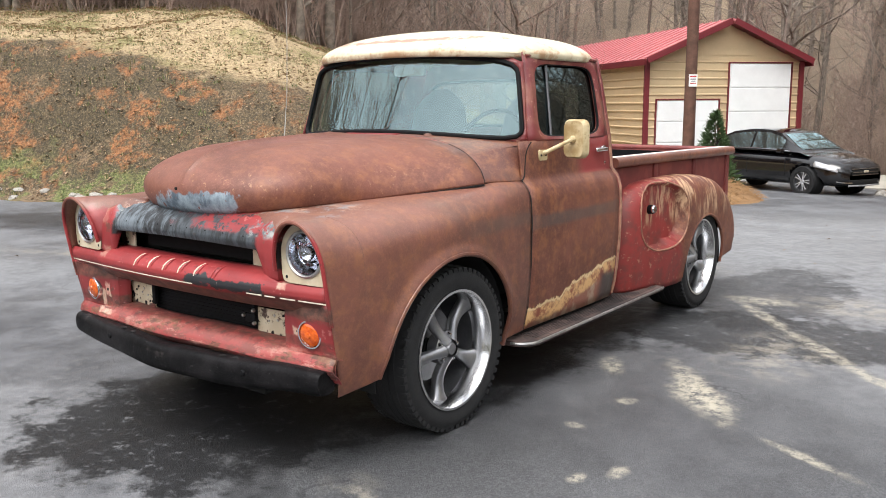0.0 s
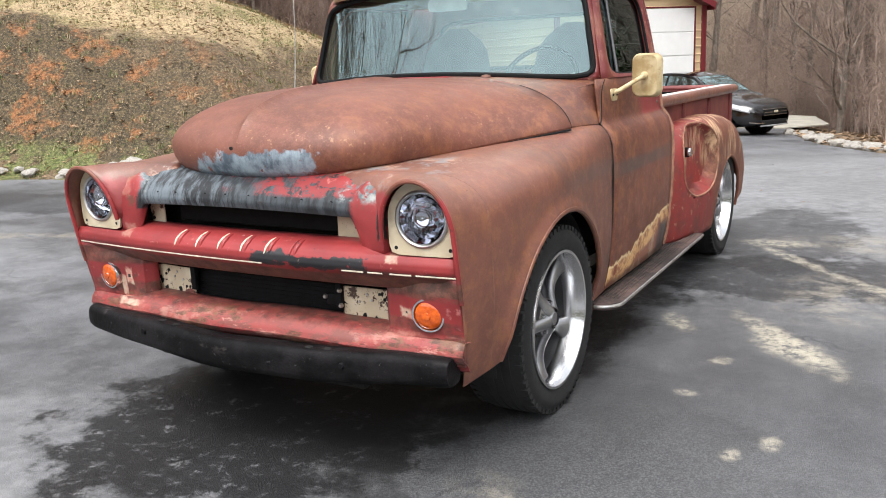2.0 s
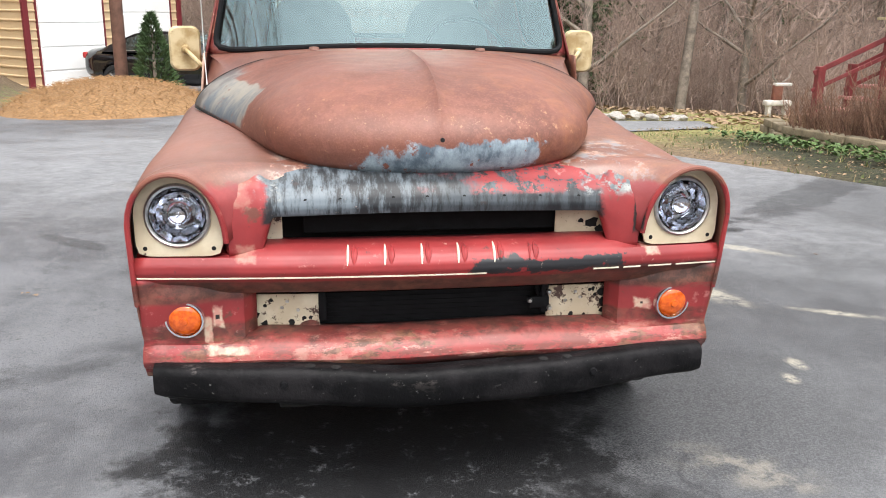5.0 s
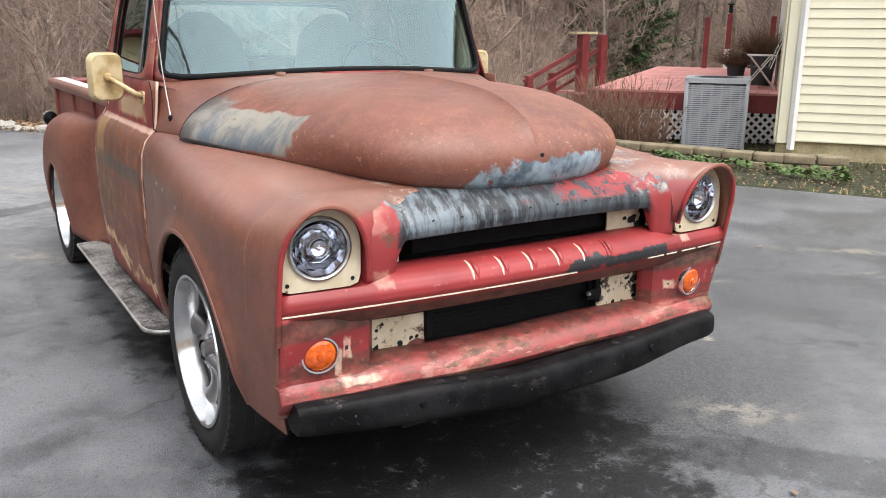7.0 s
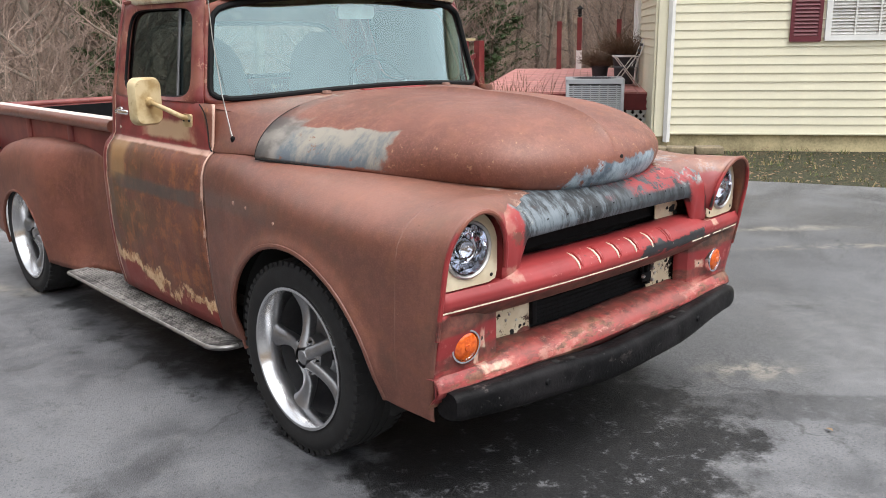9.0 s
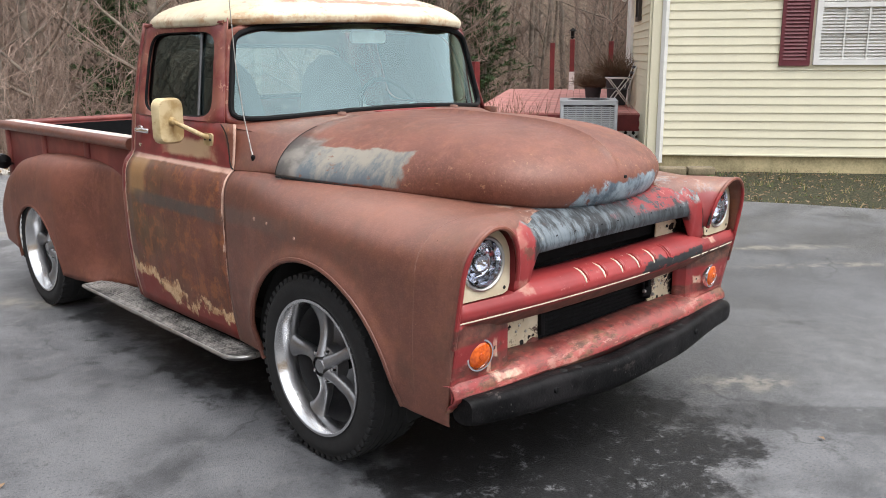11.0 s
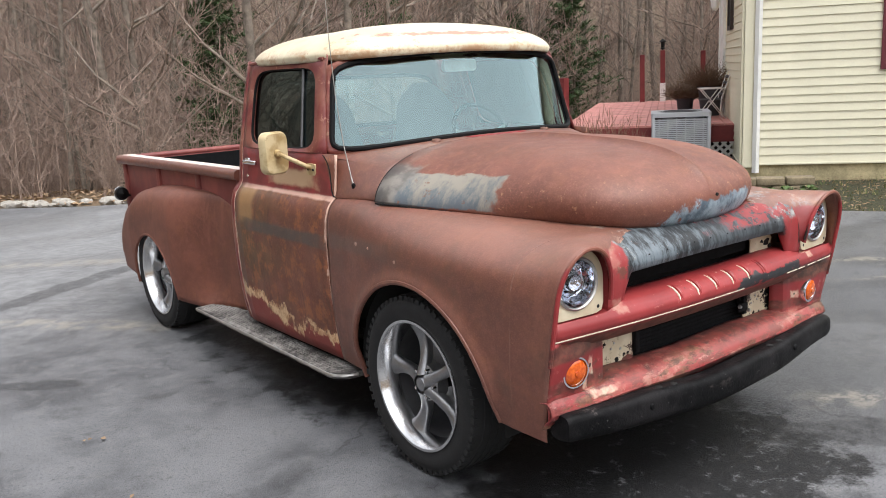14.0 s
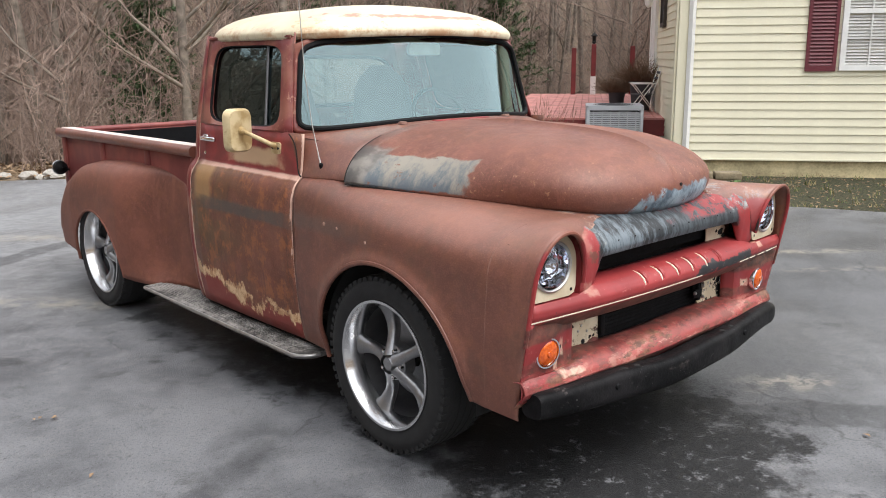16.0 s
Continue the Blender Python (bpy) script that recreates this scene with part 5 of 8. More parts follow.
def rear_fender_base(y, v, s):
    xo = tab(y, [(1.70, 0.715), (1.715, 0.765), (1.75, 0.805), (1.82, 0.832), (1.95, 0.855), (2.15, 0.872), (2.5, 0.888), (3.1, 0.888), (3.35, 0.868), (3.46, 0.835), (3.50, 0.80)])
    zt = tab(y, [(1.70, 0.50), (1.71, 0.62), (1.73, 0.71), (1.77, 0.78), (1.84, 0.832), (1.95, 0.860), (2.15, 0.873), (2.4, 0.876), (2.6, 0.873), (2.85, 0.855), (3.05, 0.82), (3.25, 0.735), (3.40, 0.61), (3.47, 0.50), (3.50, 0.42)])
    if s < 0:
        # this fender sweeps in towards the cab
        xo = min(xo, tab(y, [(1.70, 0.720), (1.90, 0.722), (2.03, 0.732), (2.13, 0.760), (2.23, 0.808), (2.33, 0.855), (2.42, 0.880), (2.55, 0.888), (3.50, 0.888)]))
        zt = tab(y, [(1.70, 0.735), (1.78, 0.785), (1.88, 0.825), (2.0, 0.852), (2.15, 0.868), (2.4, 0.876), (3.50, 0.876)]) if y < 2.4 else zt
    zb = tab(y, [(1.70, 0.252), (2.03, 0.252), (2.07, 0.225), (2.35, 0.215), (3.15, 0.28), (3.50, 0.30)])
    yc, zc, r = R_ARCH[s]
    if abs(y - yc) < r:
        zb = max(zb, zc + math.sqrt(r * r - (y - yc) ** 2))
    rz = min(0.22, (zt - zb) * 0.75)
    p = [(0.68, zt), (0.68 + (xo - 0.68) * 0.62, zt + 0.015), (xo, zt - 0.02), (xo, zt - rz)]
    if v < 0.55:
        x, z = bez(*p, v / 0.55)
    else:
        t = (v - 0.55) / 0.45
        z = zt - rz + (zb - zt + rz) * t
        x = xo - 0.02 * max(0.0, (0.5 - z) / 0.25) ** 2
        if s < 0:
            x += 0.10 * max(0.0, (0.42 - z) / 0.20) ** 2 * max(0.0, 1 - abs(y - 2.05) / 0.30)
    return (s * x, y, z)


def hollow(y, z):
    """1 inside the flat-bottomed hollow of the left fender."""
    r = (abs((y - 2.14) / 0.30) ** 2.6 + abs((z - 0.662) / 0.20) ** 2.6) ** (1 / 2.6)
    return sstep(1.0 - r, 0.0, 0.10)


def rear_fender_point(y, v, s):
    x, y, z = rear_fender_base(y, v, s)
    if s > 0:
        x += (min(x, 0.740 + 0.16 * (y - 1.95)) - x) * hollow(y, z)
    return (x, y, z)


for s in (-1, 1):
    yc, zc, r = R_ARCH[s]
    ys = span(1.70, yc - r - 0.002, 44 if s > 0 else 22) + [yc - r * math.cos(math.pi * i / 24) for i in range(25)] + span(yc + r + 0.002, 3.50, 12)
    rf = part("rear_fender", grid(ys, span(0, 0.55, 24) + span(0.55, 1, 16)[1:], lambda y, v: rear_fender_point(y, v, s)), M_REAR[s], truck, "rounded step-side rear fender" if s < 0 else "rear fender with faded red hollow for a spare wheel", thick=0.006)
    part("front_wall", grid(span(0.66, 0.738, 4), span(0, 1, 8), lambda x, t: (s * x * 0.95, 1.702, 0.252 + (rear_fender_point(1.70, 0, s)[2] - 0.252) * t)), M_REAR[s], rf, thick=0.006)
    lip = []
    for i in range(33):
        a = math.pi * (-0.02 + 1.04 * i / 32)
        y, z = yc - r * math.cos(a), zc + r * math.sin(a)
        lip.append((s * (abs(rear_fender_point(y, 0.8, s)[0]) - 0.02 * max(0.0, (0.5 - z) / 0.25) ** 2 - 0.003), y, z))
    part("arch_lip", tube(lip, 0.010, 8), M_REAR[s], rf)
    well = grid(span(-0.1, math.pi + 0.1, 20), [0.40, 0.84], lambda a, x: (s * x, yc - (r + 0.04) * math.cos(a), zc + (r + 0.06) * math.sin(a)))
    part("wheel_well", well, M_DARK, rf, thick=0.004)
    if s > 0:
        # rolled edge of the hollow and the filler cap
        def rim_point(a):
            c, d = math.cos(a), math.sin(a)
            q = (abs(c) ** 2.6 + abs(d) ** 2.6) ** (-1 / 2.6)
            y, z = 2.14 + 0.30 * c * q, 0.662 + 0.20 * d * q
            best = min((abs(rear_fender_base(y, j / 80, 1)[2] - z), rear_fender_base(y, j / 80, 1)[0]) for j in range(10, 81))
            return (best[1] + 0.001, y, z)
        part("hollow_edge", tube([rim_point(a) for a in span(0, 2 * math.pi, 61)], 0.0055, 6, cap=False), M_REAR[1], rf, "worn rolled edge of the spare wheel hollow").data.materials[0] = M_WORN
        cm = pose(0.762, 2.10, 0.70, 0, 84, -12)
        part("filler_cap", lathe([(0.0001, 0.052), (0.018, 0.051), (0.025, 0.044), (0.025, 0.034)], 20, cm), M_CHROME, rf, "chrome fuel filler cap")
        part("filler_neck", lathe([(0.024, 0.036), (0.027, 0.034), (0.028, 0.0), (0.028, -0.05)], 20, cm), M_RUBBER, rf, "black rubber filler neck")
        bead = [(side_x(z) + 0.003, 1.516, z) for z in span(0.30, 1.165, 30)]
        part("corner_bead", tube(bead, [0.008 + 0.003 * abs(math.sin(i * 0.9)) for i in range(30)], 8), M_WORN, truck, "pale worn edge of the cab corner")
    # running board
    pts = [(0.70, 0.50), (0.80, 0.50)] + [(0.80 + 0.095 * math.sin(a), 0.595 - 0.095 * math.cos(a)) for a in span(0, math.pi / 2, 9)[1:]] + [(0.895, 2.06), (0.70, 2.06)]
    outline = [(s * x, y) for x, y in pts]
    rb = part("running_board", plate(outline, 0.024, Matrix.Translation((0, 0, 0.228))), M_BOARD[s], truck, "worn dark running board with bright edge strip")
    for i in range(9):
        x = s * (0.735 + 0.016 * i)
        part("tread_rib", box((x, 1.32, 0.2535), (0.006, 1.40, 0.004)), M_BOARD[s], rb, smooth=False)
    trim = [(s * x, y, 0.242) for x, y in pts[1:-1]]
    part("edge_trim", tube(trim, 0.0075, 8), M_DULL, rb, "scuffed bright edge strip")
    part("sill", box((s * 0.735, 1.05, 0.29), (0.07, 0.96, 0.14), 0.02), M_DARK, truck)
    # bed side
    bs = part("bed_side", box((s * 0.685, 2.66, 0.70), (0.03, 1.93, 0.53), 0.004), M_BED, truck, "maroon steel bed side")
    part("bed_rail", tube([(s * 0.722, 1.69, 1.0), (s * 0.724, 2.6, 0.995), (s * 0.722, 3.64, 0.985)], 0.030, 12), M_FENDER, bs, "rolled bed rail")
    for y in (1.73, 2.30, 2.95, 3.60):
        part("stake_post", box((s * 0.699, y, 0.72), (0.035, 0.06, 0.50), 0.008), M_BED, bs)
    if s < 0:
        tl = part("tail_lamp", lathe([(0.0001, 0.02), (0.04, 0.016), (0.048, 0.0), (0.044, -0.03), (0.0001, -0.05)], 20, pose(s * 0.765, 3.58, 0.755, -90, 0, 0)), M_BLACK, truck, "black round tail lamp on a stalk")
        part("lamp_stalk", tube([(s * 0.69, 3.58, 0.73), (s * 0.765, 3.58, 0.755)], 0.012, 6), M_BLACK, tl)
        part("lamp_ring", lathe([(0.048, 0.0), (0.05, 0.01), (0.044, 0.018)], 20, pose(s * 0.765, 3.58, 0.755, -90, 0, 0)), M_CHROME, tl)

# pale pink of the rail lips partly puts the sky's glare into colour
M_PINK = plain("sky_paled_pink_paint", (0.72, 0.60, 0.56), 0.45, 0, 0.2, 8)
for s in (-1, 1):
    part("rail_cap", box((s * 0.672, 2.66, 1.016), (0.075, 1.94, 0.012), 0.004, turn=pose(0, 0, 0, -0.4, 0, 0)), M_PINK, truck, "faded pink inner lip of the bed rail, paled for sky glare")
    # near-black sheets darken the inside of the bed
    part("bed_liner", box((s * 0.664, 2.66, 0.775), (0.008, 1.90, 0.42)), M_RAD, truck, "dark inner face of the bed side", smooth=False)
part("bed_floor", box((0, 2.66, 0.585), (1.36, 1.92, 0.03)), M_RAD, truck, "dark bed floor", smooth=False)
part("bed_front", box((0, 1.705, 0.76), (1.36, 0.03, 0.50), 0.004), M_RAD, truck)
part("gate_liner", box((0, 3.604, 0.76), (1.30, 0.006, 0.42)), M_RAD, truck, smooth=False)
part("tailgate", box((0, 3.625, 0.76), (1.34, 0.035, 0.46), 0.008), M_BED, truck, "maroon tailgate")
part("gate_rail", tube([(-0.67, 3.625, 0.99), (0.67, 3.625, 0.99)], 0.022, 10), M_BED, truck)

# whip antenna
whip = [(-0.748, 0.516, 1.038), (-0.750, 0.525, 1.07), (-0.757, 0.555, 1.20), (-0.762, 0.585, 1.40), (-0.765, 0.600, 1.65), (-0.765, 0.605, 1.95)]
an = part("antenna", tube(whip, [0.004, 0.003, 0.0024, 0.0022, 0.002, 0.0016], 6), M_DULL, truck, "thin steel whip antenna")
part("antenna_foot", lathe([(0.0001, 0.026), (0.007, 0.024), (0.014, 0.006), (0.016, -0.01)], 14, pose(-0.740, 0.512, 1.025, 0, -35, 0)), M_BLACK, an)


# cab, running boards and bed stand in from the front fenders' width
def draw_in(ob):
    for v in ob.data.vertices:
        v.co.x *= 1 - 0.021 * sstep(v.co.y, -0.45, 0.25) - 0.012 * sstep(v.co.y, 1.45, 1.9)
    for c in ob.children:
        draw_in(c)


for ob in truck.children:
    if not ob.name.startswith(("tyre", "rim", "hood", "front_axle", "rear_axle")):
        draw_in(ob)


# ---- ground, driveway, bank ----
def bank(x, y):
    """Way into the cut bank from its foot."""
    return min(-4.95 - x - 0.13 * max(0.0, y - 6), y - 4.45 - (x + 6.7) * 0.306)


def terrain(x, y):
    z = -0.055 * min(15.0, max(0.0, y - 5.0))
    # cut bank beside the drive
    d = bank(x, y)
    if d > 0:
        h = min(1.55 + 0.20 * max(-0.5, -7.5 - x), max(0.40, 2.2 - 0.13 * (y - 6.0)), 2.9)
        z += h * sstep(d, -0.2, 2.1) + 0.35 * min(7.5, max(0.0, d - 1.5)) * sstep(20.0 - y, 0.0, 7.0)
        z += 0.16 * sstep(d, 0, 1.5) * noise.noise((x * 0.7, y * 0.7, 0)) + 0.06 * sstep(d, 0, 0.6) * noise.noise((x * 2.3, y * 2.3, 4))
    # fall and wooded slope behind
    r = math.hypot(x, y - 2)
    if y > 8 and d <= 0:
        off = max(0.0, (x * 0.75 + y * 0.66) - 12.5)
        z -= 0.12 * min(off, 8.0)
    z += 0.42 * max(0.0, r - 29.0) - 0.15 * max(0.0, r - 70)
    z -= 0.05 * sstep(x, 4.5, 6.6) * sstep(12 - y, 0, 3)
    return z


def leaf_ground():
    g = Graph("leaf_litter", 0.9).world_coord()
    big, mid, fine = g.noise(0.35, 4), g.noise(2.5, 6, 0.65), g.noise(26, 4, 0.7)
    c = g.mix(g.ramp(fine, 0.35, 0.65), (0.062, 0.040, 0.022), (0.25, 0.168, 0.094))
    c = g.mix(g.op("MULTIPLY", g.ramp(mid, 0.45, 0.65), 0.6), c, (0.20, 0.145, 0.088))
    into = g.op("MINIMUM", g.op("SUBTRACT", g.op("SUBTRACT", -4.95, g.axis(0)), g.op("MULTIPLY", g.op("MAXIMUM", g.op("SUBTRACT", g.axis(1), 6.0), 0.0), 0.13)), g.op("SUBTRACT", g.op("SUBTRACT", g.axis(1), g.op("MULTIPLY", g.axis(0), 0.306)), 6.5))
    into = g.op("ADD", into, g.op("MULTIPLY", g.op("SUBTRACT", g.noise(1.6, 5, 0.65, shift=4.0), 0.5), 1.3))
    face = g.op("MULTIPLY", g.ramp(into, 0.0, 0.35), g.ramp(into, 2.5, 1.9))
    lawn = g.op("MULTIPLY", g.ramp(into, 1.9, 2.4), g.ramp(into, 8.0, 6.4))
    # dark growth, then raw clay, on the cut face
    c = g.mix(g.op("MULTIPLY", g.op("MULTIPLY", face, g.ramp(g.noise(2.4, 7, 0.7, shift=7.0), 0.32, 0.48)), g.op("ADD", g.op("MULTIPLY", g.ramp(g.op("ADD", g.axis(1), g.op("MULTIPLY", g.axis(0), 0.45)), 4.4, 1.6), 0.6), 0.4)), c, g.mix(g.ramp(fine, 0.4, 0.65), (0.034, 0.026, 0.014), (0.125, 0.090, 0.044)))
    clay = g.op("MULTIPLY", g.ramp(g.noise(1.5, 8, 0.7, shift=3.0), 0.50, 0.58), g.ramp(g.op("ADD", g.axis(1), g.op("MULTIPLY", g.axis(0), 0.45)), 4.4, 1.6))
    c = g.mix(g.op("MULTIPLY", g.op("MULTIPLY", clay, face), g.ramp(g.noise(8, 9, 0.78), 0.40, 0.56)), c, g.mix(g.ramp(fine, 0.35, 0.6), (0.15, 0.055, 0.019), (0.33, 0.140, 0.052)))
    c = g.mix(g.op("MULTIPLY", lawn, 0.92), c, g.mix(g.ramp(fine, 0.35, 0.65), (0.30, 0.215, 0.115), (0.56, 0.43, 0.25)))
    c = g.mix(g.op("MULTIPLY", lawn, g.ramp(g.noise(0.8, 6, 0.65, shift=9.0), 0.50, 0.62)), c, g.mix(g.ramp(fine, 0.4, 0.6), (0.15, 0.135, 0.05), (0.30, 0.26, 0.11)))
    foot = g.op("MULTIPLY", g.ramp(into, -0.35, 0.05), g.ramp(into, 0.75, 0.30))
    c = g.mix(g.op("MULTIPLY", foot, g.ramp(g.noise(2.0, 6, 0.7, shift=2.0), 0.46, 0.56)), c, g.mix(g.ramp(fine, 0.4, 0.6), (0.06, 0.075, 0.02), (0.17, 0.19, 0.06)))
    sward = g.blob((5.9, 9.4), (3.6, 3.6), 0.4, 0.6, 1.0, 5)
    c = g.mix(g.op("MULTIPLY", sward, 0.85), c, g.mix(g.ramp(fine, 0.35, 0.65), (0.17, 0.165, 0.045), (0.34, 0.32, 0.11)))
    moss = g.op("MULTIPLY", g.ramp(g.axis(0), 3.6, 4.4), g.ramp(g.axis(1), 8.0, 6.0))
    c = g.mix(g.op("MULTIPLY", moss, g.ramp(mid, 0.18, 0.40)), c, g.mix(g.ramp(fine, 0.4, 0.65), (0.014, 0.016, 0.006), (0.060, 0.060, 0.022)))
    c = g.mix(g.op("MULTIPLY", g.ramp(g.op("ADD", g.axis(1), g.op("MULTIPLY", mid, 4.0)), 19.0, 25.0), 0.8), c, g.mix(g.ramp(fine, 0.35, 0.65), (0.085, 0.062, 0.045), (0.27, 0.20, 0.145)))
    c = g.mix(g.op("MULTIPLY", g.ramp(g.noise(13, 8, 0.8, shift=17.0), 0.52, 0.60), 0.55), c, (0.055, 0.040, 0.024))
    c = g.mix(g.op("MULTIPLY", g.ramp(g.noise(40, 4, 0.7, shift=19.0), 0.57, 0.63), g.op("MULTIPLY", g.op("ADD", g.op("MULTIPLY", lawn, 0.45), 0.35), g.op("SUBTRACT", 1.0, moss))), c, (0.50, 0.39, 0.26))
    g.bump(g.op("ADD", fine, g.op("MULTIPLY", mid, 1.5)), 0.7, 0.04)
    return g.done(c)


M_GROUND = leaf_ground()


def asphalt():
    g = Graph("worn_asphalt", 0.75).world_coord()
    big, mid, fine, speck = g.noise(0.55, 5, 0.6), g.noise(2.2, 6, 0.65), g.noise(11, 6, 0.7), g.noise(220, 2)
    c = g.mix(g.ramp(g.op("ADD", g.op("MULTIPLY", big, 0.5), g.op("MULTIPLY", mid, 0.5)), 0.38, 0.62), (0.064, 0.066, 0.073), (0.166, 0.169, 0.180))
    c = g.mix(g.op("MULTIPLY", g.ramp(fine, 0.50, 0.70), 0.45), c, (0.20, 0.20, 0.20))
    c = g.mix(g.op("MULTIPLY", g.ramp(g.noise(5, 7, 0.75, shift=6.0), 0.56, 0.66), 0.55), c, (0.045, 0.045, 0.048))
    c = g.mix(g.op("MULTIPLY", g.ramp(speck, 0.58, 0.74), 0.45), c, (0.30, 0.30, 0.295))
    c = g.mix(g.op("MULTIPLY", g.ramp(g.noise(90, 3, shift=2.0), 0.52, 0.68), 0.55), c, (0.03, 0.03, 0.032))
    # broad bleached areas; the one at (2.2, 7.0) also paints in grazing sky sheen
    for (x, y, hx, hy, k) in ((-2.6, 5.2, 1.8, 2.2, 0.35), (2.2, 7.0, 4.2, 4.6, 0.70), (2.35, 1.95, 1.1, 1.0, 0.30), (-0.95, -1.45, 0.9, 0.75, 0.45), (1.65, -0.85, 0.7, 0.7, 0.42), (-5.6, 0.4, 2.2, 1.2, 0.5)):
        c = g.mix(g.op("MULTIPLY", g.blob((x, y), (hx, hy), 0.6, 0.8, 1.2, 7), k), c, g.mix(g.ramp(fine, 0.35, 0.65), (0.19, 0.192, 0.198), (0.31, 0.312, 0.318)))
    # newer charcoal seal beside the truck
    for (x, y, hx, hy, k) in ((1.55, 0.3, 1.35, 1.5, 0.60), (0.75, -0.35, 0.7, 0.6, 0.72), (-1.6, 0.6, 1.0, 1.6, 0.12), (4.3, 2.6, 1.5, 1.1, 0.55), (3.6, 0.35, 1.3, 1.1, 0.42)):
        c = g.mix(g.op("MULTIPLY", g.blob((x, y), (hx, hy), 0.5, 1.0, 1.6, 8), k), c, g.mix(g.ramp(g.noise(150, 4, 0.7, shift=5.0), 0.40, 0.66), (0.022, 0.023, 0.025), (0.115, 0.115, 0.118)))
    # dark sealed strips with ragged edges; patches under the truck paint in its shade
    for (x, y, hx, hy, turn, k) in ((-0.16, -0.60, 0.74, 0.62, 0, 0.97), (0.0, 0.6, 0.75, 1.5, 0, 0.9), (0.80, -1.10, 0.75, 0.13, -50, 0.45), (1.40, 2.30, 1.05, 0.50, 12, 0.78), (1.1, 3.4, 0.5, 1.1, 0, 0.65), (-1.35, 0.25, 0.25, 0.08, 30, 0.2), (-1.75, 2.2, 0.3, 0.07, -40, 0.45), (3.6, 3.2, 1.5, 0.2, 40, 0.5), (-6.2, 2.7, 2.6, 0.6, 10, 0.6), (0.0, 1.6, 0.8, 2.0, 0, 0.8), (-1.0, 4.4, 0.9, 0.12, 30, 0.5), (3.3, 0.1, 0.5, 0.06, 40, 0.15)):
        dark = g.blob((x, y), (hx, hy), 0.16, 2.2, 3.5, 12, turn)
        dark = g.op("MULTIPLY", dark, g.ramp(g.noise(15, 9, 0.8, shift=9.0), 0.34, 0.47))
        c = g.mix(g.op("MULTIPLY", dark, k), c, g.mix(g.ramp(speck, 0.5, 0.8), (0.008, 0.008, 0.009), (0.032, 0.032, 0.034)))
    # hairline cracks
    edge = g.t.nodes.new("ShaderNodeTexVoronoi")
    edge.feature = "DISTANCE_TO_EDGE"
    warp = g.t.nodes.new("ShaderNodeVectorMath")
    warp.operation = "MULTIPLY_ADD"
    wob = g.t.nodes.new("ShaderNodeTexNoise")
    wob.inputs["Scale"].default_value, wob.inputs["Detail"].default_value = 1.8, 6.0
    g.put(wob.inputs["Vector"], g.c)
    g.put(warp.inputs[0], wob.outputs["Color"])
    warp.inputs[1].default_value = (0.9, 0.9, 0.0)
    g.put(warp.inputs[2], g.c)
    g.put(edge.inputs["Vector"], warp.outputs[0])
    edge.inputs["Scale"].default_value = 0.55
    crack = g.op("MULTIPLY", g.ramp(edge.outputs["Distance"], 0.007, 0.002), g.ramp(g.noise(1.3, 5, 0.6, shift=12.0), 0.54, 0.62))
    c = g.mix(g.op("MULTIPLY", crack, 0.4), c, (0.016, 0.016, 0.018))
    # spilt sand
    for (x, y, hx, hy, turn) in ((5.78, 1.30, 1.1, 0.06, -68), (4.55, 3.08, 0.9, 0.045, -52), (1.45, 1.10, 0.36, 0.075, 126), (1.50, 1.00, 0.24, 0.10, 130), (0.95, 1.22, 0.14, 0.05, 120), (1.46, -0.11, 0.028, 0.045, 0), (1.56, 0.02, 0.030, 0.05, 0), (1.20, 0.35, 0.04, 0.03, 0), (2.10, 0.55, 0.19, 0.028, -27), (1.25, 0.75, 0.04, 0.05, 0), (1.25, 2.75, 0.34, 0.05, -52), (1.75, 2.15, 0.38, 0.045, -48), (1.12, 3.15, 0.20, 0.10, 0), (2.15, 1.70, 0.25, 0.05, -40)):
        sand = g.blob((x, y), (hx, hy), 0.55, 1.6, 9, 9, turn)
        sand = g.op("MULTIPLY", sand, g.ramp(g.noise(18, 10, 0.85, shift=1.0), 0.40, 0.58))
        c = g.mix(g.op("MULTIPLY", sand, 0.70), c, (0.47, 0.43, 0.34))
    for (x, y, hx, hy, turn) in ((-0.5, 5.3, 1.6, 0.14, -50), (0.95, -0.72, 0.20, 0.10, -35), (1.9, 3.3, 0.6, 0.28, 0), (2.3, 4.6, 0.5, 0.25, 0), (-1.2, 3.2, 0.8, 0.10, -50), (3.6, 0.45, 0.5, 0.07, -40), (3.4, -0.1, 0.6, 0.06, -40), (-4.5, 1.5, 0.9, 0.10, 20), (1.6, 1.9, 0.25, 0.4, 0)):
        sand = g.blob((x, y), (hx, hy), 0.6, 2.0, 3.0, 9, turn)
        sand = g.op("MULTIPLY", sand, g.ramp(g.noise(7, 8, 0.75, shift=4.0), 0.42, 0.60))
        c = g.mix(g.op("MULTIPLY", sand, 0.42), c, (0.40, 0.36, 0.29))
    g.bump(g.op("ADD", g.op("MULTIPLY", speck, 1.0), fine), 0.65, 0.006)
    g.b.inputs["Specular IOR Level"].default_value = 0.38
    r = g.op("ADD", g.op("MULTIPLY", g.ramp(big, 0.4, 0.65), 0.2), 0.42)
    return g.done(c, r)


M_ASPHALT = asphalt()


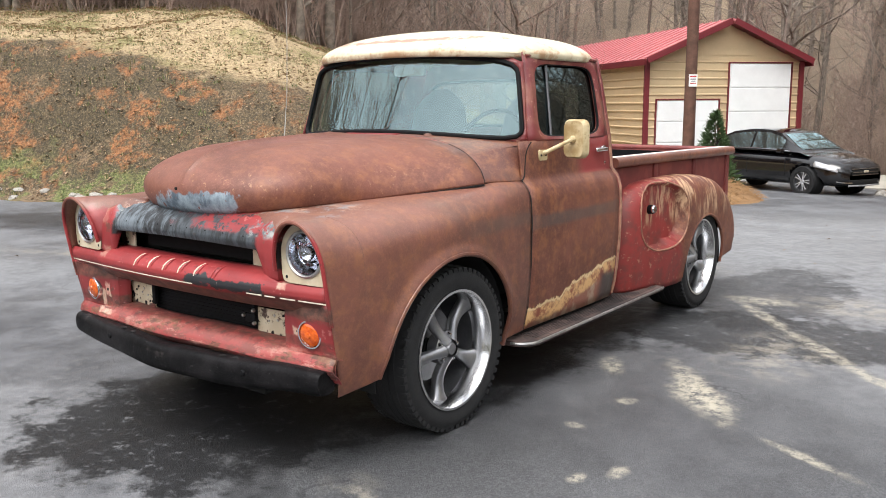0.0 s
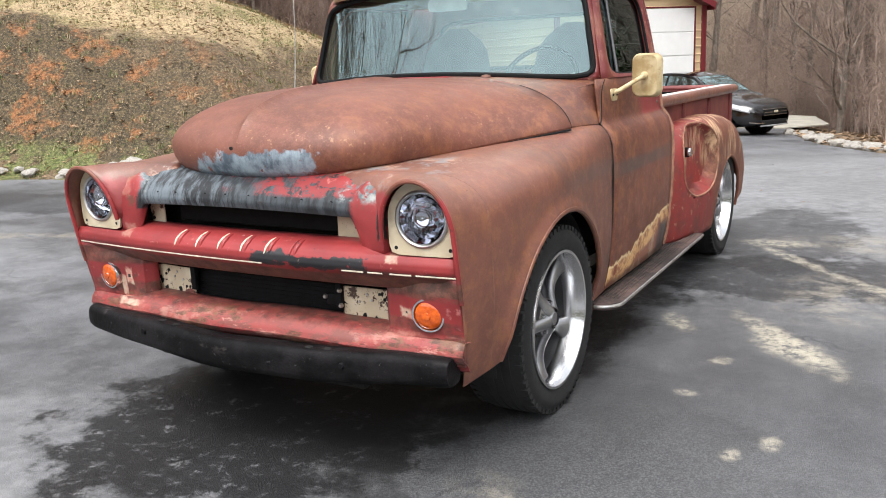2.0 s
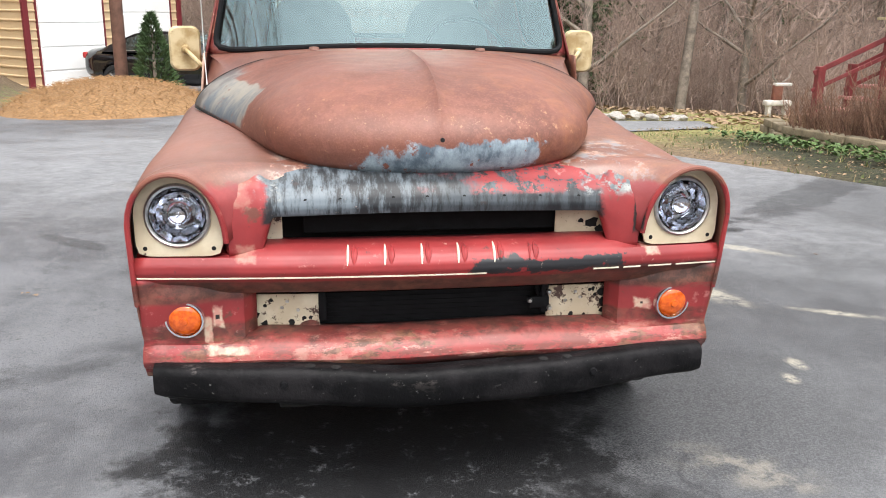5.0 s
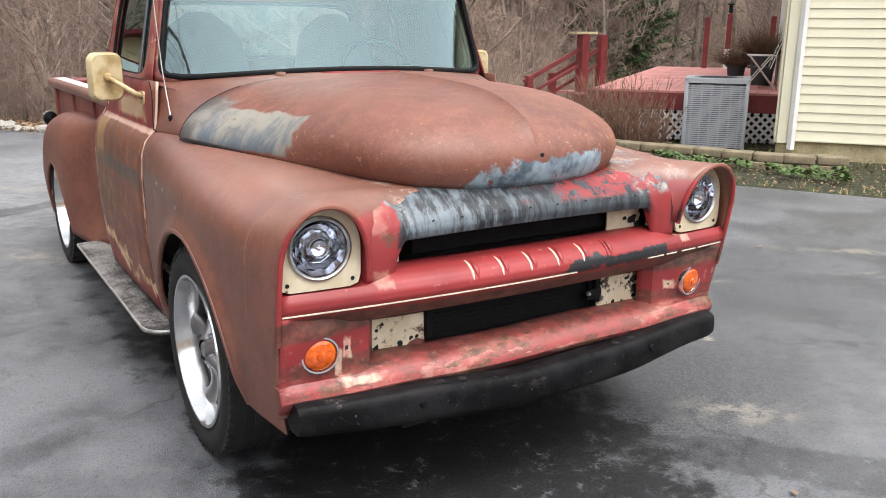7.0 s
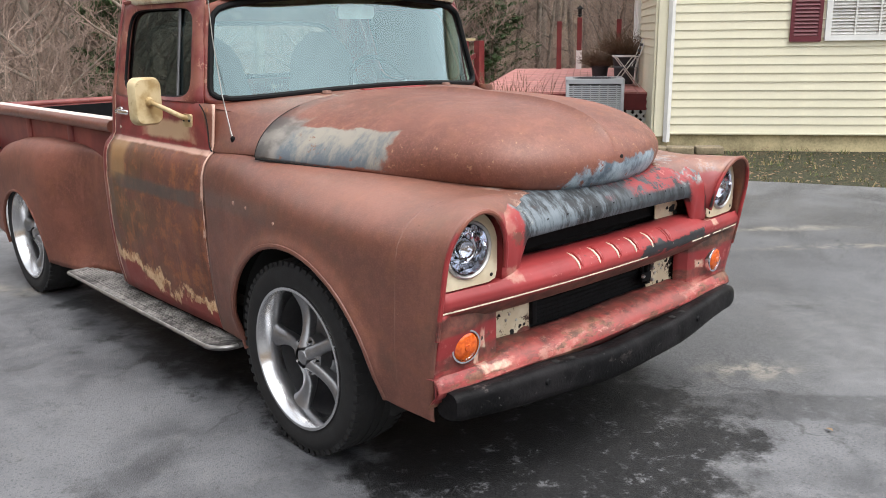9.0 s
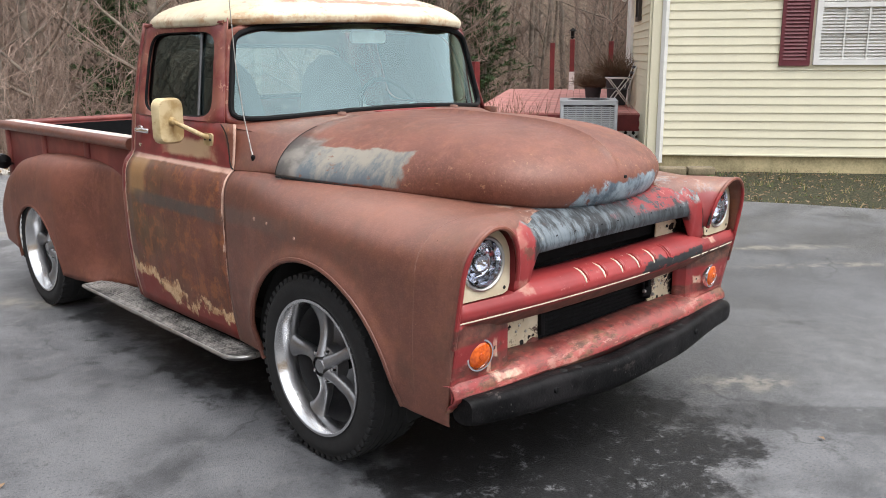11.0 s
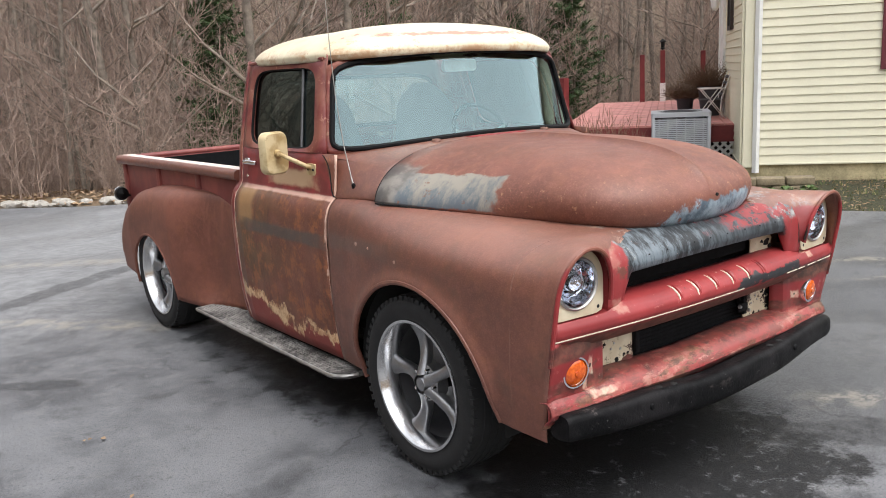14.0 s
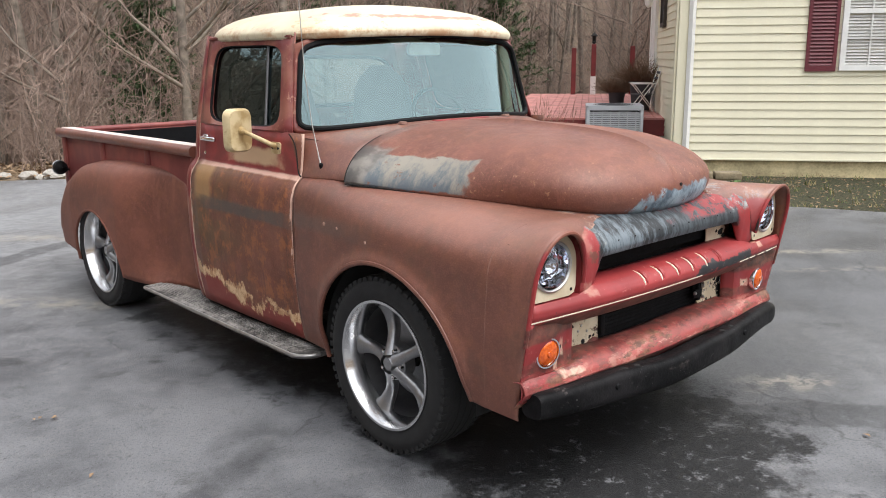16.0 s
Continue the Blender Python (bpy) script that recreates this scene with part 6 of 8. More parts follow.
def ground():
    far = [12 * 1.28 ** i for i in range(1, 17)]
    ax = [-v for v in reversed(far)] + span(-14, 14, 85) + far
    ay = [2 - v for v in reversed(far)] + span(-10, 16, 79) + [4 + v for v in far]
    ax, ay = sorted(set(round(v, 4) for v in ax)), sorted(set(round(v, 4) for v in ay))
    ob = part("ground", grid(ax, ay, lambda x, y: (x, y, terrain(x, y) - 0.027)), M_GROUND)
    tagged(ob, "brown leaf litter, clay bank and thin winter grass", "ground", kind="structure")
    edge = [(-30, -2.2), (-10.3, 3.30), (-8.4, 3.85), (-6.75, 4.35), (-6.1, 4.62), (-5.6, 4.85), (-5.15, 5.15), (-4.9, 5.8), (-4.95, 6.9), (-5.4, 9.5), (-6.4, 13.5), (-9.5, 19.0), (-8.0, 27.0), (-2.0, 24.0), (-0.8, 18.5), (0.1, 14.6), (1.25, 12.0), (2.4, 10.6), (3.5, 9.7), (5.5, 9.4), (5.2, 8.2), (3.4, 7.6), (2.45, 6.9), (2.5, 6.2), (2.9, 5.3), (3.7, 4.2), (4.75, 2.6), (5.5, 1.3), (6.2, -0.4), (7.5, -4.5), (9, -30), (-30, -30)]
    bm = bmesh.new()
    bm.faces.new([bm.verts.new((x, y, 0)) for x, y in edge])
    for y in (5.0, 8.0, 11.0, 14.0, 17.0, 20.0):
        bmesh.ops.bisect_plane(bm, geom=bm.verts[:] + bm.edges[:] + bm.faces[:], plane_co=(0, y, 0), plane_no=(0, 1, 0))
    for x in (4.5, 5.0):
        bmesh.ops.bisect_plane(bm, geom=bm.verts[:] + bm.edges[:] + bm.faces[:], plane_co=(x, 0, 0), plane_no=(1, 0, 0))
    bmesh.ops.triangulate(bm, faces=bm.faces)
    for v in bm.verts:
        v.co.z = -0.055 * min(15.0, max(0.0, v.co.y - 5.0)) - 0.011
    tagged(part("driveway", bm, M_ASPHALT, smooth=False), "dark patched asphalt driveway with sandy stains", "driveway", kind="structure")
    return edge


drive_edge = ground()
apron = plate([(-2.6, 21.3), (-1.45, 21.15), (-0.45, 22.3), (-1.15, 25.2), (-3.0, 26.2), (-3.6, 23.5)], 0.03, Matrix.Translation((0, 0, -0.835)))
tagged(part("concrete_apron", apron, plain("pale_concrete", (0.44, 0.41, 0.35), 0.85, 0, 0.2, 2.5, 0.3), smooth=False), "pale concrete slab beyond the asphalt", "pavement", kind="structure")


# ---- the house, its deck and the air conditioner ----
HC, HA = Vector((7.555, 4.164, 0)), radians(-52)
HE, HF = Vector((math.cos(HA), math.sin(HA), 0)), Vector((-math.sin(HA), math.cos(HA), 0))
M_SIDING = plain("cream_vinyl_siding", (0.76, 0.72, 0.55), 0.5, 0, 0.06, 3, 0.03)
M_WHITE = plain("white_trim", (0.78, 0.78, 0.76), 0.45, 0, 0.08, 4, 0.03)
M_SHUT = plain("burgundy_shutter", (0.13, 0.018, 0.028), 0.5, 0, 0.15, 5)
M_CONC = plain("stained_foundation", (0.52, 0.44, 0.26), 0.85, 0, 0.45, 2.5, 0.4)
M_DECK = plain("faded_red_deck_paint", (0.52, 0.225, 0.20), 0.65, 0, 0.4, 3.5, 0.3)
M_DECKR = plain("red_rail_paint", (0.19, 0.028, 0.03), 0.6, 0, 0.35, 5, 0.2)
SILL, ROWH = 0.07, 0.110


def wall_m(side):
    """Local frame of a house wall: x along it, y outwards, z up."""
    e, n = (HE, -HF) if side == 0 else (HF, -HE)
    m = Matrix.Identity(4)
    m.col[0][:3], m.col[1][:3], m.col[2][:3], m.col[3][:3] = e, n, (0, 0, 1), HC
    return m


before_yard = set(bpy.data.objects)
house = thing("house", "cream vinyl-sided house with burgundy shutters", "house")


def course(length):
    bm = bmesh.new()
    prof = [(0.0, ROWH + 0.004), (0.004, ROWH), (0.017, 0.014), (0.019, 0.004), (0.012, 0.0), (0.0, 0.002)]
    grid([0.0, length], prof, lambda x, p: (x, p[0], p[1]), bm)
    me = bpy.data.meshes.new("siding_board")
    bmesh.ops.recalc_face_normals(bm, faces=bm.faces)
    bm.to_mesh(me)
    bm.free()
    me.materials.append(M_SIDING)
    return me


for side, length in ((0, 9.0), (1, 4.9)):
    m = wall_m(side)
    core = box((length / 2, -0.10, SILL + 2.0), (length, 0.2, 4.05))
    core.transform(m)
    w = part("wall", core, M_SIDING, house, smooth=False)
    me = course(length)
    for i in range(36):
        ob = new("siding_board", me)
        ob.parent = w
        ob.matrix_world = m @ Matrix.Translation((0, 0.0, SILL + ROWH * i))
    base = box((length / 2, -0.12, SILL - 0.25), (length, 0.2, 0.5))
    base.transform(m)
    part("foundation", base, M_CONC, house, "stained concrete foundation", smooth=False)
    base = box((length / 2, 0.01, SILL - 0.01), (length, 0.045, 0.025), 0.004)
    base.transform(m)
    part("starter_strip", base, M_SIDING, house, smooth=False)
    post = box((0.06, 0.018, SILL + 2.0), (0.12, 0.03, 4.1), 0.004)
    post.transform(m)
    part("corner_trim", post, M_SIDING, house, smooth=False)
sp = tube([(0.165, 0.055, SILL - 0.12), (0.165, 0.055, SILL + 4.0)], 0.045, 4)
sp.transform(wall_m(0))
part("downspout", sp, M_WHITE, house, "white downspout at the corner", smooth=False)
bm = box((4.4, -4.0, SILL + 4.15), (9.8, 9.0, 0.12))
bm.transform(wall_m(0))
part("roof", bm, M_WHITE, house, smooth=False)
# window with shutters
win = thing("window_1", "white sash window with drawn blinds and muntins", "window", kind="structure")
m = wall_m(0)
WX, WZ, WW, WH = 2.55, 1.99, 0.86, 1.36


def wall_part(name, bm, mat, parent, label="", smooth=False):
    bm.transform(m)
    return part(name, bm, mat, parent, label, smooth)


wf = wall_part("window_frame", plate(rounded(WW + 0.14, WH + 0.14, 0.004, 2), 0.045, Matrix(((1, 0, 0, WX), (0, 0, 1, 0.012), (0, 1, 0, WZ), (0, 0, 0, 1))), hole=rounded(WW, WH, 0.004, 2)), M_WHITE, win)
wall_part("blind", box((WX, 0.012, WZ), (WW, 0.01, WH)), plain("pale_blind", (0.55, 0.56, 0.54), 0.6), win, "pale closed blind")
for i in range(34):
    wall_part("blind_slat", box((WX, 0.022, WZ - WH / 2 + 0.02 + 0.04 * i), (WW, 0.012, 0.032), turn=pose(0, 0, 0, 35, 0, 0)), M_WHITE, win)
wall_part("meeting_rail", box((WX, 0.045, WZ), (WW, 0.03, 0.06), 0.004), M_WHITE, win)
for dx in (-WW / 6, WW / 6):
    wall_part("muntin", box((WX + dx, 0.042, WZ), (0.018, 0.016, WH)), M_WHITE, win)
for dz in (-WH / 4, WH / 4):
    wall_part("muntin", box((WX, 0.042, WZ + dz), (WW, 0.016, 0.018)), M_WHITE, win)
wall_part("pane", box((WX, 0.035, WZ), (WW, 0.004, WH)), pane("window_glass", (1.0, 1.0, 1.0), 0.95, 0.05, (0.9, 0.92, 0.93)), win)
for x in (WX - WW / 2 - 0.30, WX + WW / 2 + 0.30):
    sh = thing("shutter", "burgundy louvred vinyl shutter", "shutter", group="shutters beside the window")
    f = plate(rounded(0.38, WH + 0.16, 0.01, 2), 0.03, Matrix(((1, 0, 0, x), (0, 0, 1, 0.018), (0, 1, 0, WZ), (0, 0, 0, 1))), hole=rounded(0.29, WH + 0.02, 0.005, 2))
    wall_part("shutter_frame", f, M_SHUT, sh)
    wall_part("shutter_back", box((x, 0.022, WZ), (0.30, 0.006, WH + 0.03)), M_SHUT, sh)
    for i in range(30):
        wall_part("louvre", box((x, 0.034, WZ - WH / 2 + 0.012 + 0.046 * i), (0.29, 0.008, 0.038), turn=pose(0, 0, 0, 30, 0, 0)), M_SHUT, sh)
# lamp on the end wall
m = wall_m(1)
wp = thing("window_2", "small dark brown framed window in the end wall", "window", kind="structure")
wall_part("window_frame", plate(rounded(0.66, 0.74, 0.01, 2), 0.05, Matrix(((1, 0, 0, 2.1), (0, 0, 1, 0.012), (0, 1, 0, 2.25), (0, 0, 0, 1))), hole=rounded(0.54, 0.62, 0.008, 2)), plain("dark_brown_frame", (0.035, 0.024, 0.02), 0.5), wp)
wall_part("pane", box((2.1, 0.03, 2.25), (0.56, 0.02, 0.64)), M_DARK, wp)
dt = thing("door_1", "white door casing on the end wall", "door", kind="structure")
for x in (3.55, 4.55):
    wall_part("casing", box((x, 0.03, 1.55), (0.14, 0.06, 2.2), 0.006), M_WHITE, dt)
wall_part("head_casing", box((4.05, 0.032, 2.70), (1.14, 0.06, 0.12), 0.006), M_WHITE, dt)
wall_part("door_leaf", box((4.05, 0.015, 1.55), (0.88, 0.045, 2.15), 0.006), M_WHITE, dt)
wl = thing("wall_lamp", "white wall lantern beside the door", "lamp")
wall_part("bracket", box((3.25, 0.10, 2.42), (0.06, 0.18, 0.06), 0.01), M_WHITE, wl)
wall_part("lantern", lathe([(0.0001, 0.20), (0.03, 0.17), (0.10, 0.10), (0.085, 0.09), (0.06, -0.08), (0.03, -0.12), (0.0001, -0.13)], 8, Matrix.Translation((3.25, 0.20, 2.36))), M_WHITE, wl, smooth=False)


# ---- air conditioner, blocks, deck ----
def place(ob, x, y, turn=0.0, z=None, scale=1.0):
    ob.matrix_world = Matrix.Translation((x, y, terrain(x, y) if z is None else z)) @ Matrix.Rotation(radians(turn), 4, "Z") @ Matrix.Scale(scale, 4)
    return ob


M_AC = plain("grey_painted_metal", (0.42, 0.44, 0.47), 0.45, 0.2, 0.1, 6, 0.05)
M_ACD = plain("dark_coil", (0.05, 0.05, 0.055), 0.6)
ac = thing("air_conditioner", "grey louvred air conditioner unit beside the deck", "air conditioner")
A = 0.80
part("coil", box((0, 0, 0.36), (A - 0.06, A - 0.06, 0.68)), M_ACD, ac, smooth=False)
for x in (-1, 1):
    for y in (-1, 1):
        part("corner_post", box((x * (A / 2 - 0.02), y * (A / 2 - 0.02), 0.38), (0.05, 0.05, 0.74), 0.012), M_AC, ac)
for k in range(4):
    for i in range(30):
        part("louvre", box((0, 0, 0), (A - 0.08, 0.012, 0.0155), 0, None, pose(0, 0, 0, 0, 0, 90 * k) @ Matrix.Translation((0, -A / 2 + 0.014, 0.05 + 0.0225 * i))), M_AC, ac, smooth=False)
    for i in range(6):
        part("rib", box((0, 0, 0), (0.014, 0.010, 0.68), 0, None, pose(0, 0, 0, 0, 0, 90 * k) @ Matrix.Translation((-0.30 + 0.12 * i, -A / 2 + 0.006, 0.38))), M_AC, ac, smooth=False)
o, h = rounded(A + 0.02, A + 0.02, 0.05), [(0.31 * math.cos(a), 0.31 * math.sin(a)) for a in (2 * math.pi * (i + 0.5 - 3) / 24 + radians(45) * 0 for i in range(24))]
part("top_cover", plate(o, 0.05, Matrix.Translation((0, 0, 0.735)), hole=[(0.31 * x / math.hypot(x, y), 0.31 * y / math.hypot(x, y)) for x, y in o]), M_AC, ac)
for i in range(9):
    part("fan_guard", tube([(0.034 * (i + 1) * math.cos(a), 0.034 * (i + 1) * math.sin(a), 0.785) for a in span(0, 2 * math.pi, 25)], 0.003, 4, cap=False), M_ACD, ac)
part("fan_hub", lathe([(0.0001, 0.77), (0.09, 0.765), (0.09, 0.70)], 20), M_ACD, ac)
part("pad", box((0, 0, -0.03), (A + 0.14, A + 0.14, 0.06), 0.01), M_CONC, ac, "concrete pad")
place(ac, 7.81, 5.36, -51, -0.20)
ac.matrix_world = ac.matrix_world @ Matrix.Diagonal((1, 1, 1.2, 1))

# deck: origin at its front corner by the house, a along the front edge away from the house, b away from the drive
D0 = HC + 1.35 * HF
DA, DB = -HE, HF
DZ = 0.50


def dk(a, b, z):
    p = D0 + a * DA + b * DB
    return Vector((p.x, p.y, z))


deck = thing("deck", "faded red painted wooden deck with white lattice skirt", "deck")
dm = Matrix.Identity(4)
dm.col[0][:3], dm.col[1][:3], dm.col[3][:3] = DA, DB, D0
DWID, DLEN = 2.60, 8.2


def dpart(name, bm, mat, parent, label="", smooth=False):
    bm.transform(dm)
    return part(name, bm, mat, parent, label, smooth)


for i in range(int(DWID / 0.143)):
    dpart("deck_board", box((0.07 + 0.143 * i, DLEN / 2, DZ), (0.136, DLEN, 0.034), 0.004), M_DECK, deck)
dpart("fascia", box((DWID / 2, -0.02, DZ - 0.13), (DWID + 0.04, 0.04, 0.24), 0.004), M_DECKR, deck, "red fascia board")
dpart("side_fascia", box((DWID + 0.01, DLEN / 2, DZ - 0.13), (0.04, DLEN, 0.24), 0.004), M_DECKR, deck)
# near-black sheet stands in for the shade beneath the boards
dpart("under_deck", box((DWID / 2, 0.35, 0.0), (DWID, 0.02, 0.8)), M_DARK, deck)
skirt = part("lattice", box((0, 0, -5), (0.01, 0.01, 0.01)), M_WHITE, deck, "white diagonal lattice")
LZ0, LZ1 = -0.16, DZ - 0.25
for i in range(-6, 34):
    for sgn in (-1, 1):
        x0 = i * 0.115
        h = LZ1 - LZ0
        a0, a1 = (x0, x0 + h) if sgn > 0 else (x0 + h, x0)
        t0, t1 = 0.0, 1.0
        dx = a1 - a0
        lo, hi = sorted((((0 - a0) / dx), ((DWID - a0) / dx)))
        t0, t1 = max(t0, lo), min(t1, hi)
        if t1 - t0 < 0.08:
            continue
        p, q = Vector((a0 + dx * t0, 0, LZ0 + h * t0)), Vector((a0 + dx * t1, 0, LZ0 + h * t1))
        c, L = (p + q) / 2, (q - p).length
        dpart("lattice_strip", box((c.x, -0.012 + 0.007 * sgn, c.z), (L, 0.006, 0.036), 0, None, pose(0, 0, 0, 0, -45 * sgn, 0)), M_WHITE, skirt)
# posts at the far end and the stairs' rails
for a, b, h, lan in ((1.52, 7.9, 1.12, 0), (1.05, 7.9, 1.20, 1), (0.14, 7.9, 1.15, 0)):
    po = thing("deck_post", "red painted deck post" + (" with a small lantern" if lan else ""), "post")
    dpart("shaft", box((a, b, DZ + h / 2), (0.11, 0.11, h), 0.008), M_DECKR, po)
    if lan:
        dpart("collar", box((a, b, DZ + 0.22), (0.13, 0.13, 0.45), 0.006), M_WHITE, po, "unpainted foot")
        dpart("lantern", lathe([(0.0001, 0.28), (0.02, 0.26), (0.09, 0.20), (0.045, 0.18), (0.04, 0.07), (0.06, 0.05), (0.0001, 0.0)], 12, Matrix.Translation((a, b, DZ + h))), M_DARK, po, "dark post lantern", True)
stairs = thing("deck_stairs", "red stair rails leading up to the deck", "stairs")


def beam(p, q, w, h, name, mat, parent, label=""):
    p, q = Vector(p), Vector(q)
    d = q - p
    m = Matrix.Translation((p + q) / 2) @ d.to_track_quat("X", "Z").to_matrix().to_4x4()
    return part(name, box((0, 0, 0), (d.length, w, h), 0.006, None, m), mat, parent, label, smooth=False)


P1, P2 = Vector((7.29, 7.54, 0)), Vector((7.72, 7.60, 0))
Q1, Q2 = Vector((6.51, 7.83, 0)), Vector((7.07, 7.97, 0))
for p, h, w in ((P1, 1.27, 0.14), (P2, 1.27, 0.12), (Q1, 0.66, 0.10), (Q2, 0.69, 0.10)):
    part("post", box((p.x, p.y, h / 2 - 0.1), (w, w, h + 0.2), 0.006), M_DECKR, stairs, smooth=False)
part("post_shelf", box((P1.x, P1.y, 1.29), (0.42, 0.16, 0.035), 0.004, None, None), M_CONC, stairs, "weathered board on the post", smooth=False)
for p, q in ((P1, Q1), (P2, Q2)):
    e = q + (q - p) * 0.10
    beam((p.x, p.y, 1.08), (e.x, e.y, 0.57), 0.04, 0.065, "hand_rail", M_DECKR, stairs)
    beam((p.x, p.y, 0.84), (e.x, e.y, 0.34), 0.035, 0.05, "lower_rail", M_DECKR, stairs)
for i in range(3):
    c = (P1 + P2) / 2 + ((Q1 + Q2) / 2 - (P1 + P2) / 2) * (0.25 + 0.28 * i)
    part("tread", box((c.x, c.y, 0.40 - 0.16 * i), (0.60, 0.27, 0.04), 0.004, None, pose(0, 0, 0, 0, 0, 100)), M_DECK, stairs, smooth=False)

# folding chair, pot and dry plants on the deck
M_TUBE = plain("pale_aluminium_tube", (0.70, 0.70, 0.69), 0.35, 0.9, 0.1, 9, 0.02)
M_WEB = plain("dark_webbing", (0.03, 0.03, 0.035), 0.7)
chair = thing("folding_chair", "aluminium folding lawn chair with dark webbing", "chair")
for x in (-0.27, 0.27):
    part("front_leg", tube([(x, -0.28, 0), (x, 0.18, 0.62)], 0.012, 6), M_TUBE, chair)
    part("back_leg", tube([(x, 0.28, 0), (x, -0.20, 0.60), (x, -0.24, 0.62)], 0.012, 6), M_TUBE, chair)
    part("arm_rest", box((x, 0.0, 0.63), (0.05, 0.52, 0.025), 0.008), M_TUBE, chair)
    part("back_upright", tube([(x, 0.16, 0.38), (x, 0.36, 0.98)], 0.012, 6), M_TUBE, chair)
part("top_bar", tube([(-0.27, 0.36, 0.98), (0.27, 0.36, 0.98)], 0.012, 6), M_TUBE, chair)
part("seat", box((0, -0.02, 0.40), (0.54, 0.44, 0.02), 0.006), M_WEB, chair)
for i in range(4):
    part("web_strap", box((0, 0.20 + 0.04 * i, 0.50 + 0.12 * i), (0.54, 0.012, 0.055), 0.004, None, pose(0, 0, 0, -18, 0, 0)), M_WEB, chair)
q = dk(0.28, 1.15, DZ + 0.02)
chair.matrix_world = Matrix.Translation(q) @ Matrix.Rotation(radians(-138), 4, "Z") @ Matrix.Scale(0.76, 4)
M_DRY = plain("dry_stems", (0.14, 0.085, 0.05), 0.85, 0, 0.4, 14)
rng = random.Random(11)


def stems(n, r0, spread, h, rad, bm=None, at=(0, 0, 0), bend=0.25):
    bm = bm or bmesh.new()
    for _ in range(n):
        a, r = rng.uniform(0, 6.28), r0 * math.sqrt(rng.random())
        p = Vector((at[0] + r * math.cos(a), at[1] + r * math.sin(a), at[2]))
        lean = spread * rng.random()
        d = Vector((math.cos(a) * lean, math.sin(a) * lean, 1)).normalized()
        L = h * rng.uniform(0.55, 1.05)
        pts = [p]
        for _ in range(3):
            pts.append(pts[-1] + d * L / 3)
            d = (d + Vector((rng.uniform(-1, 1), rng.uniform(-1, 1), rng.uniform(-0.4, 0.4))) * bend).normalized()
        tube(pts, [rad, rad * 0.8, rad * 0.6, rad * 0.25], 3, bm, cap=False)
    return bm


for a, b, z0, rr, hh in ((0.26, 1.95, DZ + 0.02, 0.20, 0.50), (0.66, 2.3, DZ + 0.02, 0.15, 0.30)):
    pot = thing("plant_pot", "black plastic pot with a dead dry plant", "plant pot")
    q = dk(a, b, z0)
    part("pot", lathe([(0.0001, 0.0), (rr * 0.75, 0.0), (rr, hh), (rr + 0.02, hh), (rr + 0.02, hh - 0.04)], 20, Matrix.Translation(q)), M_WEB, pot)
    part("dry_plant", stems(520, rr * 1.0, 2.4, 2.6 * rr, 0.005, at=(q.x, q.y, q.z + hh - 0.03), bend=0.8), M_DRY, pot, "tangle of dead brown stems")
# the yard's things are laid out large and brought to their true size and place together
YARD = Matrix.Translation((-2.2, -2.4, 1.41)) @ Matrix.Scale(0.94, 4) @ Matrix.Translation((2.2, 2.4, -1.41))
for ob in [o for o in bpy.data.objects if o not in before_yard and o.parent is None]:
    ob.matrix_world = YARD @ ob.matrix_world

# low retaining wall of two courses, curving away from the house
M_BLOCK = plain("mossy_retaining_block", (0.23, 0.185, 0.12), 0.9, 0, 0.5, 6, 0.7)
bl = thing("retaining_block", "mossy tan concrete retaining wall block", "block", group="blocks of the low retaining wall")
part("body", box((0, 0, 0.045), (0.30, 0.20, 0.088), 0.014, seg=3), M_BLOCK, bl)
WALL = [(6.62, 2.62), (6.12, 3.30), (5.76, 4.05), (5.46, 4.80), (5.22, 5.55), (5.08, 6.30), (5.25, 6.95)]


def wall_line(d):
    """Place and heading d metres along the low wall."""
    for p, q in zip(WALL, WALL[1:]):
        L = math.dist(p, q)
        if d <= L or q == WALL[-1]:
            return Vector(p).lerp(Vector(q), d / L), math.atan2(q[1] - p[1], q[0] - p[0])
        d -= L


first = True
for row in (0, 1):
    for i in range(15):
        p, turn = wall_line(0.15 + 0.308 * i - 0.15 * row + 0.15)
        m = Matrix.Translation((p.x + 0.012 * math.sin(i * 3 + row), p.y, -0.075 + 0.09 * row + 0.004 * math.sin(i * 5 + row))) @ Matrix.Rotation(turn + 0.06 * math.sin(i * 2.3 + row), 4, "Z")
        if first:
            bl.matrix_world, first = m, False
        else:
            copy_thing(bl, m)

# small ornament on the lawn
orn = thing("lawn_ornament", "small white and brown wooden ornament on the lawn", "ornament", at=Matrix.Translation((7.5, 10.8, -0.36)))
M_ORN = plain("weathered_white_wood", (0.62, 0.58, 0.54), 0.7, 0, 0.35, 9, 0.2)
M_ORNA = plain("bleached_branch", (0.30, 0.26, 0.22), 0.8, 0, 0.4, 9, 0.2)
M_ORNB = plain("red_brown_wood", (0.20, 0.075, 0.05), 0.7, 0, 0.35, 9, 0.2)
for x in (-0.15, 0.15):
    part("foot", box((x, 0, 0.09), (0.06, 0.12, 0.20), 0.01), M_ORN, orn)
part("bench", box((0, 0, 0.23), (0.46, 0.16, 0.09), 0.02), M_ORN, orn)
part("column", box((-0.02, 0, 0.40), (0.16, 0.10, 0.26), 0.02), M_ORNB, orn, "red-brown middle post")
part("shelf", box((0.06, 0, 0.54), (0.30, 0.12, 0.05), 0.012), M_ORN, orn)
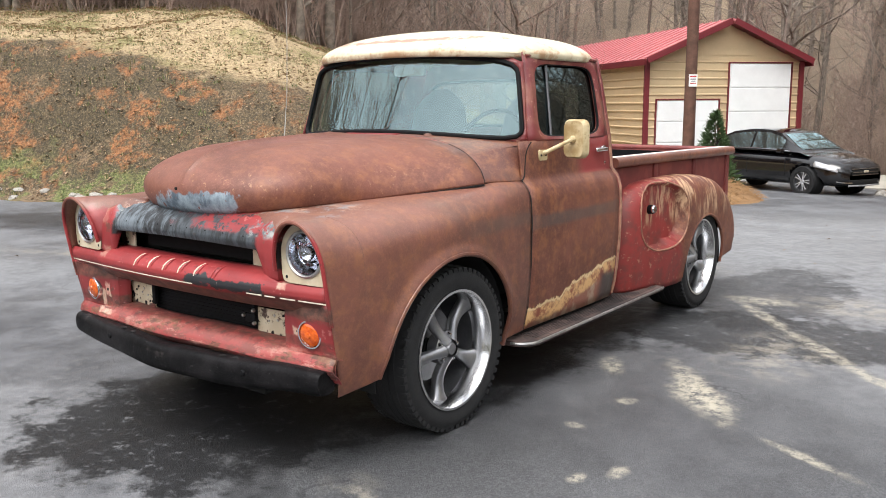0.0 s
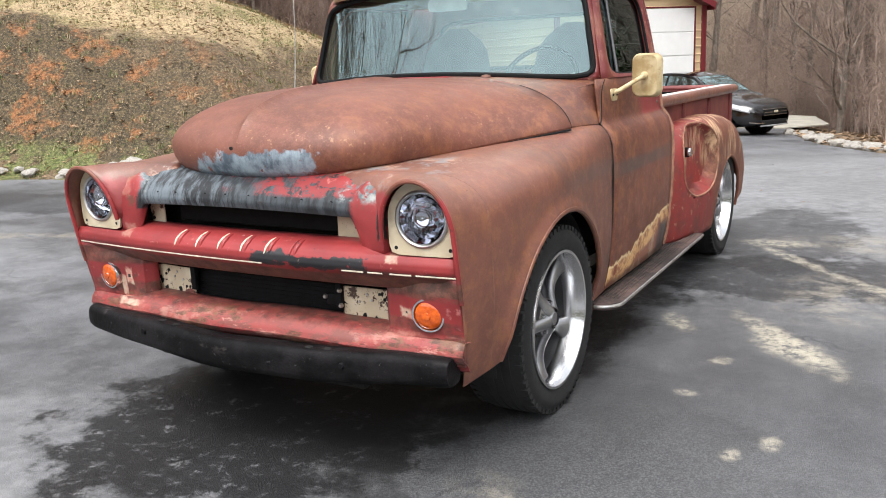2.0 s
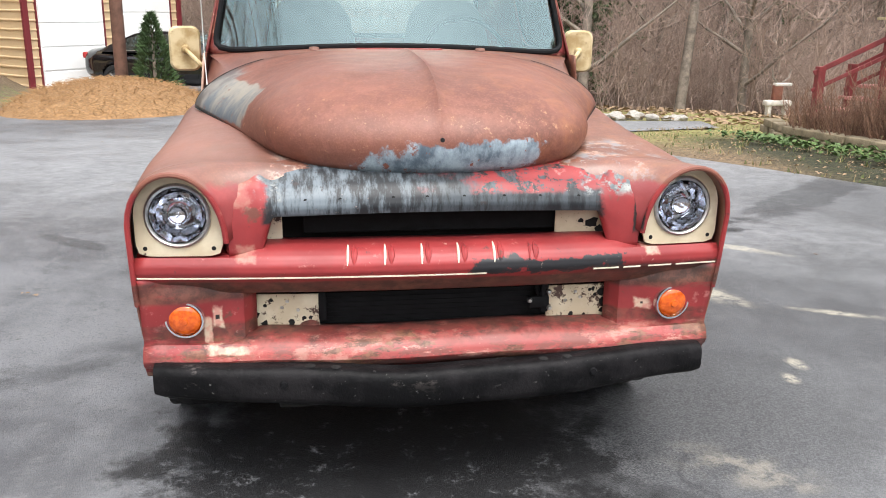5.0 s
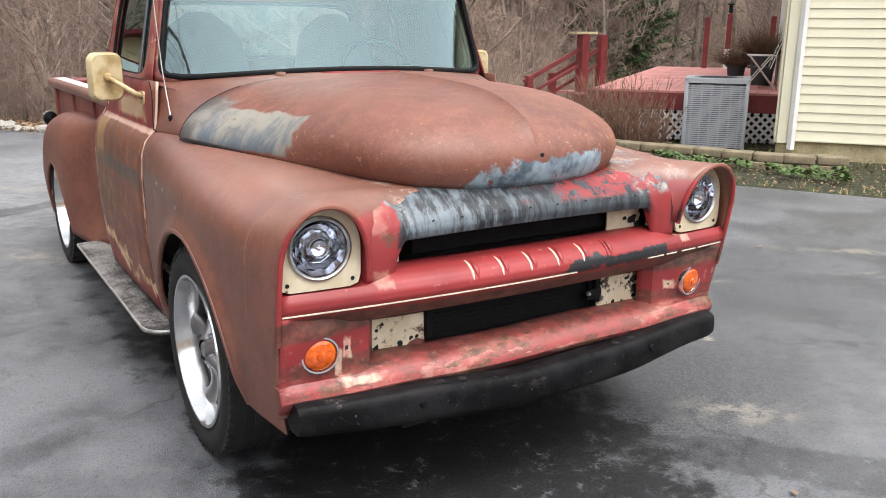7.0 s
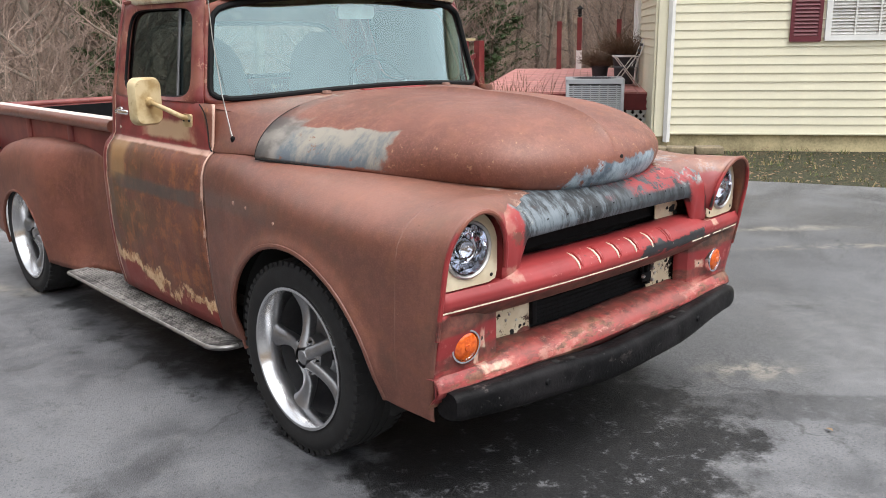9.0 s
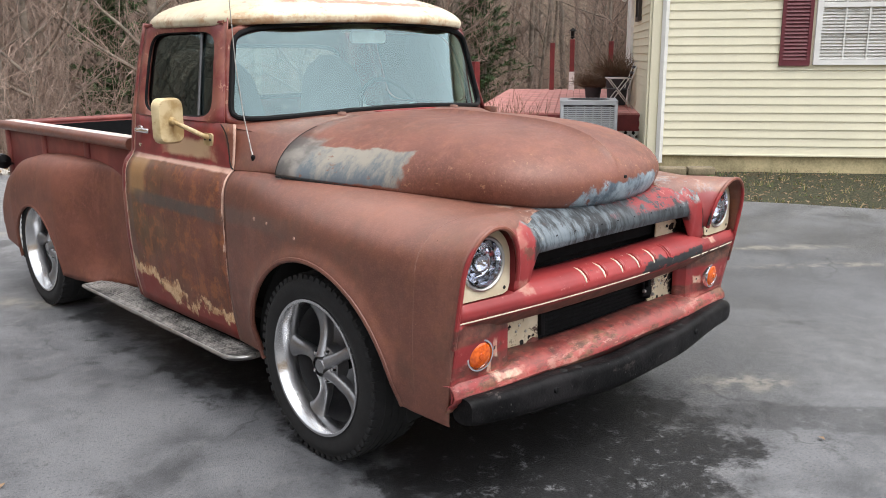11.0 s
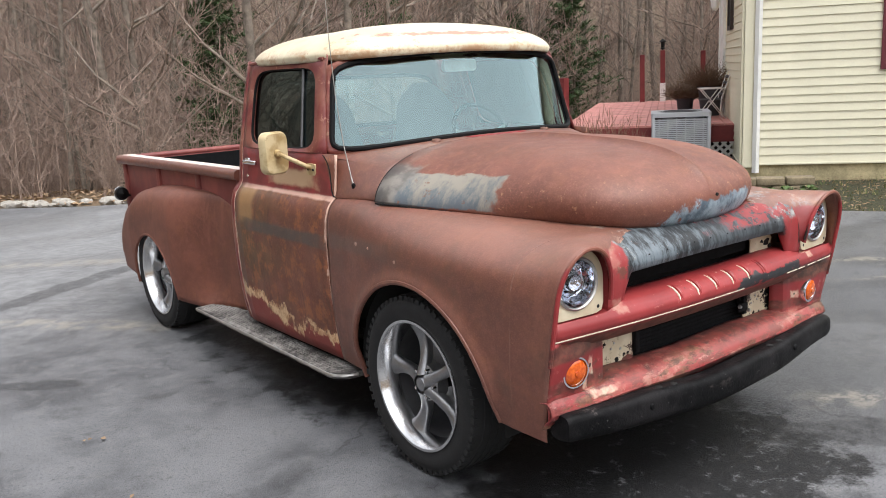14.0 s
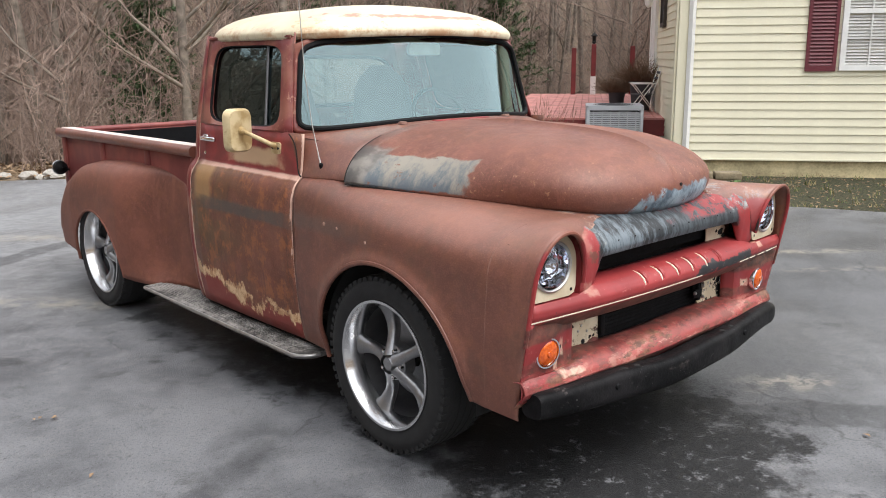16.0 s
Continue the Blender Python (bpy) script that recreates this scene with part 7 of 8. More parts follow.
for dx in (-0.16, 0.20):
    part("arm", tube([(dx * 0.2, 0, 0.56), (dx * 0.8, 0, 0.66), (dx * 0.95, 0, 0.80)], [0.014, 0.012, 0.008], 6), M_ORNA, orn)

# ---- metal garage ----
M_DOORW = plain("bright_white_door", (0.90, 0.90, 0.89), 0.4, 0, 0.04, 3, 0.02)
M_TAN = plain("tan_metal_siding", (0.64, 0.48, 0.29), 0.45, 0, 0.07, 1.5, 0.02)
M_REDT = plain("dark_red_trim", (0.17, 0.022, 0.028), 0.45, 0, 0.1, 2, 0.02)
M_ROOFR = plain("red_metal_roof", (0.52, 0.17, 0.175), 0.35, 0.0, 0.12, 2, 0.02)
GA = radians(50)
GL = Vector((-7.1, 19.6, -0.88))
GW, GD, GE, GP = 4.90, 14.0, 3.50, 4.55
gm = Matrix.Identity(4)
gm.col[0][:3], gm.col[1][:3], gm.col[3][:3] = (math.cos(GA), math.sin(GA), 0), (-math.sin(GA), math.cos(GA), 0), GL
gm = gm @ Matrix.Scale(0.97, 4)
garage = thing("garage", "tan metal garage with red trim, red roof and white doors", "garage")


def gpart(name, bm, mat, parent, label="", smooth=False):
    bm.transform(gm)
    return part(name, bm, mat, parent, label, smooth)


def gable(x):
    return GE + (GP - GE) * (1 - abs(x - GW / 2) / (GW / 2))


def ribs(a, b, z0, z1, horizontal=True):
    """Ribbed wall sheet from a to b (plan), ribs along it."""
    bm = bmesh.new()
    a, b = Vector(a), Vector(b)
    n = Vector((b.y - a.y, a.x - b.x, 0)).normalized()
    z = z0
    prof = []
    while z < z1:
        prof += [(0.0, z), (0.0, z + 0.16), (0.025, z + 0.18), (0.025, z + 0.205), (0.0, z + 0.225)]
        z += 0.23
    prof = [(d, min(z, z1)) for d, z in prof]
    return grid([0, 1], prof, lambda t, p: a.lerp(b, t) + n * p[0] + Vector((0, 0, p[1])), bm)


core = bmesh.new()
vs = [core.verts.new((x, y, z)) for y in (0.05, GD) for x, z in ((0.05, 0), (GW - 0.05, 0), (GW - 0.05, GE), (GW / 2, GP), (0.05, GE))]
core.faces.new(vs[:5])
core.faces.new(vs[5:])
for i in range(5):
    j = (i + 1) % 5
    core.faces.new((vs[i], vs[j], vs[5 + j], vs[5 + i]))
gpart("walls", core, M_TAN, garage)
gpart("side_cladding", ribs((0, GD, 0), (0, 0, 0), 0.05, GE), M_TAN, garage)
gpart("front_cladding", ribs((0, 0, 0), (GW, 0, 0), 0.05, GE), M_TAN, garage)
gb = bmesh.new()
z = GE
while z < GP - 0.1:
    w = (GP - z) / (GP - GE) * GW / 2
    w2 = (GP - z - 0.2) / (GP - GE) * GW / 2
    if w2 > 0:
        for (za, zb, d) in ((z, z + 0.16, 0.0), (z + 0.16, z + 0.2, -0.025)):
            wa = (GP - zb) / (GP - GE) * GW / 2
            f = [gb.verts.new((GW / 2 + k, d, q)) for k, q in ((-wa, za), (wa, za), (wa, zb), (-wa, zb))]
            gb.faces.new(f)
    z += 0.2
gpart("gable_cladding", gb, M_TAN, garage)
for x in (0.0, GW):
    gpart("corner_trim", box((x, -0.02, GE / 2), (0.15, 0.09, GE), 0.01), M_REDT, garage)
for s in (-1, 1):
    c, L = Vector((GW / 2 + s * (GW / 4 + 0.1), GD / 2, (GE + GP) / 2 + 0.03)), math.hypot(GW / 2 + 0.12, (GP - GE) * 1.05)
    slope = math.degrees(math.atan2((GP - GE), GW / 2))
    rf = gpart("roof_sheet", box(c, (L, GD + 0.7, 0.05), 0, None, pose(0, 0, 0, 0, s * slope, 0)), M_ROOFR, garage, "red ribbed roof sheet")
    for i in range(30):
        gpart("roof_rib", box(c + Vector((0, -GD / 2 - 0.2 + 0.5 * i, 0.045 )), (L, 0.05, 0.03), 0, None, pose(0, 0, 0, 0, s * slope, 0)), M_ROOFR, rf)
    gpart("rake_trim", box((c.x, -0.36, c.z - 0.03), (L, 0.04, 0.17), 0.005, None, pose(0, 0, 0, 0, s * slope, 0)), M_REDT, garage)
    gpart("eave_trim", box((GW / 2 + s * (GW / 2 + 0.18), GD / 2, GE - 0.07), (0.05, GD + 0.6, 0.17), 0.005), M_REDT, garage)
for x0, x1, top, rows in ((0.33, 2.25, 2.38, 4), (2.58, 4.55, 3.42, 5)):
    d = gpart("garage_door", box(((x0 + x1) / 2, -0.01, top / 2), (x1 - x0, 0.06, top), 0.005), M_DOORW, garage, "white sectional garage door")
    for i in range(rows):
        hgt = top / rows
        gpart("door_panel", box(((x0 + x1) / 2, -0.05, hgt * (i + 0.5)), (x1 - x0 - 0.03, 0.03, hgt - 0.03), 0.01), M_DOORW, d)
    for x in (x0 - 0.03, x1 + 0.03):
        gpart("jamb", box((x, -0.03, top / 2), (0.035, 0.06, top + 0.03), 0.005), M_REDT, d)
    gpart("lintel", box(((x0 + x1) / 2, -0.04, top + 0.03), (x1 - x0 + 0.09, 0.06, 0.035), 0.005), M_REDT, d)

# ---- island bed with the utility pole ----
M_POLE = plain("creosoted_pole_wood", (0.13, 0.065, 0.045), 0.85, 0, 0.4, 6, 0.5)
pole = thing("utility_pole", "brown wooden utility pole with a small white notice", "utility pole")
PX, PY = -4.0, 14.86
part("shaft", tube([(PX, PY, -0.6), (PX, PY, 2.0), (PX + 0.02, PY, 9.0)], [0.128, 0.120, 0.092], 14), M_POLE, pole)
dirp = Vector((2.84 - PX, -2.67 - PY, 0)).normalized()
sm = Matrix.Translation(Vector((PX, PY, 1.81)) + dirp * 0.128) @ Matrix.Rotation(math.atan2(dirp.y, dirp.x) + math.pi / 2, 4, "Z") @ pose(0, 0, 0, 90, 0, 0)
sg = part("notice", plate(rounded(0.17, 0.25, 0.008, 3), 0.004, sm @ Matrix.Translation((0.045, 0, 0))), M_WHITE, pole, "white notice with red heading and unreadable lines", smooth=False)
M_REDB = plain("red_print", (0.45, 0.03, 0.03), 0.5)
M_GRYB = plain("grey_print", (0.2, 0.2, 0.22), 0.5)
for z, w, h, mt in ((0.08, 0.125, 0.028, M_REDB), (0.025, 0.11, 0.022, M_GRYB), (-0.015, 0.09, 0.018, M_GRYB), (-0.06, 0.115, 0.02, M_REDB)):
    part("print_bar", plate(rounded(w, h, 0.003, 2), 0.0025, sm @ Matrix.Translation((0.045, z, 0.004))), mt, sg, smooth=False)

mound = thing("straw_mound", "pine straw mulch mound round the pole", "mulch", kind="stuff")
M_STRAW = plain("pine_straw", (0.30, 0.17, 0.075), 0.9, 0, 0.45, 22, 0.9)
rng = random.Random(5)


def mound_h(x, y):
    return 0.52 * max(0.0, 1 - ((x + 3.75) / 1.75) ** 2 - ((y - 12.9) / 2.7) ** 2) ** 0.8


part("heap", grid(span(-5.55, -1.95, 36), span(10.1, 15.7, 46), lambda x, y: (x, y, terrain(x, y) - 0.03 + mound_h(x, y) + 0.03 * noise.noise((x * 5, y * 5, 0)) * (mound_h(x, y) > 0))), M_STRAW, mound)
bm = bmesh.new()
for _ in range(3800):
    x, y = rng.uniform(-5.5, -2.0), rng.uniform(10.2, 15.6)
    if mound_h(x, y) <= 0.01:
        continue
    z = terrain(x, y) + mound_h(x, y)
    a = rng.uniform(0, 6.28)
    d = Vector((math.cos(a), math.sin(a), rng.uniform(-0.1, 0.5))) * 0.16
    tube([(x, y, z - 0.02), (x + d.x * 0.5, y + d.y * 0.5, z + d.z * 0.5 + 0.01), (x + d.x, y + d.y, z + d.z - 0.01)], [0.004, 0.004, 0.002], 3, bm, cap=False)
part("straw", bm, M_STRAW, mound)

M_NEEDLE = plain("dark_conifer_needles", (0.058, 0.105, 0.035), 0.8, 0, 0.5, 8)
M_BARK = plain("grey_brown_bark", (0.235, 0.195, 0.16), 0.9, 0, 0.55, 6, 0.7)
M_TWIG = plain("brown_grey_twigs", (0.365, 0.268, 0.222), 0.9, 0, 0.35, 0.8, 0.0)


def cone_shrub(x, y, h, r, name="conifer_shrub", label="small dark green conical evergreen shrub"):
    ob = thing(name, label, "shrub")
    z0 = terrain(x, y)
    part("trunk", tube([(x, y, z0 - 0.1), (x, y, z0 + h * 0.9)], [0.05, 0.012], 6), M_BARK, ob)
    bm = bmesh.new()
    for i in range(2600):
        t = rng.random() ** 1.3
        a = rng.uniform(0, 6.28)
        rr = r * (1 - t) ** 0.8 * rng.uniform(0.55, 1.08) * (1 + 0.15 * math.sin(a * 3 + 5 * t))
        p = Vector((x + rr * math.cos(a), y + rr * math.sin(a), z0 + 0.06 + h * t))
        d = Vector((math.cos(a), math.sin(a), rng.uniform(0.1, 1.2))).normalized() * rng.uniform(0.06, 0.13)
        s = d.cross(Vector((rng.uniform(-1, 1), rng.uniform(-1, 1), rng.uniform(-1, 1)))).normalized() * 0.02
        bm.faces.new([bm.verts.new(v) for v in (p - s, p + s, p + d)])
    part("foliage", bm, M_NEEDLE, ob, smooth=False)


cone_shrub(-3.32, 14.54, 1.64, 0.50)


# ---- parked black sedan: built with its nose to +x, then placed ----
M_CARB = plain("glossy_black_car_paint", (0.004, 0.004, 0.005), 0.10, 0.0, 0.2, 3, 0.0)
M_CARB.node_tree.nodes["Principled BSDF"].inputs["Coat Weight"].default_value = 1.0
M_CARG = pane("car_glass", (0.75, 0.85, 0.85), 0.5, 0.5)
M_LAMP = plain("silver_lamp_unit", (0.75, 0.76, 0.78), 0.12, 0.6, 0.1, 8, 0.0)
car = thing("sedan", "glossy black four-door sedan parked on the driveway", "car")
BODY = [(-2.28, 0.42, 0.84, 0.62), (-2.20, 0.30, 1.02, 0.76), (-1.9, 0.22, 1.06, 0.84), (-1.3, 0.20, 1.02, 0.885), (-0.5, 0.20, 0.98, 0.895), (0.4, 0.20, 0.96, 0.895), (1.0, 0.20, 0.95, 0.885), (1.5, 0.21, 0.92, 0.865), (1.95, 0.22, 0.84, 0.80), (2.18, 0.24, 0.75, 0.68), (2.30, 0.30, 0.62, 0.50)]


def sec(x, col):
    return tab(x, [(b[0], b[col]) for b in BODY])


def car_body(x, a):
    lo, hi, w = sec(x, 1), sec(x, 2), sec(x, 3)
    c, s = math.cos(a), math.sin(a)
    r = (abs(c) ** 4 + abs(s) ** 3) ** (-0.28)
    z = (lo + hi) / 2 + (hi - lo) / 2 * s * r
    y = w * c * r
    if abs(s) < 0.9:
        for xc in (-1.30, 1.39):
            d = math.hypot(x - xc, z - 0.33)
            if d < 0.37 and abs(y) > 0.5:
                y = math.copysign(abs(y) - 0.16 * sstep(0.37 - d, 0, 0.04), y)
    return (x, y, z)


part("body", grid(span(-2.28, 2.30, 74), span(0, 2 * math.pi, 45)[:-1] + [0.0], car_body), M_CARB, car, "glossy black bodywork")
TOP = [(-1.75, 1.02, 0.74), (-1.30, 1.22, 0.70), (-0.85, 1.40, 0.62), (-0.3, 1.465, 0.58), (0.2, 1.455, 0.58), (0.55, 1.37, 0.61), (0.95, 1.13, 0.68), (1.24, 0.955, 0.74), (1.42, 0.90, 0.76)]


def cab_top(x, t):
    z1, w1 = tab(x, [(q[0], q[1]) for q in TOP]), tab(x, [(q[0], q[2]) for q in TOP])
    z0, w0 = min(0.955, z1 - 0.01), 0.80
    s = -1 if t < 0 else 1
    k = abs(t)
    if k > 0.5:
        f = (1 - k) / 0.5
        return (x, s * (w0 + (w1 - w0) * f), z0 + (z1 - 0.02 - z0) * f)
    f = k / 0.5
    return (x, s * w1 * f, z1 - 0.02 * f * f)


part("cabin", grid(span(-1.75, 1.42, 44), span(-1, 1, 25), cab_top), M_CARB, car)
for s in (-1, 1):
    for x0, x1 in ((-1.05, -0.22), (-0.16, 0.72)):
        def side_glass(x, f, s=s):
            p = Vector(cab_top(x, s * (1 - 0.5 * f)))
            return p + Vector((0, s * 0.006, 0.003))
        part("side_window", grid(span(x0, x1, 8), span(0.12, 0.86, 5), side_glass), M_CARG, car)
    part("window_trim", tube([tuple(Vector(cab_top(x, s * 0.95)) + Vector((0, s * 0.012, 0))) for x in span(-1.25, 0.95, 14)], 0.010, 5), M_CHROME, car)
    for x in (-0.19, 0.90, -1.02):
        part("door_gap", tube([(x, s * (sec(x, 3) * 1.0 + 0.001), z) for z in span(0.42, 0.80, 6)], 0.006, 4), M_DARK, car)
    part("wing_mirror", box((0.80, s * 0.93, 0.99), (0.13, 0.16, 0.11), 0.03, seg=3), M_CARB, car)
    for x in (-1.30, 1.39):
        m = pose(x, s * 0.80, 0.33, -90 * s, 0, 0)
        w = part("wheel", lathe([(0.20, -0.09), (0.32, -0.09), (0.335, -0.05), (0.335, 0.06), (0.32, 0.095), (0.235, 0.10), (0.215, 0.085)], 40, m), M_TYRE, car)
        part("rim", lathe([(0.215, 0.09), (0.205, 0.09), (0.20, 0.03), (0.0001, 0.02)], 32, m), M_BARREL, w)
        for i in range(5):
            for dq in (-11, 11):
                part("spoke", box((0, 0, 0), (0.17, 0.020, 0.022), 0.004, None, m @ pose(0, 0, 0, 0, 0, 72 * i + dq) @ Matrix.Translation((0.115, 0, 0.075))), M_LAMP, w)
        part("hub_cap", lathe([(0.0001, 0.095), (0.04, 0.09), (0.05, 0.06)], 16, m), M_LAMP, w)
        part("arch_shade", lathe([(0.365, 0.04), (0.365, -0.2), (0.0001, -0.2)], 32, m), M_DARK, w)
    hl = grid(span(0, 1, 9), span(0, 1, 5), lambda u, v: tuple(Vector(car_body(1.62 + 0.52 * u, math.pi / 2 * (1 - s) + s * (0.30 + 0.32 * v - 0.10 * u))) * 1.0 + Vector((0.004, s * 0.006, 0.004))))
    part("headlight", hl, M_LAMP, car, "swept silver headlight", thick=0.004)
    part("fog_trim", tube([(2.12, s * 0.70, 0.36), (2.24, s * 0.56, 0.34), (2.30, s * 0.42, 0.34)], 0.02, 6), M_CHROME, car, "bright fog lamp trim")
    part("tail_light", box((-2.21, s * 0.62, 0.86), (0.10, 0.26, 0.14), 0.03), M_REDB, car)
part("grille", box((2.275, 0, 0.56), (0.05, 0.86, 0.14), 0.02), M_DARK, car, "dark grille with bright bars")
for z in (0.505, 0.565, 0.635):
    part("grille_bar", box((2.30, 0, z), (0.02, 0.84 if z < 0.6 else 0.90, 0.016), 0.004), M_CHROME, car)
part("badge", box((2.312, 0, 0.575), (0.02, 0.14, 0.05), 0.012), M_LINE, car)
part("lower_intake", box((2.27, 0, 0.34), (0.06, 0.95, 0.11), 0.02), M_DARK, car)
part("front_plate_bar", tube([(2.28, -0.5, 0.275), (2.33, 0, 0.27), (2.28, 0.5, 0.275)], 0.018, 6), M_LAMP, car)


def screen_glass(u, v):
    x = 0.58 + 0.56 * u
    p = Vector(cab_top(x, 0.43 * (2 * v - 1)))
    return p + Vector((0.006, 0, 0.006))


part("front_glass", grid(span(0.0, 1, 8), span(0, 1, 9), screen_glass), M_CARG, car)
part("rear_glass", grid(span(-1.65, -0.95, 6), span(-0.44, 0.44, 7), lambda x, t: tuple(Vector(cab_top(x, t)) + Vector((-0.006, 0, 0.006)))), M_CARG, car)
CAR_A = -25.0
place(car, -3.45, 19.6, CAR_A, None, 1.05)


# ---- bare winter woods ----
def inside(x, y, poly):
    c = False
    for (x1, y1), (x2, y2) in zip(poly, poly[1:] + poly[:1]):
        if (y1 > y) != (y2 > y) and x < (x2 - x1) * (y - y1) / (y2 - y1) + x1:
            c = not c
    return c


class Soup:
    """Vertices and faces gathered fast, for one mesh."""

    def __init__(self):
        self.v, self.f = [], []

    def tube(self, pts, radii, sides):
        base = len(self.v)
        n = len(pts)
        for i, p in enumerate(pts):
            d = (pts[min(i + 1, n - 1)] - pts[max(i - 1, 0)])
            ref = Vector((0, 0, 1)) if abs(d.z) < 0.8 * d.length else Vector((1, 0, 0))
            a = d.cross(ref).normalized()
            b = a.cross(d).normalized()
            for k in range(sides):
                t = 2 * math.pi * k / sides
                self.v.append(tuple(p + radii[i] * (math.cos(t) * a + math.sin(t) * b)))
        for i in range(n - 1):
            for k in range(sides):
                k2 = (k + 1) % sides
                self.f.append((base + i * sides + k, base + i * sides + k2, base + (i + 1) * sides + k2, base + (i + 1) * sides + k))

    def mesh(self, name, mat, smooth=True):
        me = bpy.data.meshes.new(name)
        me.from_pydata(self.v, [], self.f)
        me.materials.append(mat)
        if smooth:
            me.polygons.foreach_set("use_smooth", [True] * len(me.polygons))
        return me


def limb(rng, p, d, L, r, n, wob, up=0.05):
    pts, rad = [p], [r]
    for i in range(n):
        d = (d + Vector((rng.uniform(-1, 1), rng.uniform(-1, 1), rng.uniform(-0.6, 0.6))) * wob + Vector((0, 0, up))).normalized()
        pts.append(pts[-1] + d * L / n)
        rad.append(r * (1 - 0.82 * (i + 1) / n))
    return pts, rad


def bare_tree(seed, h, r, low):
    rng = random.Random(seed)
    wood, twig = Soup(), Soup()
    pts, rad = limb(rng, Vector((0, 0, -0.3)), Vector((rng.uniform(-0.06, 0.06), rng.uniform(-0.06, 0.06), 1)), h, r, 12, 0.05, 0.06)
    wood.tube(pts, rad, 8)
    for i in range(2, 13):
        if pts[i].z < h * low:
            continue
        for _ in range(rng.choice((1, 2, 2, 3))):
            a = rng.uniform(0, 6.28)
            d = Vector((math.cos(a), math.sin(a), rng.uniform(0.2, 0.9))).normalized()
            L = h * rng.uniform(0.16, 0.34) * (1.15 - 0.5 * i / 12)
            bp, br = limb(rng, pts[i].lerp(pts[i - 1], rng.random()), d, L, max(0.012, rad[i] * 0.55), 6, 0.20, 0.07)
            wood.tube(bp, br, 5)
            for j in range(1, 7):
                for _ in range(2):
                    a = rng.uniform(0, 6.28)
                    d2 = ((bp[j] - bp[j - 1]).normalized() + Vector((math.cos(a), math.sin(a), rng.uniform(-0.3, 0.8))) * 0.8).normalized()
                    tp, tr = limb(rng, bp[j], d2, L * rng.uniform(0.22, 0.45), 0.011, 4, 0.22, 0.04)
                    twig.tube(tp, tr, 3)
                    for q in range(1, 5):
                        d3 = ((tp[q] - tp[q - 1]).normalized() + Vector((rng.uniform(-1, 1), rng.uniform(-1, 1), rng.uniform(-0.5, 0.9)))).normalized()
                        sp, sr = limb(rng, tp[q], d3, L * rng.uniform(0.08, 0.2), 0.0065, 2, 0.2)
                        twig.tube(sp, sr, 3)
    return wood.mesh("trunk", M_BARK), twig.mesh("twigs", M_TWIG)


def brush(seed):
    rng = random.Random(seed)
    s = Soup()
    for _ in range(16):
        a, q = rng.uniform(0, 6.28), 0.7 * rng.random()
        p = Vector((q * math.cos(a), q * math.sin(a), -0.1))
        L = rng.uniform(0.9, 2.9)
        bp, br = limb(rng, p, Vector((rng.uniform(-0.5, 0.5), rng.uniform(-0.5, 0.5), 1)).normalized(), L, 0.011, 5, 0.15)
        s.tube(bp, br, 3)
        for j in range(1, 6):
            for _ in range(3):
                d = Vector((rng.uniform(-1, 1), rng.uniform(-1, 1), rng.uniform(-0.1, 1))).normalized()
                tp, tr = limb(rng, bp[j], d, L * rng.uniform(0.15, 0.4), 0.006, 3, 0.25)
                s.tube(tp, tr, 3)
    return s


M_REDTWIG = plain("red_brown_twigs", (0.24, 0.135, 0.09), 0.85, 0, 0.55, 10)
for i, (x, y, k) in enumerate(((5.55, 5.65, 0.58), (5.76, 5.25, 0.74), (5.95, 5.00, 0.56), (5.42, 6.10, 0.50))):
    q, mass = random.Random(500 + i), Soup()
    for _ in range(130):
        a, r = q.uniform(0, 6.28), 0.30 * math.sqrt(q.random())
        lean = q.uniform(0.05, 0.75)
        bp, br = limb(q, Vector((r * math.cos(a), r * math.sin(a), -0.05)), Vector((math.cos(a) * lean, math.sin(a) * lean, 1)).normalized(), k * q.uniform(0.45, 1.25), 0.0085, 5, 0.10)
        mass.tube(bp, br, 4)
        for j in range(2, 6):
            for _ in range(2):
                d = ((bp[j] - bp[j - 1]).normalized() + Vector((q.uniform(-1, 1), q.uniform(-1, 1), q.uniform(0, 0.8))) * 0.6).normalized()
                tp, tr = limb(q, bp[j], d, k * q.uniform(0.12, 0.35), 0.0042, 3, 0.15)
                mass.tube(tp, tr, 3)
    bush = thing("shrub", "bare red-brown twiggy shrub behind the low wall", "shrub", at=Matrix.Translation((x, y, -0.06)), group="shrubs beside the deck")
    ob = new("twig_mass", mass.mesh("twig_mass", M_REDTWIG))
    ob.parent = bush


def blocked(x, y, pad=0.0):
    if inside(x, y, drive_edge) or inside(x - 1.1, y - 0.9, drive_edge) or (x > 4.2 and x < 17 and y < 9.0 + 0.1 * x and y > -9):
        return True
    g = gm.inverted() @ Vector((x, y, 0))
    if -2 < g.x < GW + 1.2 and -4 < g.y < GD + 1:
        return True
    q = dm.inverted() @ Vector((x, y, 0))
    if -5 < q.x < DWID + 1.2 and -2 < q.y < DLEN + 1.0:
        return True
    return False


rng = random.Random(21)
kinds = []
for i, (h, r, low) in enumerate(((15, 0.17, 0.18), (17, 0.21, 0.28), (12, 0.11, 0.12), (14, 0.14, 0.35), (10, 0.075, 0.10), (18, 0.24, 0.4), (9, 0.06, 0.15))):
    w, tw = bare_tree(40 + i, h, r, low)
    kinds.append((w, tw))


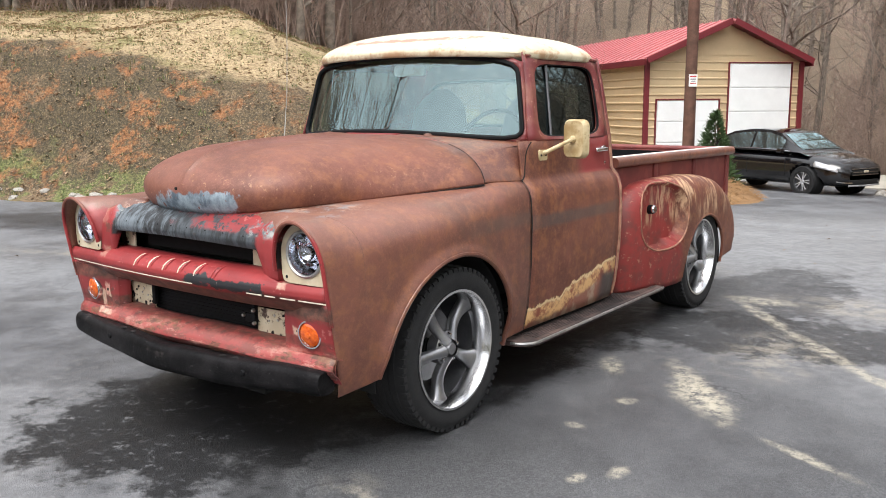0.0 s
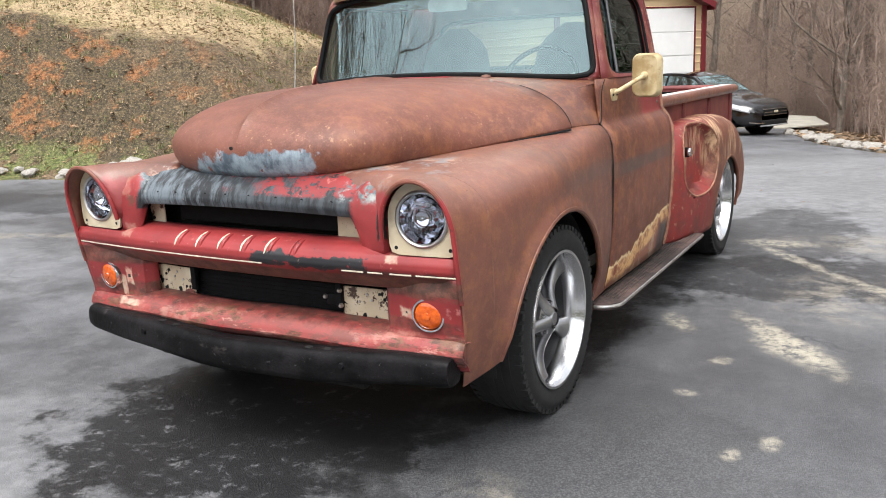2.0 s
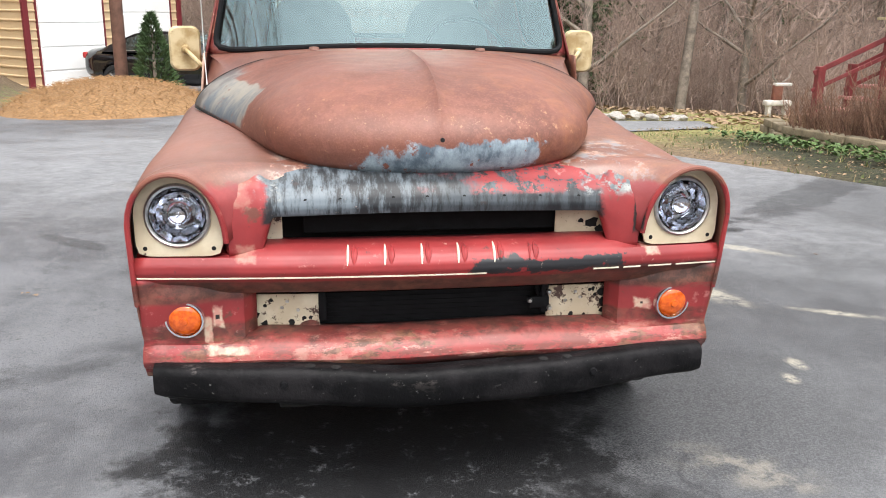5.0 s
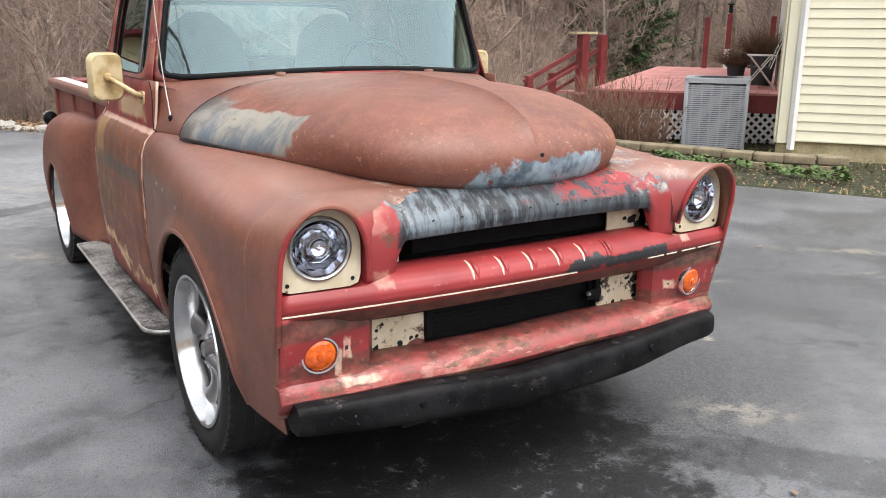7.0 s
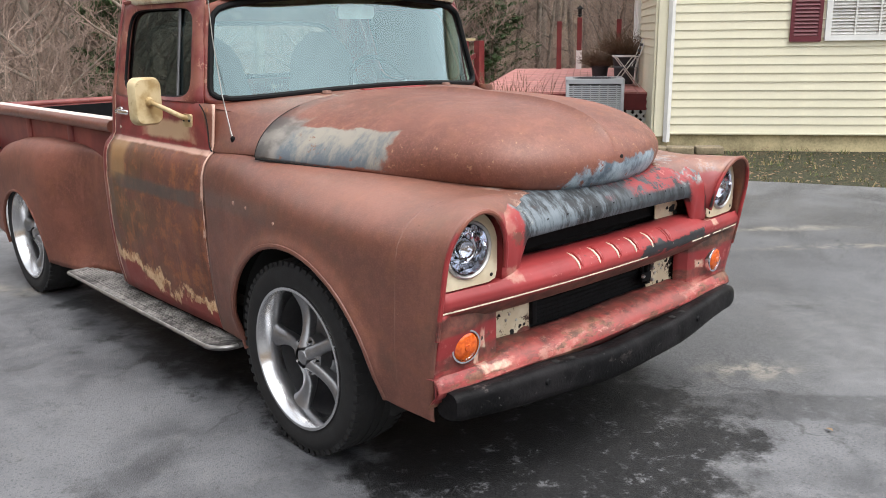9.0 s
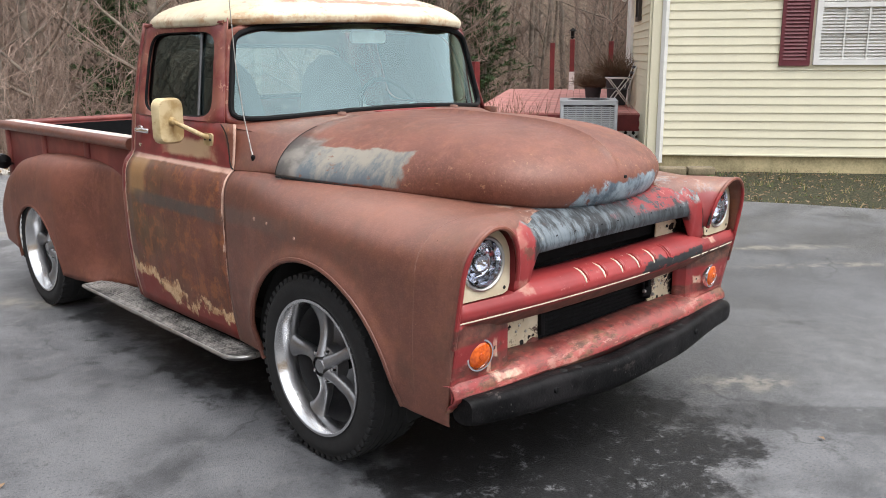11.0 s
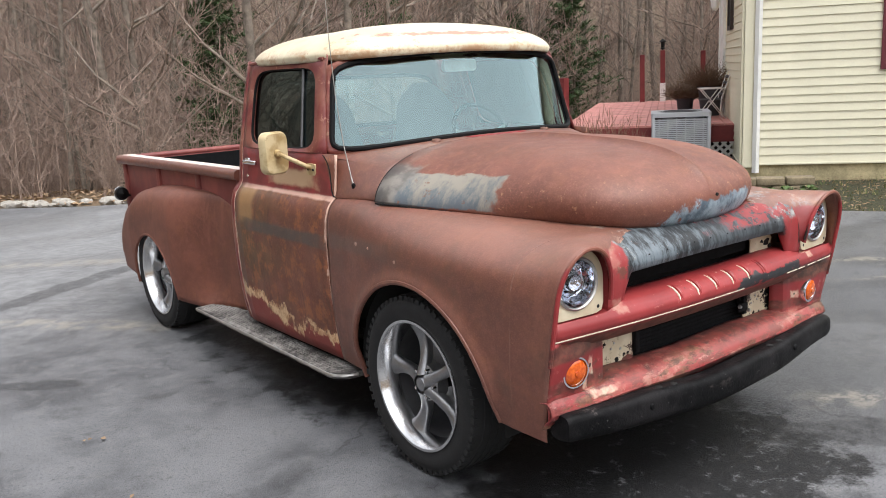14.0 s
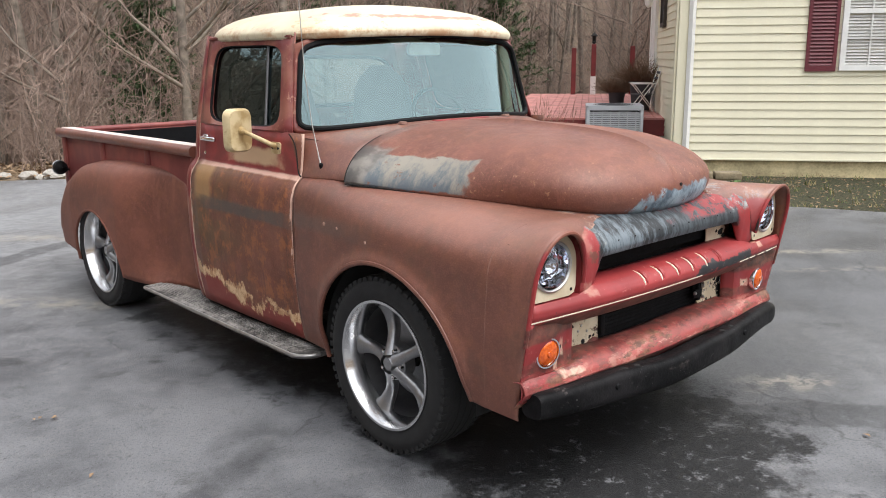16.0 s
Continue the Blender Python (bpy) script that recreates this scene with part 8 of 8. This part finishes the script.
def tree(x, y, k, scale, lean=0.0):
    ob = thing("tree", "bare grey-brown winter tree with fine twigs", "tree", group="bare trees of the woods")
    w, tw = kinds[k]
    a = new("trunk", w)
    b = new("crown", tw)
    a.parent = b.parent = ob
    ob.matrix_world = Matrix.Translation((x, y, terrain(x, y))) @ Matrix.Rotation(rng.uniform(0, 6.28), 4, "Z") @ Matrix.Rotation(lean, 4, "X") @ Matrix.Scale(scale, 4)
    return ob


count = 0
while count < 185:
    a = radians(rng.uniform(5, 165))
    r = rng.uniform(12.5, 24) if rng.random() < 0.62 else rng.uniform(22, 34)
    x, y = r * math.cos(a), 1.0 + r * math.sin(a)
    if blocked(x, y) or (x < -5 and bank(x, y) < 6.3 and y < 18) or (r < 21 and 20 < math.degrees(a) < 54):
        continue
    tree(x, y, rng.choice((2, 4, 4, 6, 6, 6, 3) if r < 24 else (0, 1, 2, 3, 4, 5, 6)), rng.uniform(0.7, 1.1), rng.uniform(-0.13, 0.13))
    count += 1
# the dense edge of the woods above the bank
count = 0
while count < 70:
    x, y = rng.uniform(-34, -11.5), rng.uniform(3, 22)
    if blocked(x, y) or not 6.3 < bank(x, y) < 17:
        continue
    tree(x, y, rng.choice((2, 3, 4, 4, 6, 6, 0)), rng.uniform(0.7, 1.1), rng.uniform(-0.1, 0.1))
    count += 1
# trees in front of the nose, seen in the glass alone
for i in range(22):
    x = rng.uniform(-32, -13)
    y = rng.uniform(-14, 1.5)
    tree(x, y, rng.choice((0, 1, 3, 5)), rng.uniform(0.8, 1.15), rng.uniform(-0.06, 0.06))

# the farther woods as one mass
def far_tree(seed):
    q = random.Random(seed)
    s = Soup()
    h = q.uniform(10, 17)
    pts, rad = limb(q, Vector((0, 0, -0.3)), Vector((q.uniform(-0.08, 0.08), q.uniform(-0.08, 0.08), 1)), h, q.uniform(0.07, 0.20), 6, 0.06, 0.05)
    s.tube(pts, rad, 5)
    for _ in range(26):
        i = q.randrange(1, 6)
        a = q.uniform(0, 6.28)
        bp, br = limb(q, pts[i].lerp(pts[i + 1], q.random()), Vector((math.cos(a), math.sin(a), q.uniform(0.1, 1.0))).normalized(), h * q.uniform(0.12, 0.30), 0.028, 3, 0.25, 0.06)
        s.tube(bp, br, 3)
        for j in (1, 2, 3):
            for _ in range(2):
                d = Vector((q.uniform(-1, 1), q.uniform(-1, 1), q.uniform(-0.2, 1))).normalized()
                tp, tr = limb(q, bp[j], d, h * q.uniform(0.05, 0.13), 0.013, 2, 0.2)
                s.tube(tp, tr, 3)
    return s


far_kinds = [far_tree(300 + i) for i in range(8)]
far_woods = Soup()


def add_to(soup, b, m):
    arr = np.array(b.v) @ np.array(m.to_3x3()).T + np.array(m.translation)
    base = len(soup.v)
    soup.v.extend(map(tuple, arr))
    soup.f.extend(tuple(i + base for i in f) for f in b.f)


for _ in range(430):
    a, r = radians(rng.uniform(28, 152)), rng.uniform(25, 60)
    x, y = r * math.cos(a), 1.0 + r * math.sin(a)
    if blocked(x, y) or (x < -5 and bank(x, y) < 6.3 and y < 18):
        continue
    add_to(far_woods, rng.choice(far_kinds), Matrix.Translation((x, y, terrain(x, y))) @ Matrix.Rotation(rng.uniform(0, 6.28), 4, "Z") @ Matrix.Scale(rng.uniform(0.7, 1.15), 4))
tagged(new("far_woods", far_woods.mesh("far_woods", M_BARK)), "distant bare woods on the hillside", "woods", kind="stuff")

# undergrowth as one mass
under = Soup()
blocks = [brush(70 + i) for i in range(5)]
n = 0
while n < 900:
    a = radians(rng.uniform(5, 160))
    r = rng.uniform(12.0, 40)
    x, y = r * math.cos(a), 1.0 + r * math.sin(a)
    if n > 640:
        x, y = rng.uniform(-32, -11.5), rng.uniform(3, 22)
        if not 6.4 < bank(x, y) < 14:
            continue
    if blocked(x, y) or (x < -5 and bank(x, y) < 6.5 and y < 19):
        continue
    b = rng.choice(blocks)
    m = Matrix.Translation((x, y, terrain(x, y))) @ Matrix.Rotation(rng.uniform(0, 6.28), 4, "Z") @ Matrix.Scale(rng.uniform(0.6, 1.3), 4)
    arr = np.array(b.v) @ np.array(m.to_3x3()).T + np.array(m.translation)
    base = len(under.v)
    under.v.extend(map(tuple, arr))
    under.f.extend(tuple(i + base for i in f) for f in b.f)
    n += 1
tagged(new("undergrowth", under.mesh("undergrowth", M_TWIG)), "tangled bare brown brush at the wood's edge", "undergrowth", kind="stuff")


def evergreen(x, y, h, r, seed):
    rng = random.Random(seed)
    ob = thing("evergreen_tree", "dark green pine tree among bare trees", "tree", group="evergreens in the woods")
    z0 = terrain(x, y)
    s = Soup()
    s.tube([Vector((x, y, z0 - 0.3)), Vector((x + 0.1, y, z0 + h * 0.5)), Vector((x, y, z0 + h))], [0.14, 0.09, 0.02], 7)
    leaf = Soup()
    for i in range(150):
        t = 0.06 + 0.92 * i / 150
        a = rng.uniform(0, 6.28)
        L = r * (1.02 - t) ** 0.7 * rng.uniform(0.5, 1.15)
        p = Vector((x, y, z0 + h * t))
        bp, br = limb(rng, p, Vector((math.cos(a), math.sin(a), rng.uniform(-0.1, 0.35))).normalized(), L, 0.02, 4, 0.14)
        s.tube(bp, br, 3)
        for j in range(1, 5):
            for _ in range(24):
                q = bp[j].lerp(bp[j - 1], rng.random())
                d = Vector((rng.uniform(-1, 1), rng.uniform(-1, 1), rng.uniform(-0.5, 0.6))).normalized() * rng.uniform(0.07, 0.20)
                w = d.cross(Vector((rng.uniform(-1, 1), rng.uniform(-1, 1), 1))).normalized() * rng.uniform(0.012, 0.028)
                k = len(leaf.v)
                leaf.v += [tuple(q - w), tuple(q + w), tuple(q + d + w * 0.3), tuple(q + d - w * 0.3)]
                leaf.f.append((k, k + 1, k + 2, k + 3))
    t = new("trunk", s.mesh("trunk", M_BARK))
    c = new("crown", leaf.mesh("crown", M_NEEDLE, False))
    t.parent = c.parent = ob


def polar(a, r):
    return r * math.cos(radians(a)), 1.0 + r * math.sin(radians(a))


for i, (a, r, h, w) in enumerate(((70.3, 15.9, 5.6, 1.35), (69.0, 20, 7.5, 1.8), (57.0, 22.5, 9.5, 2.0), (42.3, 23, 6.0, 2.1), (46.5, 25, 5.0, 1.9), (60.5, 27, 8.0, 2.0))):
    evergreen(*polar(a, r), h, w, 200 + i)

# ---- rocks along the edges ----
M_ROCK = plain("pale_limestone", (0.37, 0.345, 0.31), 0.85, 0, 0.35, 7, 0.5)
rng = random.Random(31)
rocks = []
for i in range(6):
    bm = bmesh.new()
    bmesh.ops.create_icosphere(bm, subdivisions=2, radius=1.0)
    for v in bm.verts:
        v.co *= 1 + 0.34 * noise.noise(v.co * 1.3 + Vector((i * 7, 0, 0)))
        v.co.z *= 0.62
    me = bpy.data.meshes.new("rock")
    bm.to_mesh(me)
    bm.free()
    me.materials.append(M_ROCK)
    rocks.append(me)


def rock(x, y, s):
    ob = tagged(new("rock", rng.choice(rocks)), "pale grey limestone rock at the driveway's edge", "rock", group="rocks along the driveway")
    ob.matrix_world = Matrix.Translation((x, y, min(terrain(x, y), 0.10) + s * 0.18)) @ Euler((rng.uniform(-0.3, 0.3), rng.uniform(-0.3, 0.3), rng.uniform(0, 6))).to_matrix().to_4x4() @ Matrix.Diagonal((s, s * rng.uniform(0.7, 1.1), s * rng.uniform(0.7, 1.1), 1))


def along(pts, n, smin, smax, off):
    for _ in range(n):
        t = rng.random() * (len(pts) - 1)
        i = int(t)
        p = Vector(pts[i]).lerp(Vector(pts[i + 1]), t - i)
        rock(p.x + rng.uniform(-off, off), p.y + rng.uniform(-off, off), rng.uniform(smin, smax))


along([(-10.4, 3.42), (-8.4, 4.0), (-7.0, 4.42)], 22, 0.04, 0.10, 0.10)
along([(-7.0, 4.36), (-6.1, 4.85), (-5.6, 5.05), (-5.2, 5.4), (-5.0, 6.2), (-5.1, 7.6)], 85, 0.05, 0.15, 0.16)
along([(-0.9, 19.3), (0.2, 15.0), (1.3, 12.3), (2.5, 10.9), (3.6, 10.0), (5.5, 9.7)], 70, 0.06, 0.17, 0.22)

# ---- fallen leaves and grass tufts ----
M_LEAF = Graph("dry_leaf", 0.85)
isl = M_LEAF.t.nodes.new("ShaderNodeNewGeometry").outputs["Random Per Island"]
M_LEAF = M_LEAF.done(M_LEAF.mix(M_LEAF.ramp(isl, 0.0, 0.6), M_LEAF.mix(M_LEAF.ramp(isl, 0.5, 1.0), (0.20, 0.13, 0.08), (0.46, 0.34, 0.22)), (0.32, 0.22, 0.135)))
M_GRASS = Graph("winter_grass", 0.8)
isl = M_GRASS.t.nodes.new("ShaderNodeNewGeometry").outputs["Random Per Island"]
M_GRASS = M_GRASS.done(M_GRASS.mix(M_GRASS.ramp(isl, 0.45, 0.6), (0.10, 0.13, 0.04), (0.34, 0.265, 0.14)))
rng = random.Random(77)
leaf, blade = Soup(), Soup()


def drop_leaf(x, y, s, z=None):
    z = terrain(x, y) + 0.008 if z is None else z
    a = rng.uniform(0, 6.28)
    u = Vector((math.cos(a), math.sin(a), rng.uniform(-0.25, 0.35))) * s
    w = Vector((-math.sin(a), math.cos(a), rng.uniform(-0.25, 0.35))) * s * 0.55
    p = Vector((x, y, z + 0.25 * s))
    k = len(leaf.v)
    leaf.v += [tuple(p - u), tuple(p + w + Vector((0, 0, s * 0.3))), tuple(p + u), tuple(p - w + Vector((0, 0, s * 0.3)))]
    leaf.f += [(k, k + 1, k + 2), (k, k + 2, k + 3)]


def tuft(x, y, h, n=5):
    z = terrain(x, y) - 0.01
    for _ in range(n):
        a = rng.uniform(0, 6.28)
        d = Vector((math.cos(a) * rng.uniform(0.1, 0.9), math.sin(a) * rng.uniform(0.1, 0.9), 1)).normalized() * h * rng.uniform(0.5, 1.1)
        w = Vector((-math.sin(a), math.cos(a), 0)) * 0.006
        p = Vector((x + rng.uniform(-0.05, 0.05), y + rng.uniform(-0.05, 0.05), z))
        k = len(blade.v)
        blade.v += [tuple(p - w), tuple(p + w), tuple(p + d)]
        blade.f.append((k, k + 1, k + 2))


for _ in range(40000):
    x, y = rng.uniform(-20, -4.9), rng.uniform(2, 15)
    if inside(x, y, drive_edge):
        continue
    if 0.1 < bank(x, y) < 2.1 and y + 0.45 * x < 3.5 and rng.random() < 0.5:
        continue
    if rng.random() < 0.62:
        drop_leaf(x, y, rng.uniform(0.015, 0.045))
    elif noise.noise((x * 0.6, y * 0.6, 8)) > -0.15 or rng.random() < 0.3:
        tuft(x, y, rng.uniform(0.03, 0.08) if bank(x, y) > 1.9 else rng.uniform(0.05, 0.13))
for _ in range(7500):
    x, y = rng.uniform(2.3, 8.2), rng.uniform(-4, 9)
    h = wall_m(0).inverted() @ Vector((x, y, 0))
    if inside(x, y, drive_edge) or (h.x > -0.1 and h.y < 0.02):
        continue
    if rng.random() < 0.85:
        drop_leaf(x, y, rng.uniform(0.010, 0.026))
    else:
        tuft(x, y, rng.uniform(0.03, 0.09), 6)
for _ in range(14000):
    a = radians(rng.uniform(15, 110))
    r = rng.uniform(9, 30)
    x, y = r * math.cos(a), 1 + r * math.sin(a)
    if inside(x, y, drive_edge) or (x > 5 and y < 8.5):
        continue
    drop_leaf(x, y, rng.uniform(0.04, 0.09))
# green ground plants before the low wall
green = Soup()
for _ in range(1100):
    t, o = rng.uniform(0.0, 4.3), rng.uniform(0.12, 0.85)
    if noise.noise((t * 1.8, o * 3, 5)) < -0.05:
        continue
    p, turn = wall_line(t)
    x, y = p.x - o * math.sin(turn), p.y + o * math.cos(turn)
    if inside(x, y, drive_edge):
        continue
    z = terrain(x, y)
    for _ in range(3):
        a, s = rng.uniform(0, 6.28), rng.uniform(0.02, 0.05)
        u = Vector((math.cos(a), math.sin(a), rng.uniform(0.1, 0.9))) * s
        w = Vector((-math.sin(a), math.cos(a), rng.uniform(-0.3, 0.3))) * s * 0.6
        p = Vector((x, y, z + rng.uniform(0.01, 0.07)))
        k = len(green.v)
        green.v += [tuple(p), tuple(p + u * 0.5 + w), tuple(p + u), tuple(p + u * 0.5 - w)]
        green.f.append((k, k + 1, k + 2, k + 3))
tagged(new("ground_cover", green.mesh("ground_cover", plain("green_ground_leaves", (0.075, 0.13, 0.03), 0.6, 0, 0.5, 6), False)), "low green leafy plants before the blocks", "plants", kind="stuff")
# a few strays on the asphalt
for _ in range(26):
    x, y = rng.uniform(-5, 4.5), rng.uniform(-2.5, 9)
    if inside(x, y, drive_edge):
        drop_leaf(x, y, rng.uniform(0.012, 0.024), -0.055 * max(0.0, y - 5.0) - 0.007)
for _ in range(4):
    drop_leaf(-1.70 + rng.uniform(-0.05, 0.05), 1.21 + rng.uniform(-0.03, 0.03), 0.014, -0.004)
tagged(new("fallen_leaves", leaf.mesh("fallen_leaves", M_LEAF, False)), "scattered dry brown leaves", "leaves", kind="stuff")
tagged(new("grass", blade.mesh("grass", M_GRASS, False)), "thin green and straw winter grass", "grass", kind="stuff")
